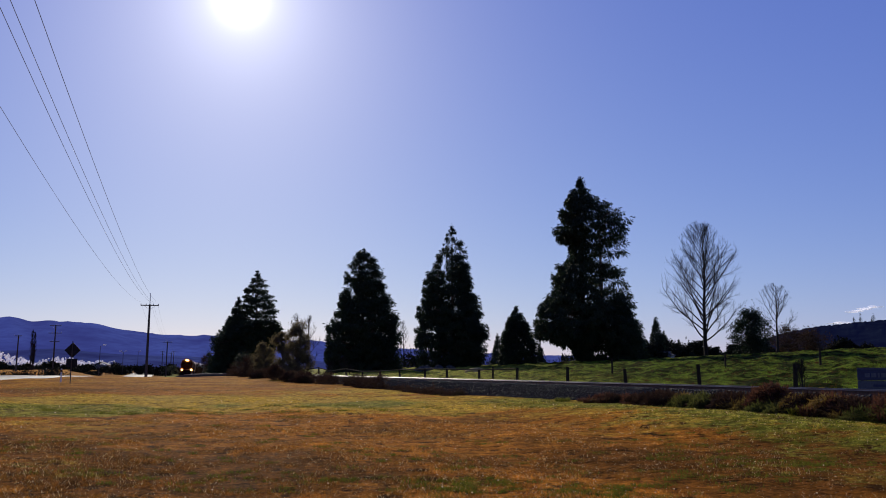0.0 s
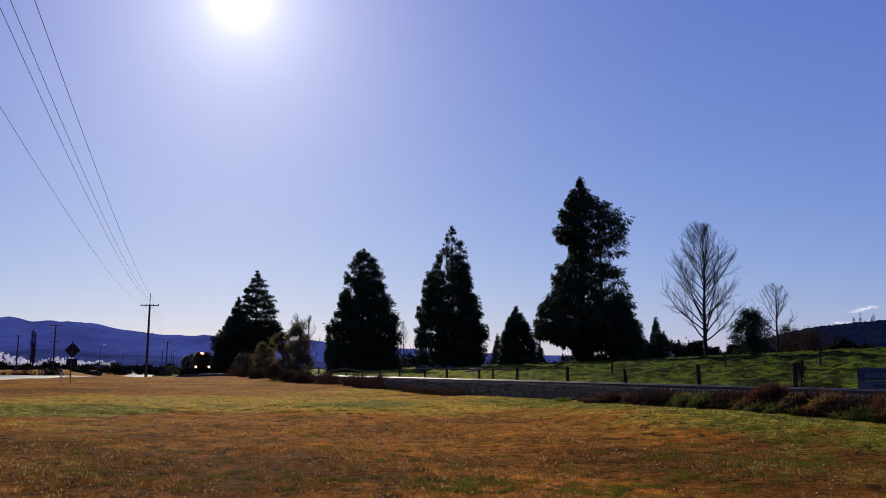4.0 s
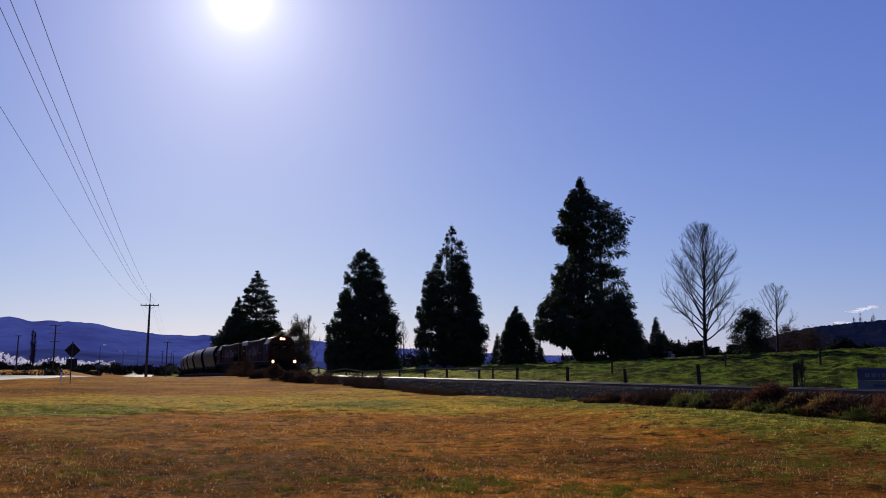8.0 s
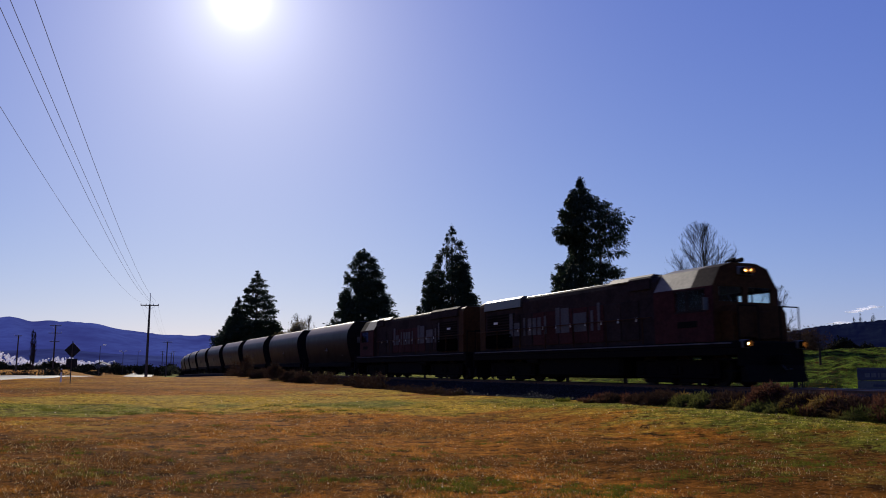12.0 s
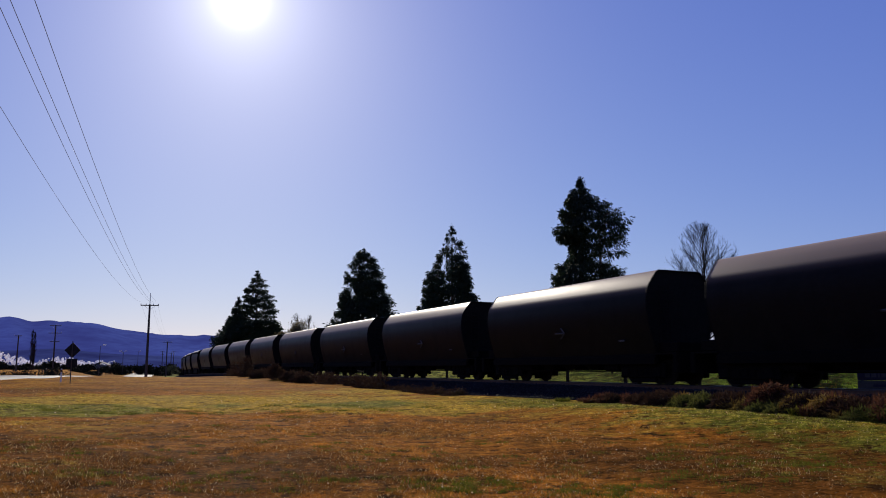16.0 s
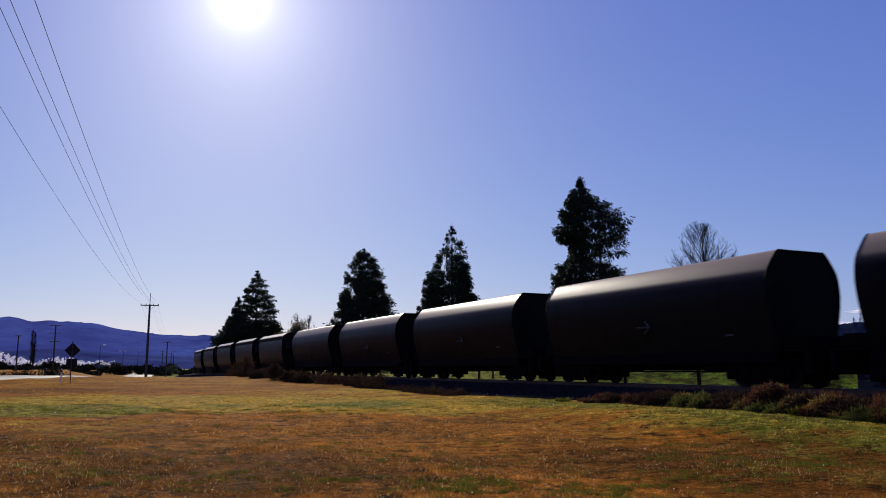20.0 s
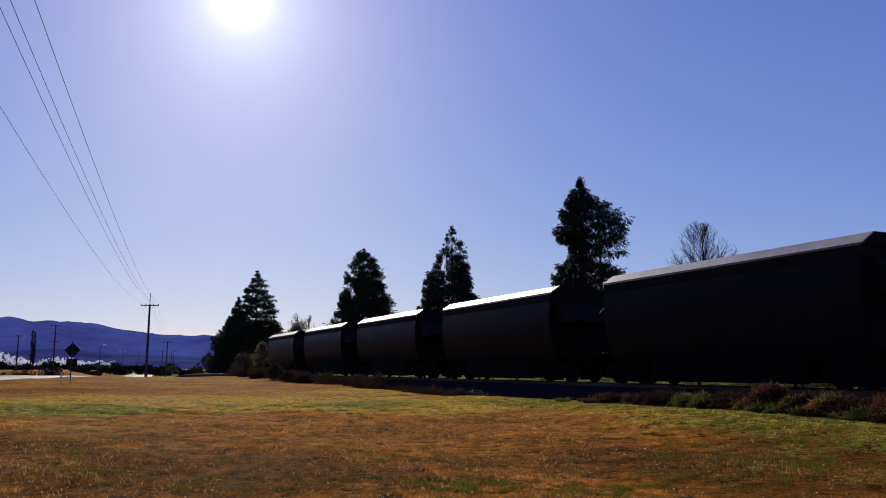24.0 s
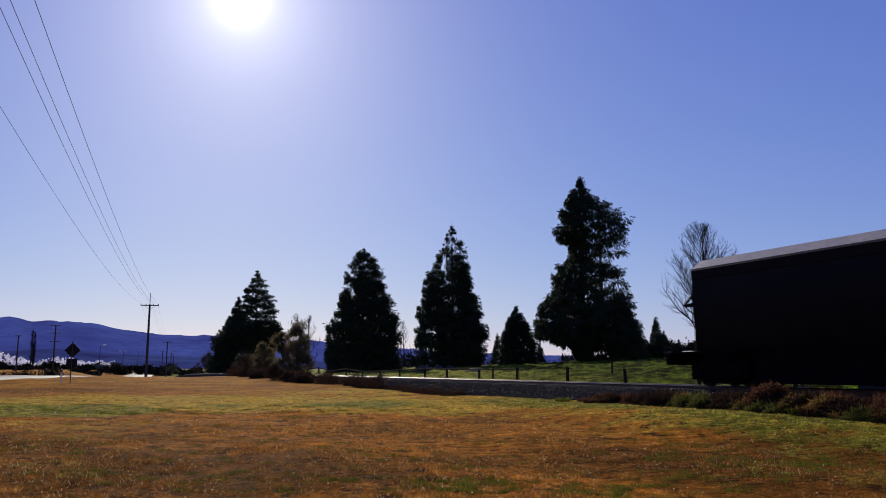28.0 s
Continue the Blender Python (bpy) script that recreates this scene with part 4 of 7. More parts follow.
def mound(x, y, height, radius, seed, material, label, group=""):
    """A dense dome of matted, overhanging grass and dead leaves, lit at its rim."""
    rng = np.random.default_rng(seed)
    n = 3000
    a = rng.uniform(0, 2 * np.pi, n)
    c = np.sqrt(rng.uniform(0.0, 1.0, n))
    lump = 1 + 0.22 * np.sin(a * 3 + seed) + 0.16 * np.sin(a * 5 + seed * 1.7) + 0.2 * (fbm(np.cos(a) * c, np.sin(a) * c, 2.4, seed % 13) - 0.5)
    z = np.sqrt(np.maximum(0, 1 - c * c)) * rng.uniform(0.72, 1.05, n) * (0.75 + 0.5 * fbm(np.cos(a) * c, np.sin(a) * c, 1.7, seed % 7))
    p = np.stack([np.cos(a) * c * radius * lump, np.sin(a) * c * radius * lump, np.maximum(z * height - 0.04, 0.01)], 1)
    out = np.stack([np.cos(a) * c, np.sin(a) * c, 0.5 * z], 1)
    way = out * 0.8 + rng.normal(size=(n, 3)) * 0.45 + np.array([0, 0, 0.25]) * (rng.random((n, 1)) < 0.3) + np.array([0, 0, -0.35])
    way /= np.linalg.norm(way, axis=1, keepdims=True)
    ln = rng.uniform(0.05, 0.17, (n, 1))
    tip = p + way * ln
    # a few upright stalks
    tall = rng.random(n) < 0.03
    tip[tall] = p[tall] + np.stack([rng.normal(size=tall.sum()) * 0.05, rng.normal(size=tall.sum()) * 0.05, rng.uniform(0.1, 0.24, tall.sum())], 1)
    tip[:, 2] = np.maximum(tip[:, 2], 0.0)
    axis = tip - p
    side = np.cross(axis, rng.normal(size=(n, 3)))
    side /= np.linalg.norm(side, axis=1, keepdims=True) + 1e-9
    w = ln * rng.uniform(0.06, 0.15, (n, 1))
    m = p + axis * 0.45
    ob = mesh_ob("grass_mound", np.stack([p, m + side * w, tip, m - side * w], 1).reshape(-1, 3).tolist(), np.arange(4 * n).reshape(n, 4).tolist(), material)
    ob.matrix_basis = pose(x, y, gz(x, y) - 0.02)
    return tagged(ob, label, "grass clump", group)


# ---- the trees behind the railway ----
ROW = "conifers along the paddock"
conifer(-38.9, 165, 21.7, [(0.01, 9.0, 3.0), (0.14, 9.1, 3.2), (0.315, 8.6, 3.6), (0.40, 7.7, 4.6), (0.49, 6.2, 5.0), (0.555, 4.9, 5.0), (0.63, 3.6, 3.8), (0.71, 2.9, 3.8), (0.84, 2.3, 2.2), (0.925, 1.1, 1.2), (1, 0.15, 0.15)], 11, "dark spreading conifer with tiered branches and an open top", ROW, airy=0.50, thin=2.8, tiers=1.05, thick=5.6, droop=0.3)
conifer(-43.2, 167, 16.2, [(0.01, 5.0, 3.0), (0.3, 4.6, 3.0), (0.55, 3.2, 2.6), (0.75, 1.9, 1.7), (0.9, 0.9, 0.9), (1, 0.15, 0.15)], 16, "dark shorter conifer grown into its taller neighbour", ROW, airy=0.8)
conifer(-13.6, 135, 21.1, [(0.01, 6.3, 6.2), (0.16, 6.2, 6.1), (0.24, 6.1, 5.8), (0.33, 6.0, 5.8), (0.39, 5.6, 5.6), (0.455, 4.9, 5.2), (0.53, 4.5, 4.5), (0.60, 3.6, 4.3), (0.68, 3.2, 3.6), (0.745, 3.2, 3.1), (0.79, 3.0, 3.2), (0.855, 2.7, 2.3), (0.92, 2.4, 2.0), (0.973, 1.3, 0.9), (1, 0.4, 0.3)], 12, "dark columnar conifer with drooping sprays and a blunt top", ROW, airy=0.74, thin=2.8, voids=((-2.3, 14.9, 0.55), (-1.9, 13.6, 0.5), (2.4, 13.3, 0.5)), droop=0.7)
conifer(1.45, 125, 22.6, [(0.01, 5.4, 4.2), (0.11, 5.5, 4.7), (0.21, 5.6, 5.0), (0.29, 5.3, 5.2), (0.35, 5.0, 4.5), (0.43, 5.1, 4.2), (0.51, 4.7, 3.6), (0.57, 4.4, 2.9), (0.63, 4.0, 2.5), (0.69, 3.5, 2.35), (0.76, 2.4, 2.5), (0.80, 2.0, 2.3), (0.84, 1.9, 2.0), (0.89, 1.5, 1.3), (0.95, 0.85, 0.65), (1, 0.15, 0.15)], 13, "tall dark conifer with two stems and a thin pointed top", ROW, airy=0.70, thin=1.7, thick=5.0, clump=0.55, stems=((0.0, 1.0), (-2.2, 0.75)), voids=((0.6, 11.4, 0.5), (0.9, 9.6, 0.45), (0.4, 7.6, 0.45)), droop=0.8)
conifer(11.2, 122, 8.8, [(0.02, 2.6, 3.2), (0.14, 2.6, 3.1), (0.38, 2.2, 2.8), (0.62, 1.7, 2.1), (0.71, 1.5, 1.8), (0.9, 0.6, 0.7), (1, 0.1, 0.1)], 14, "small dark cone-shaped conifer", ROW, airy=0.9, clump=0.5)
conifer(19.5, 110, 26.5, [(0.03, 1.0, 2.4), (0.10, 1.6, 4.2), (0.125, 5.2, 5.8), (0.165, 6.6, 6.4), (0.22, 7.1, 6.9), (0.263, 7.0, 6.2), (0.336, 5.4, 6.0), (0.41, 4.7, 5.8), (0.48, 3.6, 5.4), (0.53, 3.2, 4.8), (0.555, 1.5, 5.1), (0.613, 1.3, 5.6), (0.65, 1.5, 6.5), (0.672, 3.1, 6.8), (0.708, 3.6, 6.9), (0.76, 3.1, 5.9), (0.818, 2.7, 5.1), (0.854, 2.3, 3.5), (0.905, 1.6, 1.3), (0.949, 0.75, 0.7), (1, 0.12, 0.12)], 15, "very tall dark conifer with a broken lopsided crown", ROW, airy=0.36, thin=3.9, thick=6.0, clump=0.62, stems=((0.0, 1.0), (2.6, 0.80)), voids=((4.2, 16.1, 0.85), (4.6, 14.6, 0.7), (3.4, 12.2, 0.6), (4.3, 10.9, 0.75), (2.3, 13.4, 0.4), (1.2, 10.6, 0.4), (2.0, 18.6, 0.35), (3.6, 9.6, 0.5)), droop=0.75)
conifer(24.6, 108, 7.8, [(0.02, 2.2, 2.7), (0.3, 2.4, 2.8), (0.6, 1.9, 2.1), (0.85, 1.0, 1.1), (1, 0.2, 0.2)], 17, "short dark conifer beneath its tall neighbour", ROW, airy=0.95)
bare_tree(41.2, 125, 22.3, [(0, 0.6), (0.13, 4.0), (0.22, 6.6), (0.30, 7.8), (0.38, 7.8), (0.46, 7.0), (0.55, 6.6), (0.66, 6.1), (0.75, 5.6), (0.84, 4.7), (0.93, 3.0), (1, 0.4)], 21, "tall leafless poplar with fine upswept twigs", 54, low=0.11, trunk=0.0155, rise=(27, 64))
bare_tree(54.5, 130, 11.8, [(0, 0.5), (0.3, 3.0), (0.5, 4.2), (0.7, 3.7), (0.88, 2.4), (1, 0.9)], 22, "small leafless tree with open twigs", 16, low=0.22, rise=(36, 66), fork=0.6)
for k, (bx, by, bh, bw) in enumerate(((-17.6, 104, 8.2, 1.6), (-19.4, 105, 8.6, 1.3))):
    bare_tree(bx, by, bh, [(0, 0.4), (0.3, bw * 0.8), (0.6, bw), (0.9, bw * 0.6), (1, 0.2)], 24 + k, "thin leafless sapling behind the railway", 12, name="sapling", trunk=0.011, rise=(50, 75), fork=0.5, group="saplings behind the railway")
broadleaf("round_tree", 46.6, 120, 7.0, 3.0, 31, "dark round evergreen tree in the field", M["conifer"], 18000, 110)
broadleaf("willow_tree", -18.3, 100, 7.0, 1.9, 32, "small olive willow with ragged drooping leaves", M["willow"], 32000, 70, low=0.03, droop=-0.6, size=(0.07, 0.19))
broadleaf("willow_tree", -21.1, 105, 5.9, 1.6, 37, "small olive willow with ragged drooping leaves", M["willow"], 18000, 40, low=0.03, droop=-0.6, size=(0.07, 0.19))
broadleaf("willow_tree", -25.7, 115, 5.0, 1.65, 36, "small olive willow with ragged drooping leaves", M["willow"], 16000, 36, low=0.03, droop=-0.6, size=(0.07, 0.19))
broadleaf("shrub", -33.0, 132, 4.0, 1.75, 33, "rounded dull green shrub beneath the conifer", M["hedge"], 6500, 40, category="shrub")


def heap(name, x, y, w, d, h, seed, material, label, category):
    """A low uneven heap on the ground."""
    bm = bmesh.new()
    bmesh.ops.create_icosphere(bm, subdivisions=3, radius=1.0)
    for v in bm.verts:
        k = 1 + 0.35 * noise.fractal(v.co * 2.2 + Vector((seed, 0, 0)), 1.0, 2.0, 4)
        v.co = Vector((v.co.x * w / 2 * k, v.co.y * d / 2 * k, max(-0.2, v.co.z * h * k)))
    ob = part(name, bm, material)
    ob.matrix_basis = pose(x, y, gz(x, y))
    return tagged(ob, label, category)


heap("straw_heap", 3.75, 92, 2.7, 1.8, 0.6, 3, M["straw"], "low pale straw-coloured heap in the field", "heap")
for k, (hx, hy, hw, hh) in enumerate(((-2.6, 112, 2.4, 0.9), (-0.6, 112, 1.8, 1.0), (1.0, 111, 1.5, 0.7))):
    heap("rubble_heap", hx, hy, hw, 1.6, hh * 0.8, 11 + k, M["rubble"], "grey heap of rubble beneath the conifers", "heap")
for k, (hx, hy, hh) in enumerate(((-12.9, 92, 2.2), (-11.6, 93, 2.5), (-10.7, 92, 1.7))):
    bare_tree(hx, hy, hh, [(0, 0.2), (0.4, 0.7), (0.8, 0.7), (1, 0.3)], 180 + k, "pale leafless weed stalks beyond the fence", 12, name="pale_weed", low=0.05, trunk=0.01, rise=(50, 75), fork=0.3, group="pale weeds", category="weed")


# ---- fence behind the railway ----
def build_fence():
    fence = empty("paddock_fence", label="weathered post and rail fence along the railway", category="fence")
    rnd = random.Random(7)
    u = 7.0
    rows = [(12.6, 1.15), (18.0, 1.12), (23.4, 1.1), (28.8, 1.14), (34.3, 0.9), (39.8, 0.92), (45.8, 0.98), (51.2, 0.72), (56.7, 1.05), (61.2, 1.05), (66.7, 1.0), (72.0, 1.04), (77.1, 0.82)]
    rows += [(82.5 + 5.4 * k, rnd.uniform(0.85, 1.1)) for k in range(11)]
    tops = []
    for s, h in rows:
        p = spot(s, u)
        z = gz(p.x, p.y)
        po = part("post", tubes(((0, 0, -0.3), (rnd.uniform(-0.07, 0.07), 0, h), 0.10, 0.085), sides=8), M["wood_post"], fence)
        po.matrix_basis = pose(p.x, p.y, z)
        tops.append((spot(s, u - 0.1), z, h))
    for k in range(len(tops) - 1):
        (a, za, ha), (b, zb, hb) = tops[k], tops[k + 1]
        if 6 <= k <= 15:
            part("fence_rail", tubes((Vector((a.x, a.y, za + ha - 0.08)), Vector((b.x, b.y, zb + hb - 0.08)), 0.05), sides=6), M["wood_post"], fence)
        for f in (0.3, 0.55, 0.8):
            part("fence_wire", tubes((Vector((a.x, a.y, za + ha * f)), Vector((b.x, b.y, zb + hb * f)), 0.002), sides=3), M["fence_wire"], fence)


build_fence()


for px, py in ((3.85, 62), (13.1, 62), (21.9, 62), (25.5, 54)):
    post = empty("field_post", pose(px, py, gz(px, py)), "weathered wooden post standing in the field", "post", "posts in the field")
    part("stake", tubes(((0, 0, -0.3), (0.02, 0, 1.08), 0.085, 0.07), sides=7), M["wood_post"], post)


# ---- poles and wires beside the road ----
POLES = [(-6.8, 6.2), (-39.2, 105.7), (-71.3, 206.0), (-104.2, 306.0), (-137.0, 406.0)]


def power_pole(x, y, height, label, arms=((0.0, 2.3),), pin=1.2, turn=18.0):
    level = gz(x, y, False)
    pole = empty("power_pole", pose(x, y, level, 0, 0, turn), label, "power pole", "power poles")
    part("mast", tubes(((0, 0, gz(x, y) - level - 0.5), (0, 0, height), 0.19, 0.12), sides=10), M["pole"], pole)
    if pin:
        part("top_pin", tubes(((0, 0.16, height - 0.4), (0, 0.16, height + pin), 0.05, 0.04), sides=6), M["galv"], pole)
    for drop, span in arms:
        z = height - 0.15 - drop
        arm = part("crossarm", boxes((-span / 2, -0.2, z - 0.06, span / 2, -0.09, z + 0.06), bevel=0.01), M["pole"], pole)
        for f in (-0.96, -0.4, 0.4, 0.96):
            part("insulator", tubes(((f * span / 2, -0.145, z + 0.06), (f * span / 2, -0.145, z + 0.13), 0.03, 0.06), ((f * span / 2, -0.145, z + 0.13), (f * span / 2, -0.145, z + 0.24), 0.06, 0.035), sides=8), M["insulator"], arm)
        part("brace", tubes(((-span * 0.3, -0.145, z - 0.05), (0, -0.1, z - 0.6), 0.018), ((span * 0.3, -0.145, z - 0.05), (0, -0.1, z - 0.6), 0.018), sides=5), M["galv"], pole)
    return pole


for k, (px, py) in enumerate(POLES):
    power_pole(px, py, 9.3, "tall grey power pole with a single crossarm", pin=1.55 if k == 1 else 0.3)
for px, py, h, arms in ((-83.9, 172.0, 10.5, ((0.0, 2.4), (1.6, 2.6), (3.4, 2.0))), (-95.0, 178.0, 8.0, ((0.0, 1.6),)), (-86.0, 300.0, 8.5, ((0.0, 2.0),)), (-116.0, 330.0, 9.5, ((0.0, 2.0), (1.2, 1.6)))):
    power_pole(px, py, h, "distant grey power pole with several crossarms", arms, 0.3, 8.0)


def build_wires():
    way = (Vector(POLES[0]) - Vector(POLES[1])).normalized()
    side = Vector((-way.y, way.x))
    for off in (-1.12, 0.18, 0.47, 0.99):
        for k in range(len(POLES) - 1):
            a, b = Vector(POLES[k]), Vector(POLES[k + 1])
            za, zb = (10.33, 10.33) if k == 0 else (gz(*a, False) + 9.4, gz(*b, False) + 9.4)
            segs, prev = [], None
            for i in range(33):
                f = i / 32
                p = a.lerp(b, f) + side * off
                q = Vector((p.x, p.y, za * (1 - f) + zb * f - 4 * 1.5 * f * (1 - f)))
                if prev is not None:
                    segs.append((prev, q, 0.009 if k == 0 else 0.006, 0.009 if k == 0 else 0.006))
                prev = q
            tagged(stick_mesh("power_line", segs, 4, M["wire"]), "thin sagging power line between the poles", "power line", "power lines")


build_wires()


# ---- road signs and lamps ----
def warning_sign(x, y):
    sign = empty("road_sign", pose(x, y, gz(x, y), 0, 0, 6), "diamond road sign seen from behind, on a steel post", "road sign")
    part("post", tubes(((0, 0, -0.4), (0, 0, 3.0), 0.035), sides=8), M["pole"], sign)
    r = 0.56
    bm = prism([(0, 2.35 - r), (r, 2.35), (0, 2.35 + r), (-r, 2.35)], 0.04, 0.065)
    part("diamond_plate", bm, M["sign_back"], sign)
    part("lower_plate", boxes((-0.38, 0.04, 1.15, 0.38, 0.065, 1.75), bevel=0.004), M["sign_back"], sign)
    for z in (1.4, 2.1, 2.5):
        part("clamp", boxes((-0.3, 0.02, z, 0.3, 0.04, z + 0.06)), M["sign_back"], sign)


warning_sign(-26.5, 57)
mk = empty("marker_post", pose(-28.6, 60, gz(-28.6, 60)), "thin white roadside marker post", "marker post")
part("stake", boxes((-0.05, -0.02, -0.3, 0.05, 0.02, 1.0), bevel=0.005), M["mark"], mk)
part("band", boxes((-0.053, -0.023, 0.75, 0.053, 0.023, 0.9)), M["red"], mk)


def street_lamp(x, y, height, arms):
    level = gz(x, y, False)
    lamp = empty("street_lamp", pose(x, y, level), "tall galvanised street lamp beside the road", "street lamp", "street lamps")
    part("mast", tubes(((0, 0, gz(x, y) - level - 0.3), (0, 0, height), 0.1, 0.06), sides=8), M["pole"], lamp)
    for a in arms:
        part("arm", tubes(((0, 0, height - 0.1), (a, 0, height + 0.25), 0.035), sides=6), M["galv"], lamp)
        part("lamp_head", boxes((a - 0.35, -0.14, height + 0.2, a + 0.35, 0.14, height + 0.36), bevel=0.05), M["diffuser"], lamp)


street_lamp(-81.7, 190, 7.2, (1.0,))
street_lamp(-101, 252, 7.4, (-0.9, 0.9))
street_lamp(-128, 335, 8.0, (0.9,))


# ---- the notice board by the line ----
def notice_board():
    x, y = 14.9, 26.2
    g = gz(x, y)
    b = empty("notice_board", pose(x, y, g, 0, 0, -27.4), "navy and pale notice board on two posts", "sign")
    w, top, mid, low = 2.4, 1.58 - g, 1.17 - g, 0.86 - g
    part("panel", boxes((-w / 2, -0.02, mid, w / 2, 0.02, top), bevel=0.005), M["board"], b)
    part("lower_panel", boxes((-w / 2, -0.02, low, w / 2, 0.02, mid - 0.01), bevel=0.005), M["board_pale"], b)
    part("top_stripe", boxes((-w / 2, -0.028, top - 0.05, w / 2, -0.022, top - 0.02)), M["board_pale"], b)
    for x0, wd in ((-0.98, 0.15), (-0.79, 0.15), (-0.6, 0.06), (-0.5, 0.15), (-0.31, 0.15), (-0.12, 0.15), (0.1, 0.5)):
        part("lettering_bar", boxes((x0, -0.028, mid + 0.1, x0 + wd, -0.022, mid + 0.24)), M["board_pale"], b)
    part("lettering_bar", boxes((-0.75, -0.028, low + 0.1, 0.8, -0.022, low + 0.18)), M["board"], b)
    for px in (-w / 2 + 0.15, w / 2 - 0.15):
        part("post", boxes((px - 0.05, 0.025, -0.4, px + 0.05, 0.12, top - 0.03), bevel=0.008), M["wood_post"], b)


notice_board()


# ---- turf, tussocks and weeds on the near side ----
def turf_blades(count, seed):
    """Short blades over the near paddock in uneven tufts with matted gaps, thinner with distance."""
    rng = np.random.default_rng(seed)
    d = 8.4 * (80 / 8.4) ** (rng.uniform(0, 1, count) ** 1.3)
    a = np.radians(rng.uniform(-33, 33, count))
    x, y = np.sin(a) * d, np.cos(a) * d
    tuft = fbm(x, y, 2.6, 3) * 0.6 + fbm(x, y, 0.5, 8) * 0.4
    keep = (ACROSS.x * x + ACROSS.y * y < TRACK - 3.3) & (tuft + rng.uniform(-0.2, 0.2, count) > 0.44)
    x, y, tuft = x[keep], y[keep], tuft[keep]
    n = len(x)
    dist = np.hypot(x, y)
    z = ground_z(x, y)
    h = rng.uniform(0.010, 0.038, n) * (0.5 + 4.0 * np.clip(tuft - 0.42, 0, 0.4)) * (1 + 0.6 * (rng.random(n) < 0.05)) * np.clip(1.15 - dist / 90, 0.7, 1.05)
    az = rng.uniform(0, 2 * np.pi, n)
    lean = rng.uniform(0.4, 2.0, n) * h
    w = rng.uniform(0.0025, 0.006, n) * np.clip(dist / 12, 1, 3)
    b = np.stack([x, y, z - 0.005], 1)
    side = np.stack([np.sin(az), -np.cos(az), np.zeros(n)], 1) * w[:, None]
    tip = b + np.stack([np.cos(az) * lean, np.sin(az) * lean, h], 1)
    v = np.stack([b - side, b + side, tip], 1).reshape(-1, 3)
    f = np.arange(3 * n).reshape(n, 3)
    tagged(mesh_ob("grass", v.tolist(), f.tolist(), M["turf_blade"]), "short dry winter grass blades with green among them", "grass", kind="stuff")


def clover_heads(count, seed):
    rng = np.random.default_rng(seed)
    d = 9 * (34 / 9) ** rng.uniform(0, 1, count)
    a = np.radians(rng.uniform(-30, 30, count))
    x, y = np.sin(a) * d, np.cos(a) * d
    # thicker among the two green tufts
    x[:30], y[:30] = 0.35 + rng.normal(size=30) * 0.35, 10.7 + rng.normal(size=30) * 0.55
    x[30:55], y[30:55] = 1.9 + rng.normal(size=25) * 0.45, 10.3 + rng.normal(size=25) * 0.45
    keep = (ACROSS.x * x + ACROSS.y * y) < TRACK - 4.0
    x, y = x[keep], y[keep]
    n = len(x)
    c = np.stack([x, y, ground_z(x, y) + rng.uniform(0.03, 0.07, n)], 1)
    r = rng.choice([0.004, 0.005, 0.006, 0.008, 0.014], n)[:, None, None] * np.clip(np.hypot(x, y) / 14, 1, 2)[:, None, None]
    octa = np.array([(1, 0, 0), (-1, 0, 0), (0, 1, 0), (0, -1, 0), (0, 0, 0.7), (0, 0, -0.7)])
    fo = np.array([(0, 2, 4), (2, 1, 4), (1, 3, 4), (3, 0, 4), (2, 0, 5), (1, 2, 5), (3, 1, 5), (0, 3, 5)])
    v = octa[None] * r + c[:, None, :]
    f = fo[None] + (np.arange(n) * 6)[:, None, None]
    tagged(mesh_ob("clover_heads", v.reshape(-1, 3).tolist(), f.reshape(-1, 3).tolist(), M["dew"]), "tiny pale clover heads dotted in the grass", "flowers", kind="stuff")


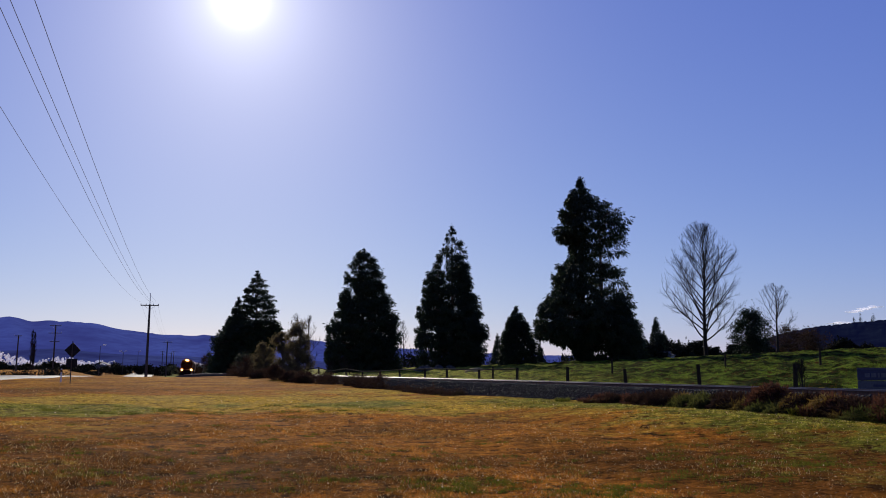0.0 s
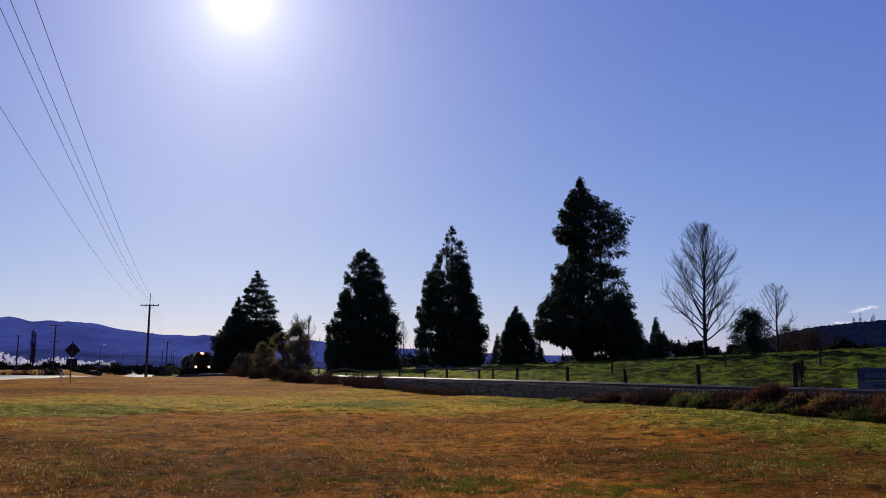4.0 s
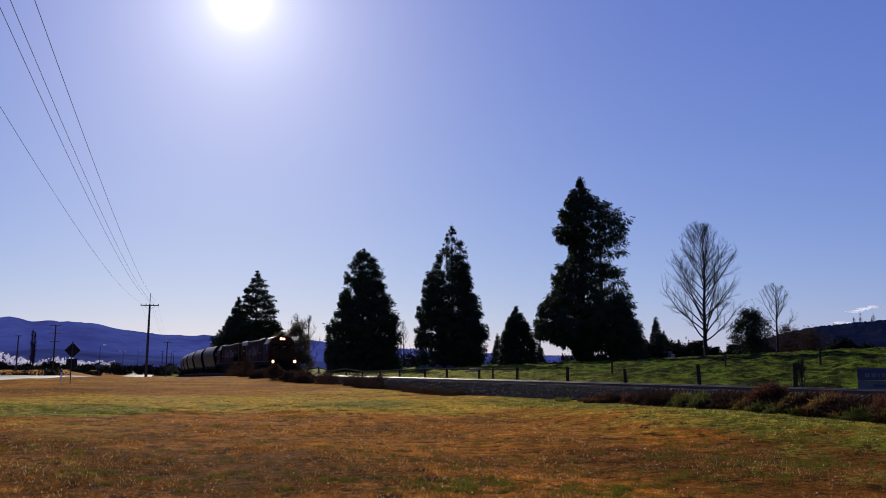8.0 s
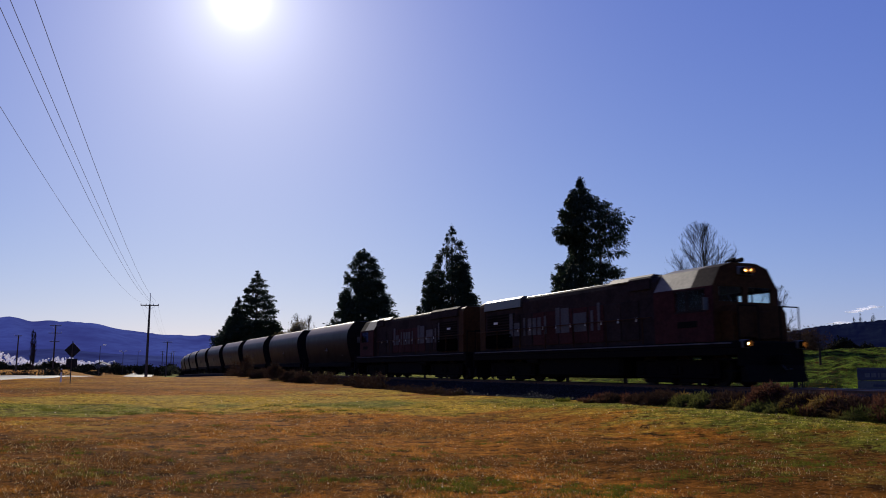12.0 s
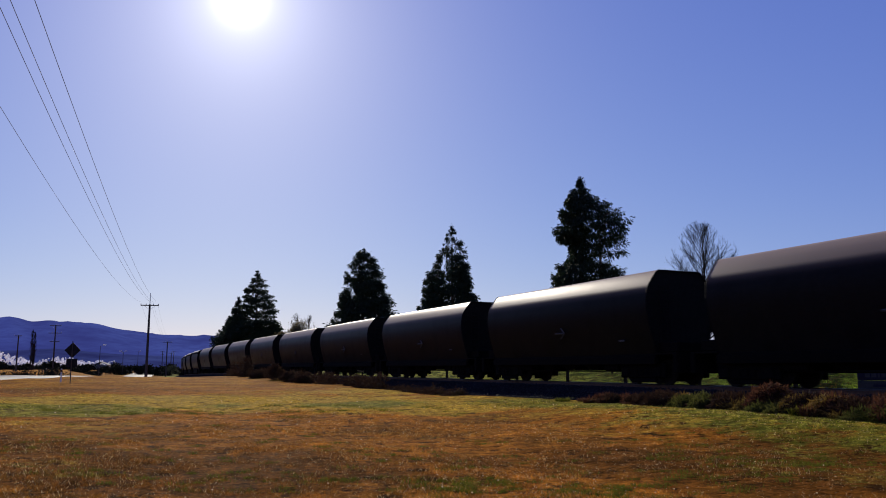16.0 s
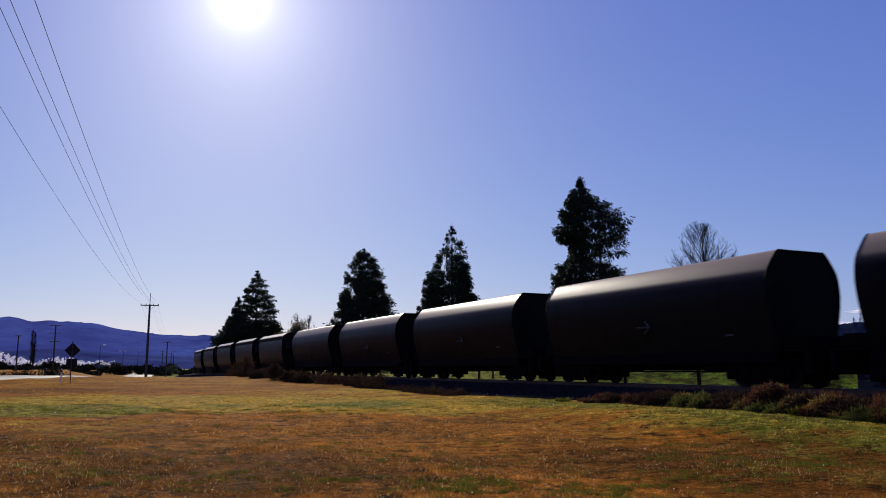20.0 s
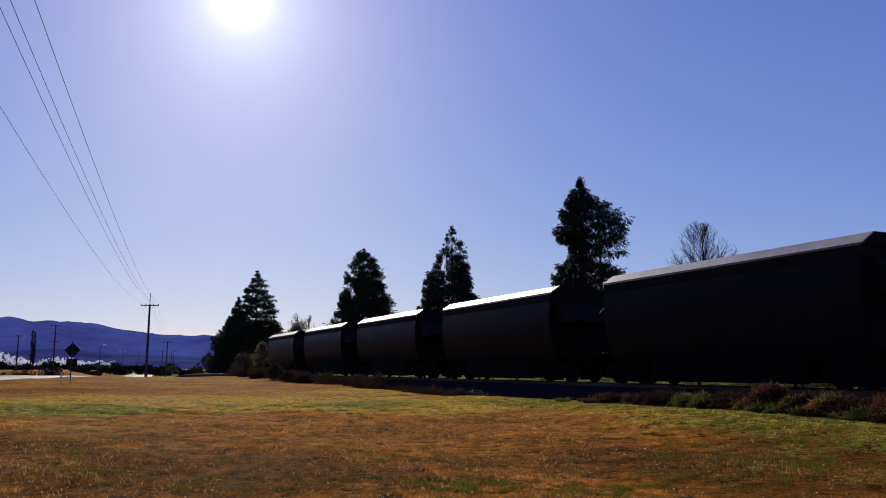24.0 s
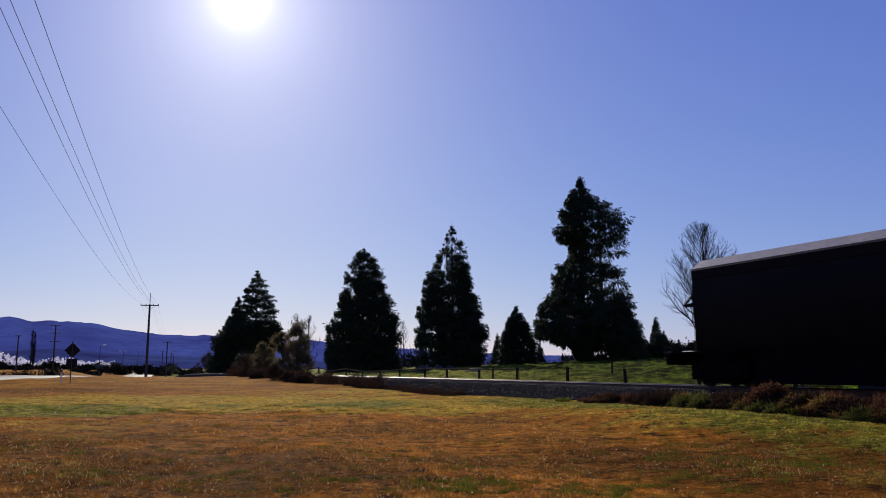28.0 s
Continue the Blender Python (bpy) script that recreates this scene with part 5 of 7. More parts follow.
def turf_clumps(seed):
    """Small dense clumps of greener grass in the near turf."""
    rng = np.random.default_rng(seed)
    base, tip, side = [], [], []
    for cx, cy, sx, sy, count in ((0.40, 10.75, 0.40, 0.62, 34), (1.90, 10.35, 0.46, 0.48, 34), (3.6, 11.2, 0.9, 0.5, 16), (5.2, 12.6, 1.2, 0.8, 46), (7.0, 15.6, 1.6, 1.4, 60), (-2.4, 10.8, 1.4, 0.5, 30), (1.0, 13.5, 2.6, 1.6, 46), (-7.0, 26.0, 5.0, 1.4, 70), (-5.5, 14.0, 2.6, 2.6, 50)):
        for k in range(count):
            c = np.array([cx + rng.normal() * sx, cy + rng.normal() * sy])
            if ACROSS.x * c[0] + ACROSS.y * c[1] > TRACK - 4.2:
                continue
            r = rng.uniform(0.03, 0.10) * max(1.0, c[1] / 14)
            m = 70
            xy = c + rng.normal(size=(m, 2)) * r * np.array([1.3, 1.0])
            h = rng.uniform(0.02, 0.07, m) * (0.7 + 4 * r)
            az = rng.uniform(0, 2 * np.pi, m)
            b = np.stack([xy[:, 0], xy[:, 1], ground_z(xy[:, 0], xy[:, 1]) - 0.005], 1)
            base.append(b)
            tip.append(b + np.stack([np.cos(az) * h * 0.7, np.sin(az) * h * 0.7, h], 1))
            side.append(np.stack([np.sin(az), -np.cos(az), np.zeros(m)], 1) * rng.uniform(0.003, 0.007, (m, 1)) * max(1.0, c[1] / 14))
    b, t, s = np.concatenate(base), np.concatenate(tip), np.concatenate(side)
    v = np.stack([b - s, b + s, t], 1).reshape(-1, 3)
    tagged(mesh_ob("turf_clumps", v.tolist(), np.arange(len(v)).reshape(-1, 3).tolist(), M["green_blade"]), "small dense clumps of dark green grass in the turf", "grass", kind="stuff")


def field_tufts(count, seed):
    """Longer blades in uneven tufts over the field behind the line."""
    rng = np.random.default_rng(seed)
    y = 24 * (120 / 24) ** rng.uniform(0, 1, count)
    x = y * rng.uniform(-0.12, 0.62, count)
    u = ACROSS.x * x + ACROSS.y * y - TRACK
    keep = (u > 4.0) & ((np.sin(x * 0.9 + 2 * np.sin(y * 0.55)) * np.sin(y * 0.8 + 1.5 * np.sin(x * 0.43)) + rng.uniform(-0.35, 0.35, count)) > 0.05)
    x, y = x[keep], y[keep]
    n = len(x)
    h = rng.uniform(0.03, 0.10, n) * (1 + 0.8 * (rng.random(n) < 0.06))
    az = rng.uniform(0, 2 * np.pi, n)
    lean = rng.uniform(0.1, 0.8, n) * h
    w = rng.uniform(0.005, 0.012, n) * np.clip(y / 40, 1, 2.5)
    b = np.stack([x, y, ground_z(x, y) - 0.01], 1)
    side = np.stack([np.sin(az), -np.cos(az), np.zeros(n)], 1) * w[:, None]
    tip = b + np.stack([np.cos(az) * lean, np.sin(az) * lean, h], 1)
    v = np.stack([b - side, b + side, tip], 1).reshape(-1, 3)
    tagged(mesh_ob("field_grass", v.tolist(), np.arange(3 * n).reshape(n, 3).tolist(), M["field_blade"]), "lush green grass in uneven tufts over the field", "grass", kind="stuff")


turf_blades(1150000, 41)
field_tufts(230000, 44)
turf_clumps(45)
clover_heads(360, 42)


def build_verge():
    rnd = random.Random(43)
    for k in range(30):
        s = 5.5 + 19.0 * (k + rnd.random()) / 30
        u = -3.15 + rnd.uniform(-0.5, 0.45)
        p = spot(s, u)
        tall = rnd.uniform(0.16, 0.36) * (1.25 if rnd.random() < 0.25 else 1.0) * (1.15 if s < 18 else 0.75)
        pick = rnd.random()
        if pick < 0.62:
            tussock("tussock", p.x, p.y, tall, 0.42, 260, 500 + k, M["red_blade"], "rust-red dry grass tussock at the foot of the bank", "verge tussocks")
        elif pick < 0.82:
            tussock("tussock", p.x, p.y, tall * 0.8, 0.45, 260, 500 + k, M["green_blade"], "green grass tussock at the foot of the bank", "verge tussocks")
        else:
            tussock("tussock", p.x, p.y, tall * 0.9, 0.4, 240, 500 + k, M["dry_blade"], "straw-coloured grass tussock at the foot of the bank", "verge tussocks")
    for k in range(46):
        s = 33 + 62 * (k + rnd.random()) / 46
        p = spot(s, -3.3 + rnd.uniform(-0.3, 0.5))
        broadleaf("dead_weed", p.x, p.y, rnd.uniform(0.1, 0.26) if s < 43 else rnd.uniform(0.5, 0.9), rnd.uniform(0.5, 0.9), 3700 + k, "dark brown dead weeds beside the ballast", M["dead"], 1100, 18, category="weed", low=0.02, size=(0.05, 0.13), group="dead weeds")
    # mounds of grass and dead weeds along the foot of the bank
    kinds = {"red": ("red_blade", "tall rust-red dry grass mound on the verge"), "brown": ("dead", "dark brown dead grass mound on the verge"), "green": ("olive_blade", "yellow-green grass mound on the verge"), "straw": ("dry_blade", "straw-coloured dry grass mound on the verge")}
    for s, u, tall, wide_, kind_ in ((22.4, -3.0, 0.30, 0.4, "red"), (21.6, -3.2, 0.34, 0.45, "brown"), (21.0, -2.9, 0.30, 0.4, "red"), (20.3, -3.1, 0.36, 0.45, "brown"), (19.5, -3.0, 0.52, 0.6, "brown"), (18.9, -3.2, 0.46, 0.55, "brown"), (18.5, -2.9, 0.40, 0.5, "straw"), (18.1, -3.3, 0.34, 0.45, "green"), (17.5, -3.2, 0.46, 0.5, "green"), (17.2, -3.35, 0.36, 0.45, "green"), (16.8, -3.0, 0.50, 0.6, "brown"), (16.3, -3.05, 0.48, 0.6, "brown"), (16.0, -3.3, 0.30, 0.4, "straw"), (15.5, -2.9, 0.74, 0.5, "red"), (15.2, -3.0, 0.82, 0.5, "red"), (15.25, -2.75, 0.66, 0.45, "straw"), (15.0, -3.35, 0.30, 0.45, "green"), (14.6, -3.4, 0.28, 0.45, "green"), (14.35, -3.1, 0.52, 0.5, "straw"), (14.05, -3.0, 0.58, 0.55, "brown"), (13.75, -2.8, 0.62, 0.5, "red"), (13.4, -3.1, 0.56, 0.5, "straw"), (13.2, -2.9, 0.66, 0.5, "red"), (12.9, -3.1, 0.52, 0.55, "brown"), (12.55, -2.95, 0.56, 0.5, "brown"), (12.3, -2.7, 0.66, 0.5, "red"), (12.05, -3.3, 0.36, 0.5, "green"), (11.9, -3.0, 0.62, 0.5, "red"), (11.6, -3.2, 0.44, 0.55, "green"), (11.4, -2.9, 0.66, 0.5, "straw"), (10.9, -3.1, 0.6, 0.5, "brown"), (10.5, -3.0, 0.6, 0.5, "red")):
        p = spot(s, u)
        skin_, words = kinds[kind_]
        mound(p.x, p.y, tall * 0.84, wide_ * 1.1, int(s * 97), M[skin_], words, "verge mounds")
    for s, h, r in ((80, 1.9, 1.1), (66, 1.2, 0.8), (57, 0.7, 0.8), (73, 0.7, 0.9), (61.5, 0.7, 0.7)):
        p = spot(s, -4.3)
        broadleaf("bramble", p.x, p.y, h, r, int(s), "dark tangled bramble beside the ballast bank", M["dead"], 3600, 30, category="shrub", low=0.02, size=(0.06, 0.16), group="brambles")


build_verge()


# ---- scrub just beyond the road ----
rnd = random.Random(47)
for k in range(20):
    f = (k + rnd.random()) / 20
    x, y = -72 + 20 * f + rnd.uniform(-1, 1), 92 + 20 * f + rnd.uniform(-3, 3)
    broadleaf("roadside_scrub", x, y, rnd.choice((0.5, 0.7, 0.9, 1.2, 1.5)), rnd.uniform(1.2, 2.2), 660 + k, "dark roadside scrub on the far verge", M["far_wood"], 700, 14, category="shrub", size=(0.12, 0.3), group="roadside scrub")


# ---- the middle distance ----


bare_tree(13.55, 30.3, 1.75, [(0, 0.12), (0.3, 0.4), (0.7, 0.5), (1, 0.2)], 26, "thin dead stalks standing by the fence", 9, name="dead_stalks", low=0.02, trunk=0.004, rise=(74, 86), fork=0.0, category="weed")
bare_tree(-9.2, 185, 11.5, [(0, 0.5), (0.3, 1.6), (0.6, 1.8), (0.9, 1.0), (1, 0.3)], 23, "slim leafless poplar behind the conifers", 16, trunk=0.009, rise=(52, 76), fork=0.5)
broadleaf("shrub", -57.0, 193, 5.0, 2.3, 34, "dull brown winter shrub beside the conifer", M["dead"], 3500, 30, category="shrub")
broadleaf("shrub", -85.0, 250, 3.0, 2.4, 35, "low dull green shrub near the track", M["hedge"], 2500, 25, category="shrub")
for bx, by, bh, br in ((61.5, 142, 4.6, 3.6), (67.5, 146, 4.0, 3.4)):
    broadleaf("bare_shrub", bx, by, bh, br, int(bx), "dark brown leafless shrub at the field edge", M["dead"], 5200, 60, category="shrub", low=0.02, size=(0.1, 0.3), droop=0.6, group="leafless shrubs")
rnd = random.Random(51)
for k in range(48):
    y = rnd.uniform(225, 330)
    x = (-0.57 + 0.27 * (k + rnd.random()) / 48) * y
    broadleaf("far_tree", x, y, rnd.choice((0.5, 0.8, 1.2, 1.6, 2.6)) if k < 26 else rnd.uniform(1.3, 2.8), rnd.uniform(1.4, 3.2), 800 + k, "dark distant tree beyond the road", M["far_wood"], 700, 14, size=(0.4, 0.9), group="trees beyond the road")
for px, py, h in ((63.0, 235, 12.5), (58.5, 250, 9.5), (75.0, 270, 10.5), (86.0, 290, 8.5), (20.5, 300, 13.0), (34.0, 280, 8.0), (92.0, 240, 8.0), (97.0, 250, 9.0)):
    conifer(px, py, h, [(0.02, h * 0.2, h * 0.2), (0.3, h * 0.2, h * 0.19), (0.6, h * 0.12, h * 0.12), (0.85, h * 0.05, h * 0.05), (1, 0.1, 0.1)], int(px * 7), "dark distant conifer behind the field", "conifers behind the field", clump=0.9, per=60, thick=6.0, airy=0.9)
for k in range(22):
    y = rnd.uniform(230, 300)
    x = (0.22 + 0.42 * (k + rnd.random()) / 22) * y
    broadleaf("far_tree", x, y, rnd.uniform(3.2, 5.6) if k < 12 else rnd.uniform(3.6, 6.2), rnd.uniform(2.2, 4.5), 900 + k, "dark distant tree behind the field", M["far_wood"], 3400, 30, low=0.03, size=(0.5, 1.2), group="trees behind the field")
for px, py, pz, h in ((596, 1150, 56, 20), (611, 1160, 58, 24), (622, 1150, 58, 18), (566, 1150, 53, 14), (630, 1160, 60, 22)):
    conifer(px, py, h, [(0.02, h * 0.16, h * 0.16), (0.4, h * 0.14, h * 0.14), (0.8, h * 0.06, h * 0.06), (1, 0.2, 0.2)], px, "tall pine on the crest of the wooded hill", "pines on the hill", base_z=pz, clump=1.8, per=60, thick=3.0, airy=0.9)
for k in range(22):
    y = rnd.uniform(330, 400)
    x = (-0.14 + 0.38 * (k + rnd.random()) / 22) * y
    broadleaf("far_tree", x, y, rnd.uniform(4.5, 7.6), rnd.uniform(4.0, 8.0), 950 + k, "dark distant tree on the plain", M["far_wood"], 900, 20, size=(0.5, 1.1), group="trees on the plain")
for k, (px, py, h) in enumerate(((-114.6, 222, 11.5), (-112.9, 220, 10.8), (-116.2, 226, 7.5))):
    bare_tree(px, py, h, [(0, 0.2), (0.2, 0.5), (0.6, 0.65), (0.9, 0.4), (1, 0.15)], 970 + k, "narrow leafless poplar beyond the road", 44, name="poplar_tree", low=0.06, trunk=0.012, rise=(66, 80), group="poplars")


def farm_shed(x, y, w, d, h, turn, label):
    shed = empty("farm_shed", pose(x, y, gz(x, y), 0, 0, turn), label, "shed")
    part("wall", boxes((-w / 2, -d / 2, -0.3, w / 2, d / 2, h)), M["house"], shed)
    part("roof", prism([(-w / 2 - 0.4, h + 0.02), (0, h + w * 0.25), (w / 2 + 0.4, h + 0.02), (w / 2 + 0.4, h - 0.12), (0, h + w * 0.25 - 0.14), (-w / 2 - 0.4, h - 0.12)], -d / 2 - 0.4, d / 2 + 0.4), M["iron"], shed)
    part("door", boxes((-1.2, -d / 2 - 0.06, 0, 1.2, -d / 2 - 0.01, 2.3), bevel=0.02), M["iron"], shed)
    for x0 in (-w / 2 + 0.6, w / 2 - 1.6):
        wn_ = part("window", boxes((x0, -d / 2 - 0.05, 1.0, x0 + 1.0, -d / 2 - 0.012, 2.0)), M["dark_glass"], shed)
        part("frame", boxes((x0 - 0.06, -d / 2 - 0.07, 0.94, x0 + 1.06, -d / 2 - 0.052, 1.0), (x0 - 0.06, -d / 2 - 0.07, 2.0, x0 + 1.06, -d / 2 - 0.052, 2.06)), M["mark"], wn_)


farm_shed(-133, 312, 5.0, 6.0, 2.0, 10, "small pale farm shed with a grey iron roof")
farm_shed(65.4, 232, 3.0, 3.0, 1.2, -30, "low pale shed under the trees")


# ---- low steam beyond the road, and clouds ----
def puffs(name, blobs, material, seed, label, category, res=3, ragged=0.35):
    bm = bmesh.new()
    rnd_ = random.Random(seed)
    for x, y, z, rx, rz in blobs:
        made = bmesh.ops.create_icosphere(bm, subdivisions=res, radius=1.0)["verts"]
        o = Vector((rnd_.uniform(0, 90), rnd_.uniform(0, 90), 0))
        for v in made:
            k = 1 + ragged * noise.fractal(v.co * 1.7 + o, 1.0, 2.0, 4)
            v.co = Vector((x + v.co.x * rx * k, y + v.co.y * rx * 0.6 * k, z + v.co.z * rz * k))
    return tagged(part(name, bm, material, smooth=True), label, category, kind="stuff")


rnd = random.Random(61)


def steam_bank():
    """Ragged plumes of steam drifting low over the plain, higher at one end."""
    rnd_ = random.Random(62)
    blobs = []
    for k in range(640):
        x = rnd_.uniform(-590, -377)
        crest = float(np.interp(x, [-590, -505, -488, -470, -452, -444, -425, -412, -398, -388, -377], [22, 21, 16, 10, 8, 13.5, 14, 10, 7, 12, 9]))
        crest *= 1.05 + 0.22 * noise.noise(Vector((x * 0.33, 5.0, 0)))
        r_ = rnd_.choice((0.6, 0.8, 1.1, 1.5, 2.2))
        blobs.append((x, 905 + rnd_.uniform(-20, 20), max(0.5, (crest - r_) * rnd_.random() ** 0.6), r_, r_ * rnd_.uniform(0.7, 1.6)))
    puffs("steam_bank", blobs, M["mist"], 65, "bright white steam lying low over the plain", "steam", res=2, ragged=0.7)


steam_bank()
puffs("cloud", [(0.515 * 4200 + 17 * k, 4200, 300 + 3 * k + rnd.uniform(-6, 6), rnd.uniform(16, 40), rnd.uniform(2.5, 7)) for k in range(9)], M["cloud"], 63, "small thin white cloud low over the hill", "cloud")
puffs("cloud", [(0.485 * 4200 + 17 * k, 4150, 238 + rnd.uniform(-5, 5), rnd.uniform(16, 40), rnd.uniform(2.5, 7)) for k in range(9)], M["cloud"], 64, "small thin white cloud low over the hill", "cloud")


# ---- the train ----
def wheel_mesh(r, side):
    bm = bmesh.new()
    prof = [(0.0, 0.06), (0.08, 0.06), (0.1, 0.03), (r * 0.78, 0.02), (r * 0.82, 0.05), (r, 0.05), (r, -0.04), (r + 0.028, -0.045), (r + 0.028, -0.07), (r * 0.82, -0.07), (r * 0.8, -0.03), (0.1, -0.03), (0.0, -0.03)]
    seg = 20
    rings = [[bm.verts.new((side * o, math.cos(2 * math.pi * i / seg) * q, math.sin(2 * math.pi * i / seg) * q)) for i in range(seg)] for q, o in prof[1:-1]]
    for a, b in zip(rings, rings[1:]):
        for i in range(seg):
            bm.faces.new((a[i], a[(i + 1) % seg], b[(i + 1) % seg], b[i]))
    bm.faces.new(rings[0][::-1])
    bm.faces.new(rings[-1])
    bmesh.ops.recalc_face_normals(bm, faces=bm.faces)
    return bm


def bogie(parent, y, axles, r, wheelbase, drop=0.02):
    """A bogie with its frames, springs and wheels; heights over the rail."""
    half = (axles - 1) * wheelbase / 2
    fr = bmesh.new()
    for sx in (-1, 1):
        box(fr, sx * 0.92 - 0.07, y - half - 0.35, r + drop, sx * 0.92 + 0.07, y + half + 0.35, r + 0.32, bevel=0.03)
        for k in range(axles):
            yy = y - half + k * wheelbase
            box(fr, sx * 0.95 - 0.1, yy - 0.16, r - 0.16, sx * 0.95 + 0.1, yy + 0.16, r + 0.16, bevel=0.03)
    box(fr, -0.9, y - 0.22, r + 0.0, 0.9, y + 0.22, r + 0.3, bevel=0.03)
    # brake beams and hangers low between the wheels
    for k in range(axles - 1):
        yy = y - half + (k + 0.5) * wheelbase
        for sx in (-1, 1):
            box(fr, sx * 0.9 - 0.05, yy - wheelbase * 0.40, 0.09, sx * 0.9 + 0.05, yy + wheelbase * 0.40, r + drop + 0.04, bevel=0.02)
    b = part("bogie", fr, M["under"], parent)
    for sx in (-1, 1):
        for yy in (y - 0.3, y, y + 0.3):
            part("spring", tubes(((sx * 0.98, yy, r - 0.12), (sx * 0.98, yy, r + 0.1), 0.08), sides=8), M["under"], b)
    for k in range(axles):
        yy = y - half + k * wheelbase
        part("axle", tubes(((-0.6, yy, r), (0.6, yy, r), 0.07), sides=8), M["wheel"], b)
        for sx in (-1, 1):
            w = part("wheel", wheel_mesh(r, sx), M["wheel"], b)
            w.matrix_parent_inverse = pose(sx * 0.57, yy, r)
    return b


def coupler(parent, y, way):
    part("coupler", boxes((-0.09, min(y, y + way * 0.55), 0.72, 0.09, max(y, y + way * 0.55), 0.95), (-0.17, min(y + way * 0.3, y + way * 0.58), 0.68, 0.17, max(y + way * 0.3, y + way * 0.58), 0.98), bevel=0.02), M["under"], parent)
    part("brake_hose", tubes(((0.3, y, 0.75), (0.34, y + way * 0.25, 0.5), 0.025), ((0.34, y + way * 0.25, 0.5), (0.25, y + way * 0.5, 0.55), 0.025), sides=6), M["rubber"], parent)


def skin(profile, y0, y1, thick=0.0, ribs=()):
    """An open shell: an outline of (x, z) drawn along y, without ends."""
    bm = bmesh.new()
    ys = [y0, y1]
    rows = [[bm.verts.new((x, y, z)) for x, z in profile] for y in ys]
    for a, b in zip(rows, rows[1:]):
        for i in range(len(profile) - 1):
            bm.faces.new((a[i], b[i], b[i + 1], a[i + 1]))
    return bm


ROUND = [(0.92, 3.97), (1.02, 3.90), (1.20, 3.68), (1.37, 3.44), (1.43, 3.32), (1.48, 3.12), (1.505, 2.9), (1.51, 2.7), (1.48, 2.4), (1.41, 2.05), (1.32, 1.7), (1.21, 1.35), (1.10, 0.98)]


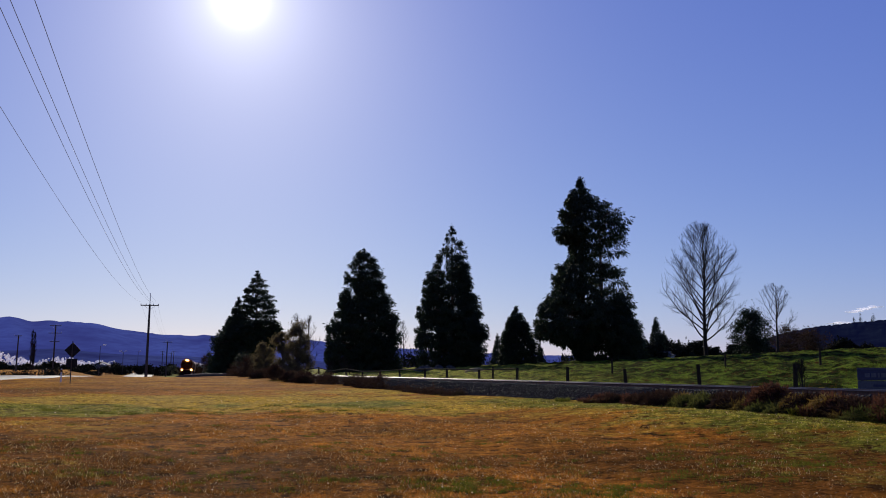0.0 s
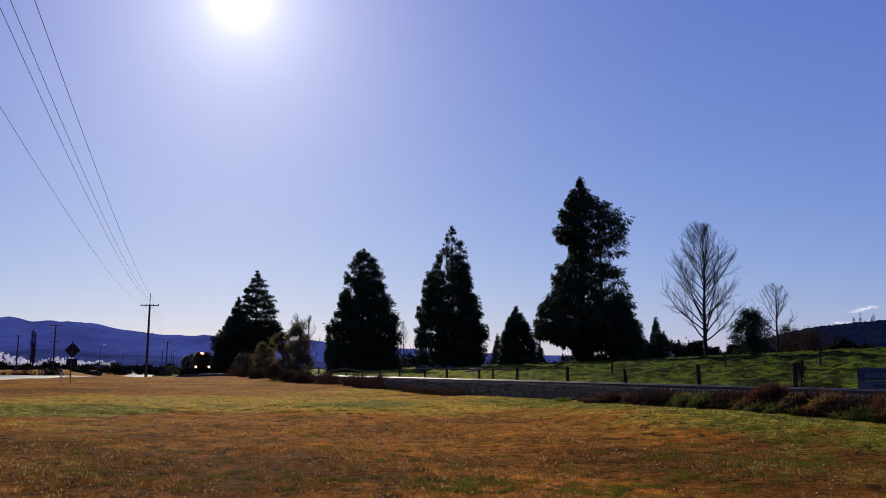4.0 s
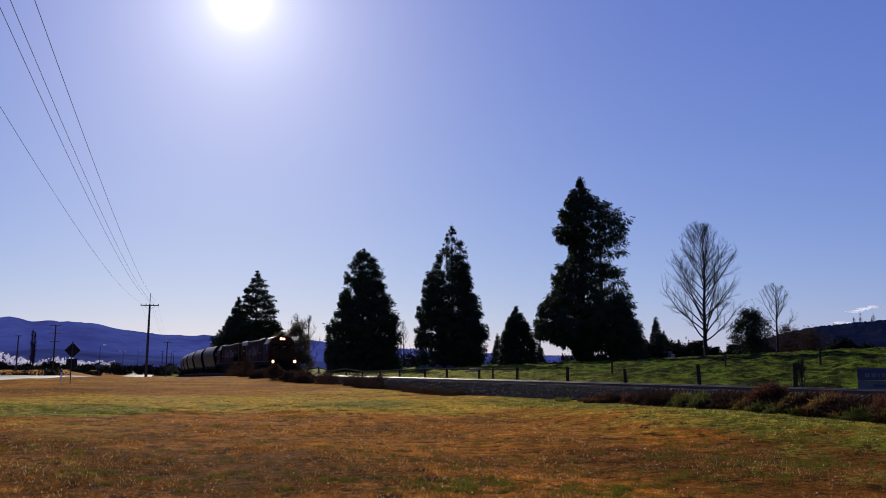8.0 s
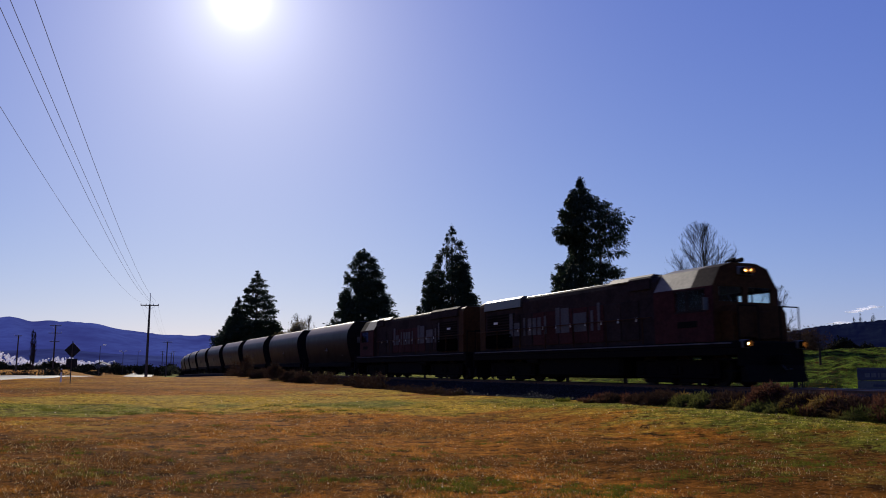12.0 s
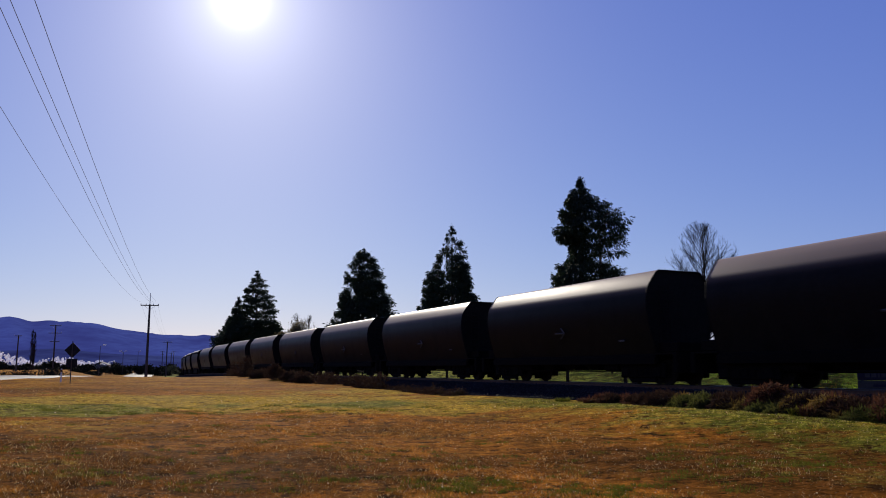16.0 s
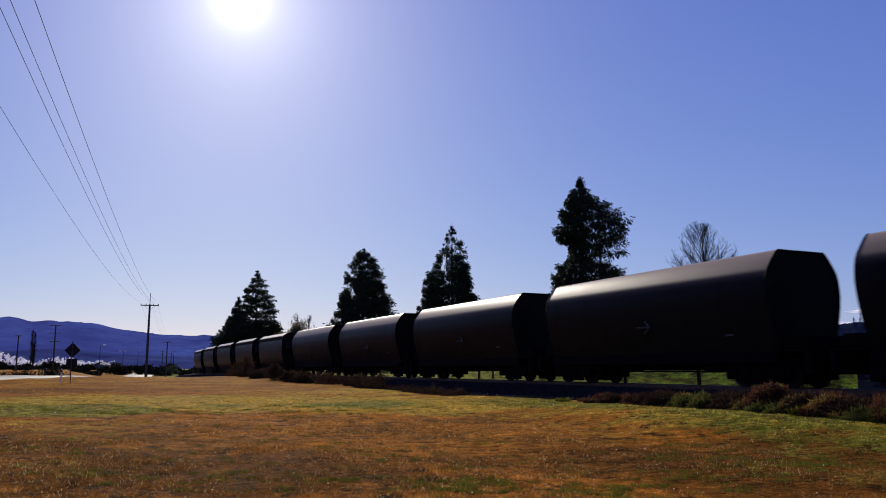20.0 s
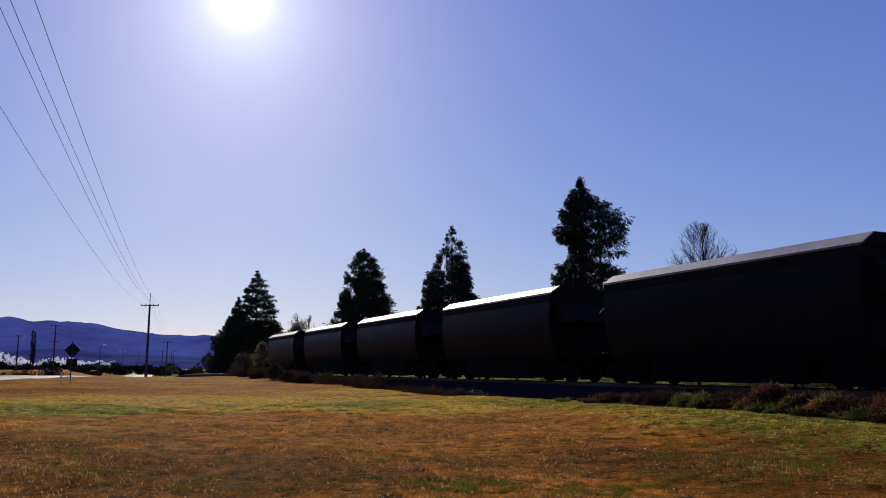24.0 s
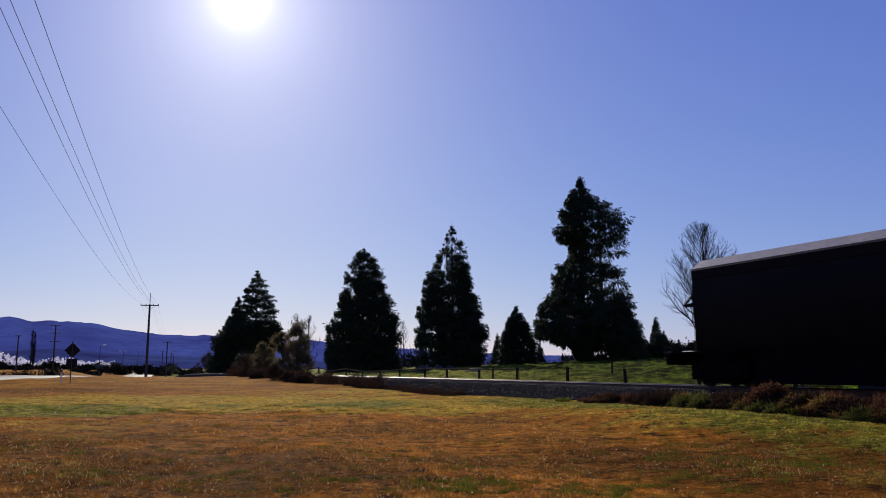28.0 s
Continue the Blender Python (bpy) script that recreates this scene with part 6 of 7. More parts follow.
def hopper_wagon(length, label):
    """Covered bulk wagon with a rounded grey body."""
    w = empty("hopper_wagon", label=label, category="wagon", group="wagons of the train")
    h = length / 2
    e = h - 1.45
    whole = [(x, z) for x, z in ROUND[::-1]] + [(-x, z) for x, z in ROUND]
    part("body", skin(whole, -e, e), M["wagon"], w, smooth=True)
    for sx in (-1, 1):
        part("body_hem", boxes((sx * 1.1 - 0.06, -e, 0.74, sx * 1.1 + 0.06, e, 1.04), bevel=0.02), M["under"], w)
    inner = [(x * 0.985, z - 0.01) for x, z in whole]
    for sy in (-1, 1):
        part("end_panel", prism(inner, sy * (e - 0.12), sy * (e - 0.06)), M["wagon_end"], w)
        rim = bmesh.new()
        for (xa, za), (xb, zb) in zip(whole, whole[1:]):
            tube(rim, (xa, sy * e, za), (xb, sy * e, zb), 0.018, sides=5)
        part("end_rim", rim, M["wagon_end"], w)
        lad = bmesh.new()
        for x in (-0.95, -0.55):
            tube(lad, (x, sy * (e + 0.06), 1.0), (x, sy * (e + 0.06), 3.5), 0.02, sides=5)
        for k in range(8):
            tube(lad, (-0.95, sy * (e + 0.06), 1.15 + 0.3 * k), (-0.55, sy * (e + 0.06), 1.15 + 0.3 * k), 0.015, sides=5)
        part("ladder", lad, M["wagon_end"], w)
        part("headstock", boxes((-1.25, sy * (h - 0.42) - 0.1, 0.40, 1.25, sy * (h - 0.42) + 0.1, 1.08), bevel=0.02), M["under"], w)
        part("end_platform", boxes((-1.2, min(sy * e, sy * (h - 0.35)) - 0.02, 1.03, 1.2, max(sy * e, sy * (h - 0.35)) + 0.02, 1.09)), M["under"], w)
        coupler(w, sy * (h - 0.45), sy)
        bogie(w, sy * (h - 2.45), 2, 0.43, 1.75, -0.2)
        part("brake_gear_box", boxes((-1.0, min(sy * (e - 0.04), sy * (h - 0.55)), 1.1, 1.0, max(sy * (e - 0.04), sy * (h - 0.55)), 1.46), bevel=0.03), M["under"], w)
    part("sill", boxes((-0.25, -h + 0.5, 0.72, 0.25, h - 0.5, 1.05), (-1.22, -e, 0.70, -1.1, e, 0.98), (1.1, -e, 0.70, 1.22, e, 0.98), bevel=0.015), M["under"], w)
    for y in (-1.6, 0.0, 1.6):
        bm = bmesh.new()
        top = [bm.verts.new(p) for p in ((-1.0, y - 0.75, 1.0), (1.0, y - 0.75, 1.0), (1.0, y + 0.75, 1.0), (-1.0, y + 0.75, 1.0))]
        low = [bm.verts.new(p) for p in ((-0.75, y - 0.3, 0.5), (0.75, y - 0.3, 0.5), (0.75, y + 0.3, 0.5), (-0.75, y + 0.3, 0.5))]
        for i in range(4):
            bm.faces.new((top[i], low[i], low[(i + 1) % 4], top[(i + 1) % 4]))
        bm.faces.new(low[::-1])
        part("discharge_chute", bm, M["under"], w)
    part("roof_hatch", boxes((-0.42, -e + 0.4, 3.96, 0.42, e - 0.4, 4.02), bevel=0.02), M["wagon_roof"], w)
    for sx in (-1, 1):
        mk = bmesh.new()
        x = sx * 1.49
        for a, b in (((0, 1.95), (0.55, 1.95)), ((0.55, 1.95), (0.34, 2.16)), ((0.55, 1.95), (0.34, 1.74))):
            tube(mk, (x, sx * a[0] * 1.2 - 0.05, a[1]), (x, sx * b[0] * 1.2 - 0.05, b[1]), 0.035, sides=4)
        part("painted_mark", mk, M["letter"], w, "pale arrow-shaped painted mark")
        part("data_panel", boxes((x - sx * 0.13 - 0.015, -4.4, 1.52, x - sx * 0.13 + 0.015, -4.1, 1.58)), M["letter"], w)
    for sx in (-1, 1):
        part("brake_cylinder", tubes(((sx * 0.85, 2.7, 0.62), (sx * 0.85, 3.6, 0.62), 0.16), sides=10), M["under"], w)
        part("air_reservoir", tubes(((sx * 0.9, -3.5, 0.6), (sx * 0.9, -2.7, 0.6), 0.14), sides=10), M["under"], w)
        part("brake_rod", tubes(((sx * 0.75, -3.6, 0.46), (sx * 0.75, 3.7, 0.46), 0.025), sides=5), M["under"], w)
    return w


def lidded_wagon(length, label):
    """Covered bulk wagon with tapering sides under a pale overhanging ridge roof and open ends."""
    w = empty("lidded_wagon", label=label, category="wagon", group="wagons of the train")
    h = length / 2
    e = h - 1.9
    side = [(0.95, 0.75), (1.10, 0.95), (1.24, 1.3), (1.34, 1.7), (1.40, 2.1), (1.43, 2.5), (1.43, 2.9), (1.40, 3.3), (1.33, 3.7)]
    whole = side + [(-x, z) for x, z in side[::-1]]
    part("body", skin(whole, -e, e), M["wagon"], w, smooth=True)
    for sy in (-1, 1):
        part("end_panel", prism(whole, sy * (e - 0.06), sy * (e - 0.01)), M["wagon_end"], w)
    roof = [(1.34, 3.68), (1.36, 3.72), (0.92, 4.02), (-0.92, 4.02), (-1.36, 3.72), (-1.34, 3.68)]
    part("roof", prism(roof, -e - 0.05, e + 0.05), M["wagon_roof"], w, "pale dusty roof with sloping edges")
    # dark caps cover the end faces of the pale roof
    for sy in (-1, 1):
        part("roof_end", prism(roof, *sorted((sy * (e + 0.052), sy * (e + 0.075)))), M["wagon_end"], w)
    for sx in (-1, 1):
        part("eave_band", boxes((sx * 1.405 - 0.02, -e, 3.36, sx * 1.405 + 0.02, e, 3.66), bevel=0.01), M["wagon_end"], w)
    for sy in (-1, 1):
        if sy < 0:
            # closed sloping housing on the leading end
            part("slope_hood", prism_x([(e, 3.34), (e + 0.22, 3.30), (e + 0.6, 2.98), (e + 1.0, 2.88), (e + 1.3, 2.46), (e, 2.40)], -1.15, 1.15, sy), M["wagon_end"], w)
        else:
            # open triangular bracket with a plate on the trailing end
            for x in (-0.95, 0.95):
                part("bracket", tubes(((x, e, 3.12), (x, e + 0.28, 3.08), 0.05), ((x, e + 0.28, 3.08), (x, e + 0.85, 2.66), 0.045), ((x, e, 2.84), (x, e + 0.6, 2.84), 0.035), sides=6), M["wagon_end"], w)
            part("bracket_plate", prism_x([(e, 2.74), (e + 0.88, 2.64), (e + 0.86, 2.57), (e, 2.60)], -1.0, 1.0, sy), M["wagon_end"], w)
        part("corner_post", tubes(((-1.05, sy * (e + 0.3), 1.05), (-1.05, sy * (e + 0.3), 2.3), 0.04), ((1.05, sy * (e + 0.3), 1.05), (1.05, sy * (e + 0.3), 2.3), 0.04), sides=5), M["wagon_end"], w)
        part("headstock", boxes((-1.25, sy * (h - 0.42) - 0.1, 0.68, 1.25, sy * (h - 0.42) + 0.1, 1.08), bevel=0.02), M["under"], w)
        part("end_platform", boxes((-1.2, min(sy * e, sy * (h - 0.35)) - 0.02, 1.03, 1.2, max(sy * e, sy * (h - 0.35)) + 0.02, 1.09)), M["under"], w)
        coupler(w, sy * (h - 0.45), sy)
        bogie(w, sy * (h - 2.45), 2, 0.43, 1.75, -0.22)
    part("sill", boxes((-0.25, -h + 0.5, 0.7, 0.25, h - 0.5, 1.05), (-1.12, -e + 2.2, 0.13, -0.9, e - 2.2, 0.95), (0.9, -e + 2.2, 0.13, 1.12, e - 2.2, 0.95), bevel=0.015), M["under"], w)
    for y in (-1.7, 0.0, 1.7):
        part("discharge_door", boxes((-0.85, y - 0.7, 0.25, 0.85, y + 0.7, 0.94), bevel=0.06), M["under"], w)
    return w


def prism_x(profile, x0, x1, sy):
    """A closed outline of (y, z) points drawn out along x."""
    bm = bmesh.new()
    a = [bm.verts.new((x0, sy * y, z)) for y, z in profile]
    b = [bm.verts.new((x1, sy * y, z)) for y, z in profile]
    k = len(profile)
    for i in range(k):
        bm.faces.new((a[i], a[(i + 1) % k], b[(i + 1) % k], b[i]))
    bm.faces.new(a[::-1])
    bm.faces.new(b)
    bmesh.ops.recalc_face_normals(bm, faces=bm.faces)
    return bm


def shroud(x, y0, y1, z, inner, outer):
    """A short open tube round a lamp, added to block its light towards the sides."""
    bm = bmesh.new()
    rings = []
    for y, r in ((y1, outer), (y0, outer), (y0, inner), (y1, inner)):
        rings.append([bm.verts.new((x + r * math.cos(a * math.pi / 7), y, z + r * math.sin(a * math.pi / 7))) for a in range(14)])
    for p, q in zip(rings, rings[1:]):
        for i in range(14):
            bm.faces.new((p[i], p[(i + 1) % 14], q[(i + 1) % 14], q[i]))
    return bm


def locomotive(length, label, lit):
    """Six-axle diesel with one cab, a long hood and a short nose. Its front looks along -y."""
    L = empty("diesel_locomotive", label=label, category="locomotive", group="locomotives")
    h = length / 2
    f = -h + 0.45        # front headstock
    r = h - 0.45         # rear headstock
    part("deck", boxes((-1.36, f, 1.18, 1.36, r, 1.38), (-1.36, f, 0.95, -1.28, r, 1.18), (1.28, f, 0.95, 1.36, r, 1.18), bevel=0.02), M["under"], L)
    # long hood with chamfered roof
    hood = [(1.18, 1.38), (1.2, 3.5), (1.15, 3.64), (1.0, 3.73), (0.0, 3.79), (-1.0, 3.73), (-1.15, 3.64), (-1.2, 3.5), (-1.18, 1.38)]
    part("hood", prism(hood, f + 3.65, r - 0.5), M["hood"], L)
    part("hood_roof", prism([(1.02, 3.725), (1.0, 3.745), (0.0, 3.80), (-1.0, 3.745), (-1.02, 3.725), (-0.96, 3.71), (0.96, 3.71)], f + 3.65, r - 0.5), M["hood_roof"], L)
    part("radiator_box", prism([(1.3, 3.3), (1.28, 3.68), (1.1, 3.80), (-1.1, 3.80), (-1.28, 3.68), (-1.3, 3.3)], r - 4.6, r - 1.1), M["hood_roof"] if lit else M["hood"], L)
    part("dynamic_brake_box", prism([(1.28, 3.3), (1.26, 3.68), (1.05, 3.82), (-1.05, 3.82), (-1.26, 3.68), (-1.28, 3.3)], f + 4.0, f + 5.2), M["hood"], L)
    for sx in (-1, 1):
        part("deck_edge", boxes((sx * 1.372 - 0.006, f + 0.2, 1.30, sx * 1.372 + 0.006, r - 0.2, 1.345)), M["letter"], L, "dull pale deck edge line")
        part("roof_fairing", prism([(sx * 1.262, 3.66), (sx * 1.05, 3.835), (sx * 0.98, 3.825), (sx * 1.2, 3.64)], f + 4.0, f + 6.4), M["loco_roof"], L, "pale grey roof fairing")
    for y in (f + 7.6, f + 9.4):
        part("exhaust_stack", boxes((-0.3, y - 0.35, 3.78, 0.3, y + 0.35, 3.9), bevel=0.03), M["under"], L)
    for k in range(3):
        y = r - 4.2 + 1.05 * k
        tb = bmesh.new()
        tube(tb, (0, y, 3.80), (0, y, 3.87), 0.42, 0.42, sides=16)
        part("radiator_fan", tb, M["under"], L)
    for sx in (-1, 1):
        for k in range(9):
            y = f + 4.7 + 1.05 * k
            if y + 0.9 > r - 1:
                break
            d = part("hood_door", boxes((sx * 1.205 - 0.015, y, 1.55, sx * 1.205 + 0.015, y + 0.96, 2.95), bevel=0.01), M["red"] if 2 <= k <= 6 else M["hood"], L)
            part("latch", boxes((sx * 1.23 - 0.015, y + 0.1, 2.2, sx * 1.23 + 0.015, y + 0.16, 2.34)), M["galv"], d)
        for k in range(7):
            part("grille_slat", boxes((sx * 1.22 - 0.02, r - 3.9, 2.2 + 0.13 * k, sx * 1.22 + 0.02, r - 1.3, 2.27 + 0.13 * k)), M["under"], L)
        # plain black patch for the dark oval mark low on the side
        part("lower_grille", boxes((sx * 1.215 - 0.012, r - 3.7, 1.5, sx * 1.215 + 0.012, r - 1.25, 2.12), bevel=0.1), M["matt_black"], L, "black rounded patch low on the hood side")
        part("marker_plate", boxes((sx * 1.262 - 0.006, r - 2.4, 2.62, sx * 1.262 + 0.006, r - 2.02, 2.72)), M["mark"], L, "small white marker plate")
        # pale plain shapes where the operator's lettering runs
        x = sx * 1.235
        bars = [(0.0, 0.3, 1.05), (0.42, 0.5, 0.6), (1.25, 0.16, 0.78), (1.65, 0.3, 0.74), (2.05, 0.3, 0.74), (2.45, 0.3, 0.74), (3.0, 0.16, 0.78), (3.9, 0.32, 1.05), (4.3, 0.6, 1.0), (5.2, 0.9, 0.74), (6.4, 0.16, 0.78), (6.85, 0.16, 1.05)]
        for off, wd, ht in bars:
            y0 = f + 7.0 + (7.0 - off - wd if sx < 0 else off)
            part("lettering_bar", boxes((x - 0.006, y0, 2.0, x + 0.006, y0 + wd, 2.0 + ht)), M["letter"], L, "dim pale lettering shape")
        rl = bmesh.new()
        tube(rl, (sx * 1.32, f + 3.9, 2.3), (sx * 1.32, r - 0.3, 2.3), 0.02, sides=5)
        for k in range(7):
            yy = f + 4.4 + (r - 0.3 - f - 4.4) * k / 6
            tube(rl, (sx * 1.32, yy, 1.38), (sx * 1.32, yy, 2.3), 0.02, sides=5)
        part("side_handrail", rl, M["yellow"], L)
    # cab
    c0, c1 = f + 0.9, f + 3.65
    cab_side = [(1.36, 1.38), (1.38, 3.10), (1.0, 3.74), (0.5, 3.90), (-0.5, 3.90), (-1.0, 3.74), (-1.38, 3.10), (-1.36, 1.38)]
    for y0, y1, name_, skin_ in ((c0, c0 + 0.95, "cab_roof_front", M["hood"]), (c0 + 0.95, c1, "cab_roof", M["loco_roof"])):
        ring = bmesh.new()
        fore, aft = ([ring.verts.new((xa, yy, za)) for xa, za in cab_side[1:-1]] for yy in (y0, y1))
        for i in range(len(fore) - 1):
            ring.faces.new((fore[i], aft[i], aft[i + 1], fore[i + 1]))
        part(name_, ring, skin_, L)
    # side walls round the side windows
    for sx in (-1, 1):
        part("cab_side", boxes((sx * 1.37 - 0.03, c0, 1.38, sx * 1.37 + 0.03, c1, 2.36), (sx * 1.37 - 0.03, c0, 3.05, sx * 1.37 + 0.03, c1, 3.12), (sx * 1.37 - 0.03, c0, 2.36, sx * 1.37 + 0.03, c0 + 0.3, 3.05), (sx * 1.37 - 0.03, c0 + 1.7, 2.36, sx * 1.37 + 0.03, c1, 3.05)), M["red"], L)
        win = part("cab_side_window", boxes((sx * 1.37 - 0.008, c0 + 0.3, 2.36, sx * 1.37 + 0.008, c0 + 1.7, 3.05)), M["dark_glass"], L)
        part("window_frame", boxes((sx * 1.4 - 0.01, c0 + 0.26, 2.32, sx * 1.4 + 0.01, c0 + 1.74, 2.37), (sx * 1.4 - 0.01, c0 + 0.26, 3.02, sx * 1.4 + 0.01, c0 + 1.74, 3.07), (sx * 1.4 - 0.01, c0 + 1.07, 2.37, sx * 1.4 + 0.01, c0 + 1.12, 3.02)), M["hood"], win)
        part("number_panel", boxes((sx * 1.405 - 0.005, c0 + 0.7, 1.85, sx * 1.405 + 0.005, c0 + 1.6, 2.05)), M["under"], L, "dark panel with unreadable markings")
        part("mirror", boxes((sx * 1.55 - 0.1, c0 + 0.1, 2.35, sx * 1.55 + 0.1, c0 + 0.14, 2.75), bevel=0.01), M["lens"], L)
        part("cab_door_step", boxes((sx * 1.2 - 0.15, f + 0.1, 0.45, sx * 1.2 + 0.15, f + 0.6, 0.5), (sx * 1.2 - 0.15, f + 0.1, 0.8, sx * 1.2 + 0.15, f + 0.6, 0.85), bevel=0.01), M["under"], L)
    # front and back walls of the cab, with windscreens in real openings
    wl_, wr_, wz0, wz1 = 0.12, 1.10, 2.64, 3.12
    for name_, y0, y1 in (("cab_front", c0, c0 + 0.06), ("cab_back", c1 - 0.06, c1)):
        bm = boxes((-1.34, y0, 1.38, 1.34, y1, wz0), (-wl_, y0, wz0, wl_, y1, wz1), (-1.34, y0, wz0, -wr_, y1, wz1), (wr_, y0, wz0, 1.34, y1, wz1))
        top = prism([(1.34, wz1), (0.99, 3.73), (0.5, 3.89), (-0.5, 3.89), (-0.99, 3.73), (-1.34, wz1)], y0, y1)
        tmp = bpy.data.meshes.new("tmp")
        top.to_mesh(tmp)
        top.free()
        bm.from_mesh(tmp)
        bpy.data.meshes.remove(tmp)
        part(name_, bm, M["yellow"] if name_ == "cab_front" else M["hood"], L)
        for sx in (-1, 1):
            part("windscreen" if name_ == "cab_front" else "cab_back_window", boxes((min(sx * wl_, sx * wr_), y0 + 0.02, wz0, max(sx * wl_, sx * wr_), y0 + 0.035, wz1)), M["dark_glass"], L)
            if name_ == "cab_front":
                part("wiper", tubes(((sx * 0.6, y0 - 0.03, wz0 - 0.03), (sx * 0.85, y0 - 0.03, wz1 - 0.1), 0.012), sides=4), M["rubber"], L)
    # nose
    nose = [(1.1, 1.38), (1.12, 2.3), (0.95, 2.5), (-0.95, 2.5), (-1.12, 2.3), (-1.1, 1.38)]
    nb = prism(nose, f + 0.25, c0)
    bmesh.ops.bevel(nb, geom=[e for e in nb.edges if all(v.co.y < f + 0.3 for v in e.verts)], offset=0.12, segments=2, affect="EDGES")
    part("nose", nb, M["yellow"], L)
    part("nose_door", boxes((-0.32, f + 0.22, 1.45, 0.32, f + 0.25, 2.3), bevel=0.01), M["yellow"], L)
    # lamps
    hl = part("headlight_housing", boxes((-0.34, c0 - 0.08, 3.50, 0.34, c0 - 0.003, 3.78), bevel=0.03), M["lens"], L)
    for x in (-0.125, 0.125):
        part("shroud", shroud(x, c0 - 0.25, c0 - 0.07, 3.64, 0.087, 0.104), M["matt_black"], hl)
        part("headlight", tubes(((x, c0 - 0.10, 3.64), (x, c0 - 0.075, 3.64), 0.082), sides=14), M["lamp"] if lit else M["insulator"], hl, "glowing warm headlight" if lit else "")
    for sx in (-1, 1):
        dl = part("ditch_light_housing", boxes((sx * 1.12 - 0.14, f - 0.13, 1.16, sx * 1.12 + 0.14, f + 0.02, 1.42), bevel=0.02), M["lens"], L)
        part("shroud", shroud(sx * 1.12, f - 0.31, f - 0.12, 1.29, 0.092, 0.108), M["matt_black"], dl)
        part("ditch_light", tubes(((sx * 1.12, f - 0.155, 1.29), (sx * 1.12, f - 0.12, 1.29), 0.088), sides=14), M["lamp"] if lit else M["insulator"], dl, "glowing warm ditch light" if lit else "")
    part("horn", tubes(((-0.2, c0 + 0.6, 4.0), (-0.2, c0 + 0.15, 4.02), 0.03, 0.07), ((0.05, c0 + 0.6, 4.0), (0.05, c0 + 0.1, 4.02), 0.03, 0.08), sides=8), M["under"], L)
    part("aerial", tubes(((0.4, c0 + 1.2, 3.88), (0.4, c0 + 1.2, 4.15), 0.012), sides=4), M["galv"], L)
    for y, s in ((f, -1), (r, 1)):
        part("headstock", boxes((-1.34, y - 0.06, 0.62, 1.34, y + 0.06, 1.36), bevel=0.02), M["under"], L)
        part("pilot_plow", prism_x([(y * s - 0.05, 0.16), (y * s + 0.28, 0.16), (y * s + 0.1, 0.66), (y * s - 0.05, 0.66)], -1.2, 1.2, s), M["under"], L)
        coupler(L, y, s)
        for sx in (-1, 1):
            rl = bmesh.new()
            tube(rl, (sx * 1.25, y, 1.38), (sx * 1.25, y, 2.45), 0.022, sides=5)
            tube(rl, (sx * 0.45, y, 1.38), (sx * 0.45, y, 2.45), 0.022, sides=5)
            tube(rl, (sx * 1.25, y, 2.45), (sx * 0.45, y, 2.45), 0.022, sides=5)
            part("end_handrail", rl, M["under"], L)
    part("fuel_tank", boxes((-1.2, -2.9, 0.2, 1.2, 2.9, 1.18), bevel=0.12), M["under"], L)
    for sx in (-1, 1):
        part("air_tank", tubes(((sx * 1.15, 2.7, 0.9), (sx * 1.15, 3.6, 0.9), 0.18), sides=10), M["under"], L)
    part("rear_end_panel", prism([(1.205, 1.4), (1.225, 3.5), (1.17, 3.65), (1.0, 3.75), (-1.0, 3.75), (-1.17, 3.65), (-1.225, 3.5), (-1.205, 1.4)], r - 1.05, r - 0.48), M["yellow"], L)
    bogie(L, f + 3.2, 3, 0.51, 1.7, -0.28)
    bogie(L, r - 3.2, 3, 0.51, 1.7, -0.28)
    return L


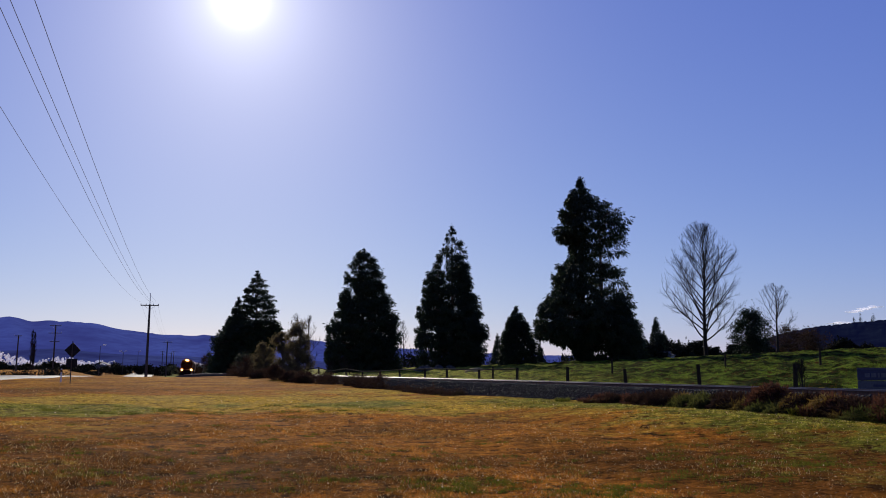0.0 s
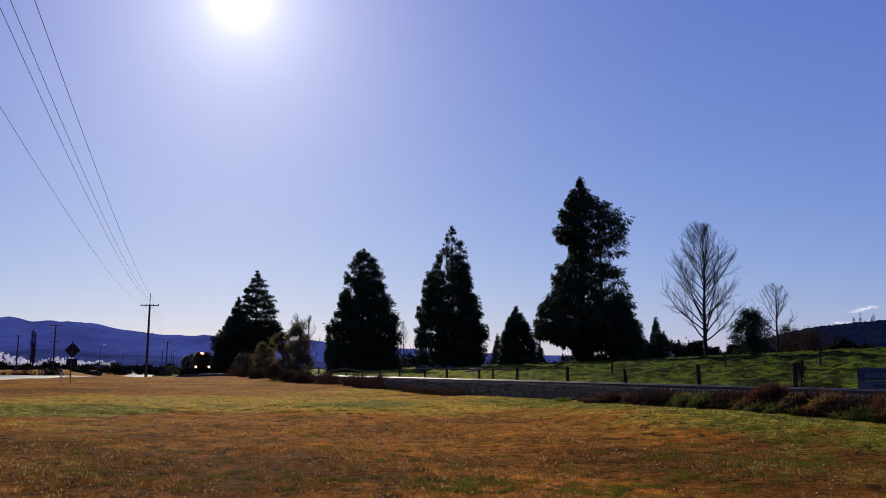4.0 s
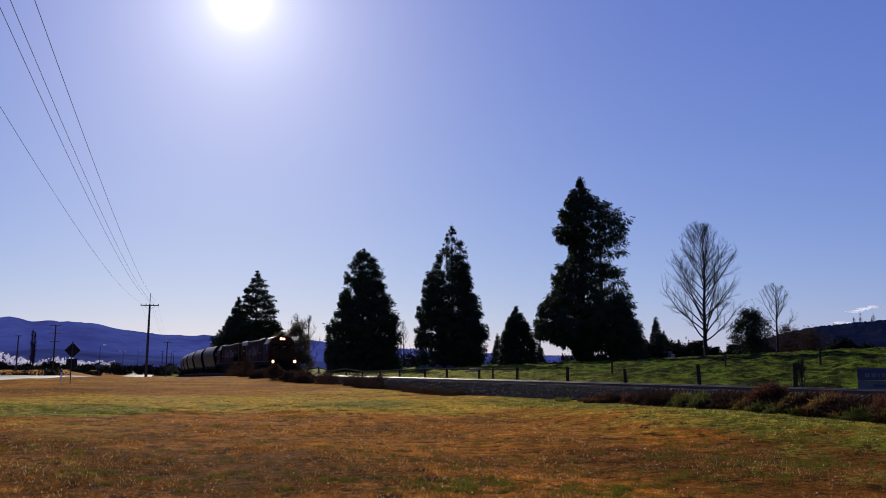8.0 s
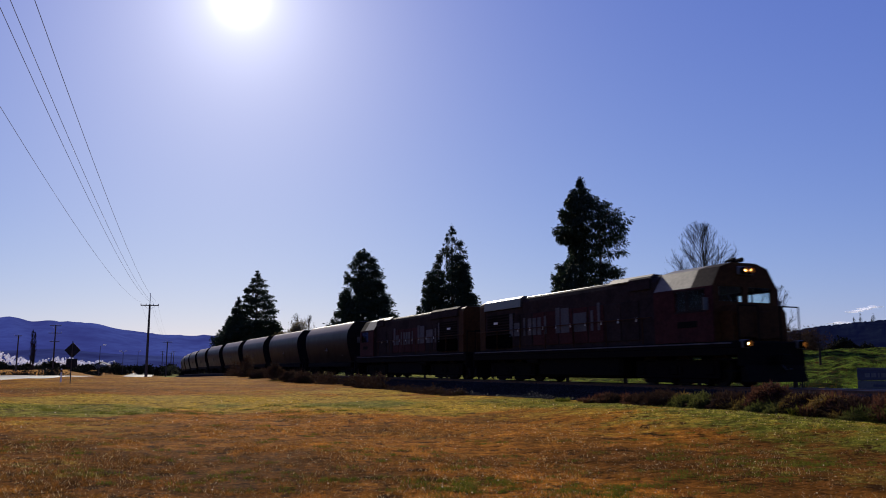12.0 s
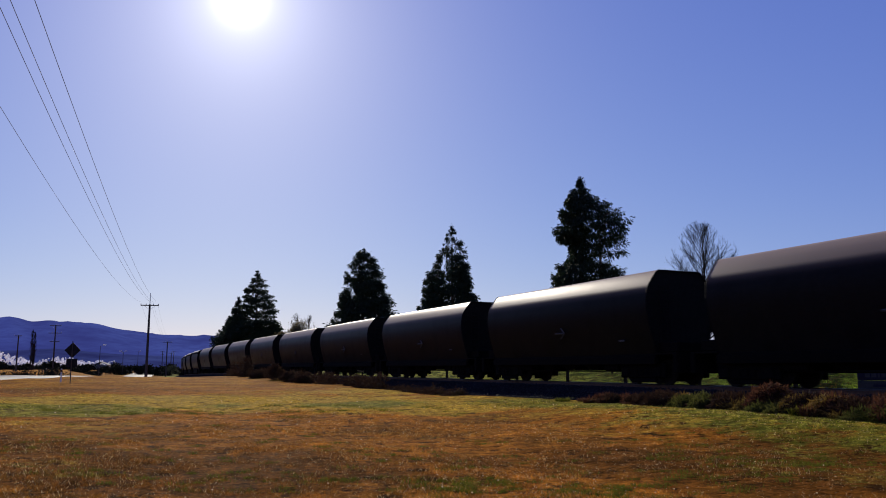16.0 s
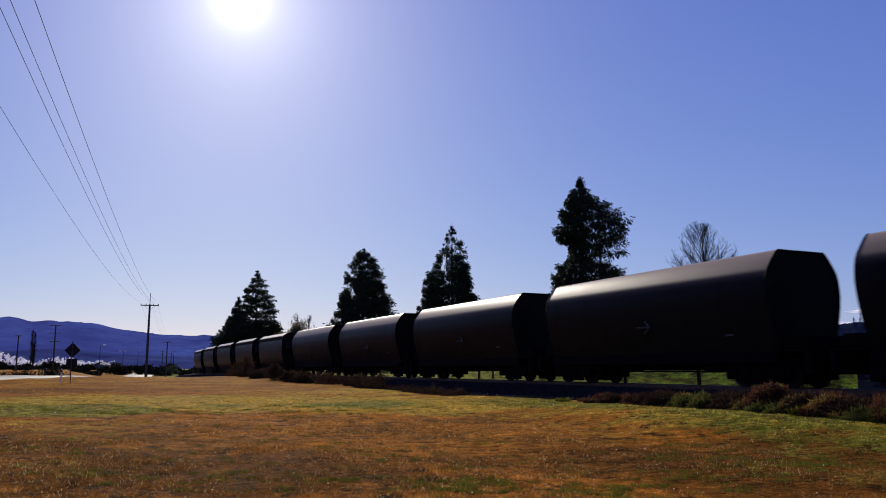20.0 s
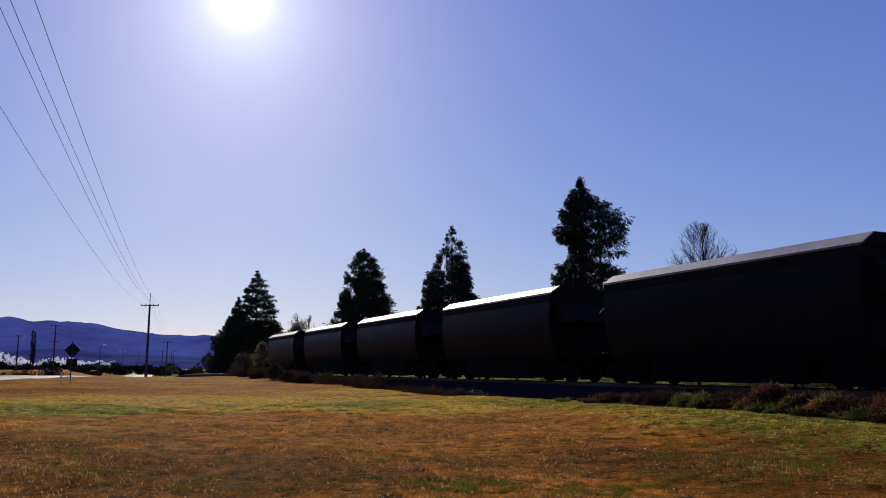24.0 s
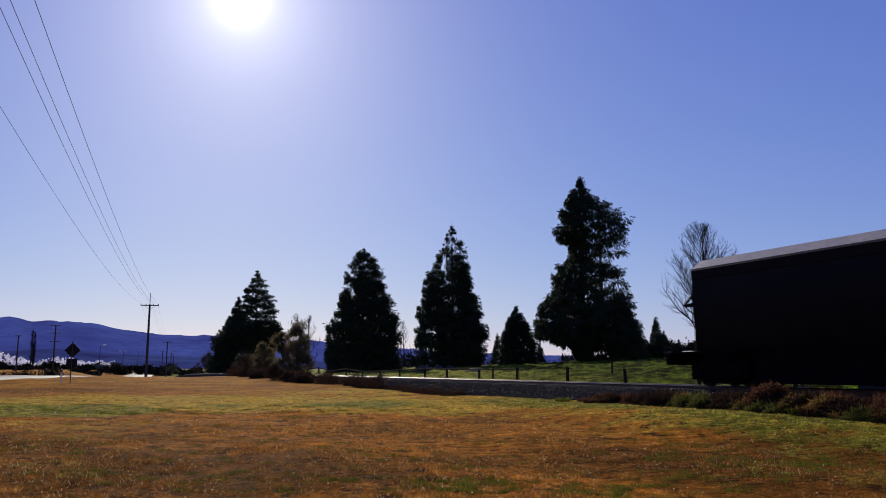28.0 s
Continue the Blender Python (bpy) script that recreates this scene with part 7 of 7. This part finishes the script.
LOCO, ROUND_L, LID_L = 18.4, 14.62, 14.62
TRAIN = []          # each vehicle with its middle's way behind the leading ditch lights, and whether it faces back
at = -0.30
lead = locomotive(LOCO, "grey, red and yellow diesel locomotive leading with lit lamps", True)
TRAIN.append((lead, at + LOCO / 2, False))
at += LOCO
second = locomotive(LOCO, "grey and red diesel locomotive coupled second, cab trailing", False)
TRAIN.append((second, at + LOCO / 2, True))
at += LOCO
at -= 0.15
hopper = hopper_wagon(ROUND_L, "grey rounded covered bulk wagon rolling on the track")
for k in range(10):
    TRAIN.append((hopper if k == 0 else copy_thing(hopper, Matrix()), at + ROUND_L / 2, False))
    at += ROUND_L
at += 1.05
lidded = lidded_wagon(LID_L, "dark ribbed covered wagon with a pale ridge roof")
for k in range(5):
    TRAIN.append((lidded if k == 0 else copy_thing(lidded, Matrix()), at + LID_L / 2, False))
    at += LID_L
# a pale tail lamp and a hanging hose at the end of the last wagon
tail = TRAIN[-1][0]
tail_y = LID_L / 2 - 1.9
part("tail_lamp", boxes((-1.12, tail_y + 0.02, 1.66, -0.96, tail_y + 0.14, 1.86), bevel=0.02), M["mark"], tail, "pale tail lamp box")
part("tail_bracket", tubes(((-1.04, tail_y + 0.08, 1.1), (-1.04, tail_y + 0.08, 1.66), 0.02), sides=6), M["galv"], tail)
part("tail_step", boxes((-1.2, tail_y + 0.3, 1.09, -0.8, tail_y + 0.8, 1.12), bevel=0.01), M["galv"], tail)


def motions():
    """The train runs along the track at an almost even speed, its wheels rolling on the rails."""
    def gone(t):
        return SPEED * t - float(np.interp(t, [12, 17, 21, 24, 28], [0, 1.05, 0.85, 1.7, 2.3]))

    rolling = {}
    for thing, behind, turned in TRAIN:
        for wheel in [o for o in thing.children_recursive if o.name.startswith("wheel")]:
            r = 0.51 if thing in (lead, second) else 0.43
            first = rolling.get((r, turned))
            if first is None:
                way = -1 if turned else 1
                walk(wheel, [(k / FPS, pose(0, 0, 0, math.degrees(way * gone(k / FPS) / r))) for k in range(28 * FPS + 1)])
                rolling[(r, turned)] = wheel
            else:
                wheel.rotation_mode = "QUATERNION"
                wheel.animation_data_create()
                wheel.animation_data.action = first.animation_data.action
                wheel.animation_data.action_slot = first.animation_data.action_slot
    for thing, behind, turned in TRAIN:
        rows = []
        for k in range(29):
            s = FRONT0 - gone(k) + behind
            p = spot(s, 0, RAIL_Z)
            rows.append((k, pose(p.x, p.y, p.z, 0, 0, heading(s) + (180 if turned else 0))))
        walk(thing, rows)


motions()
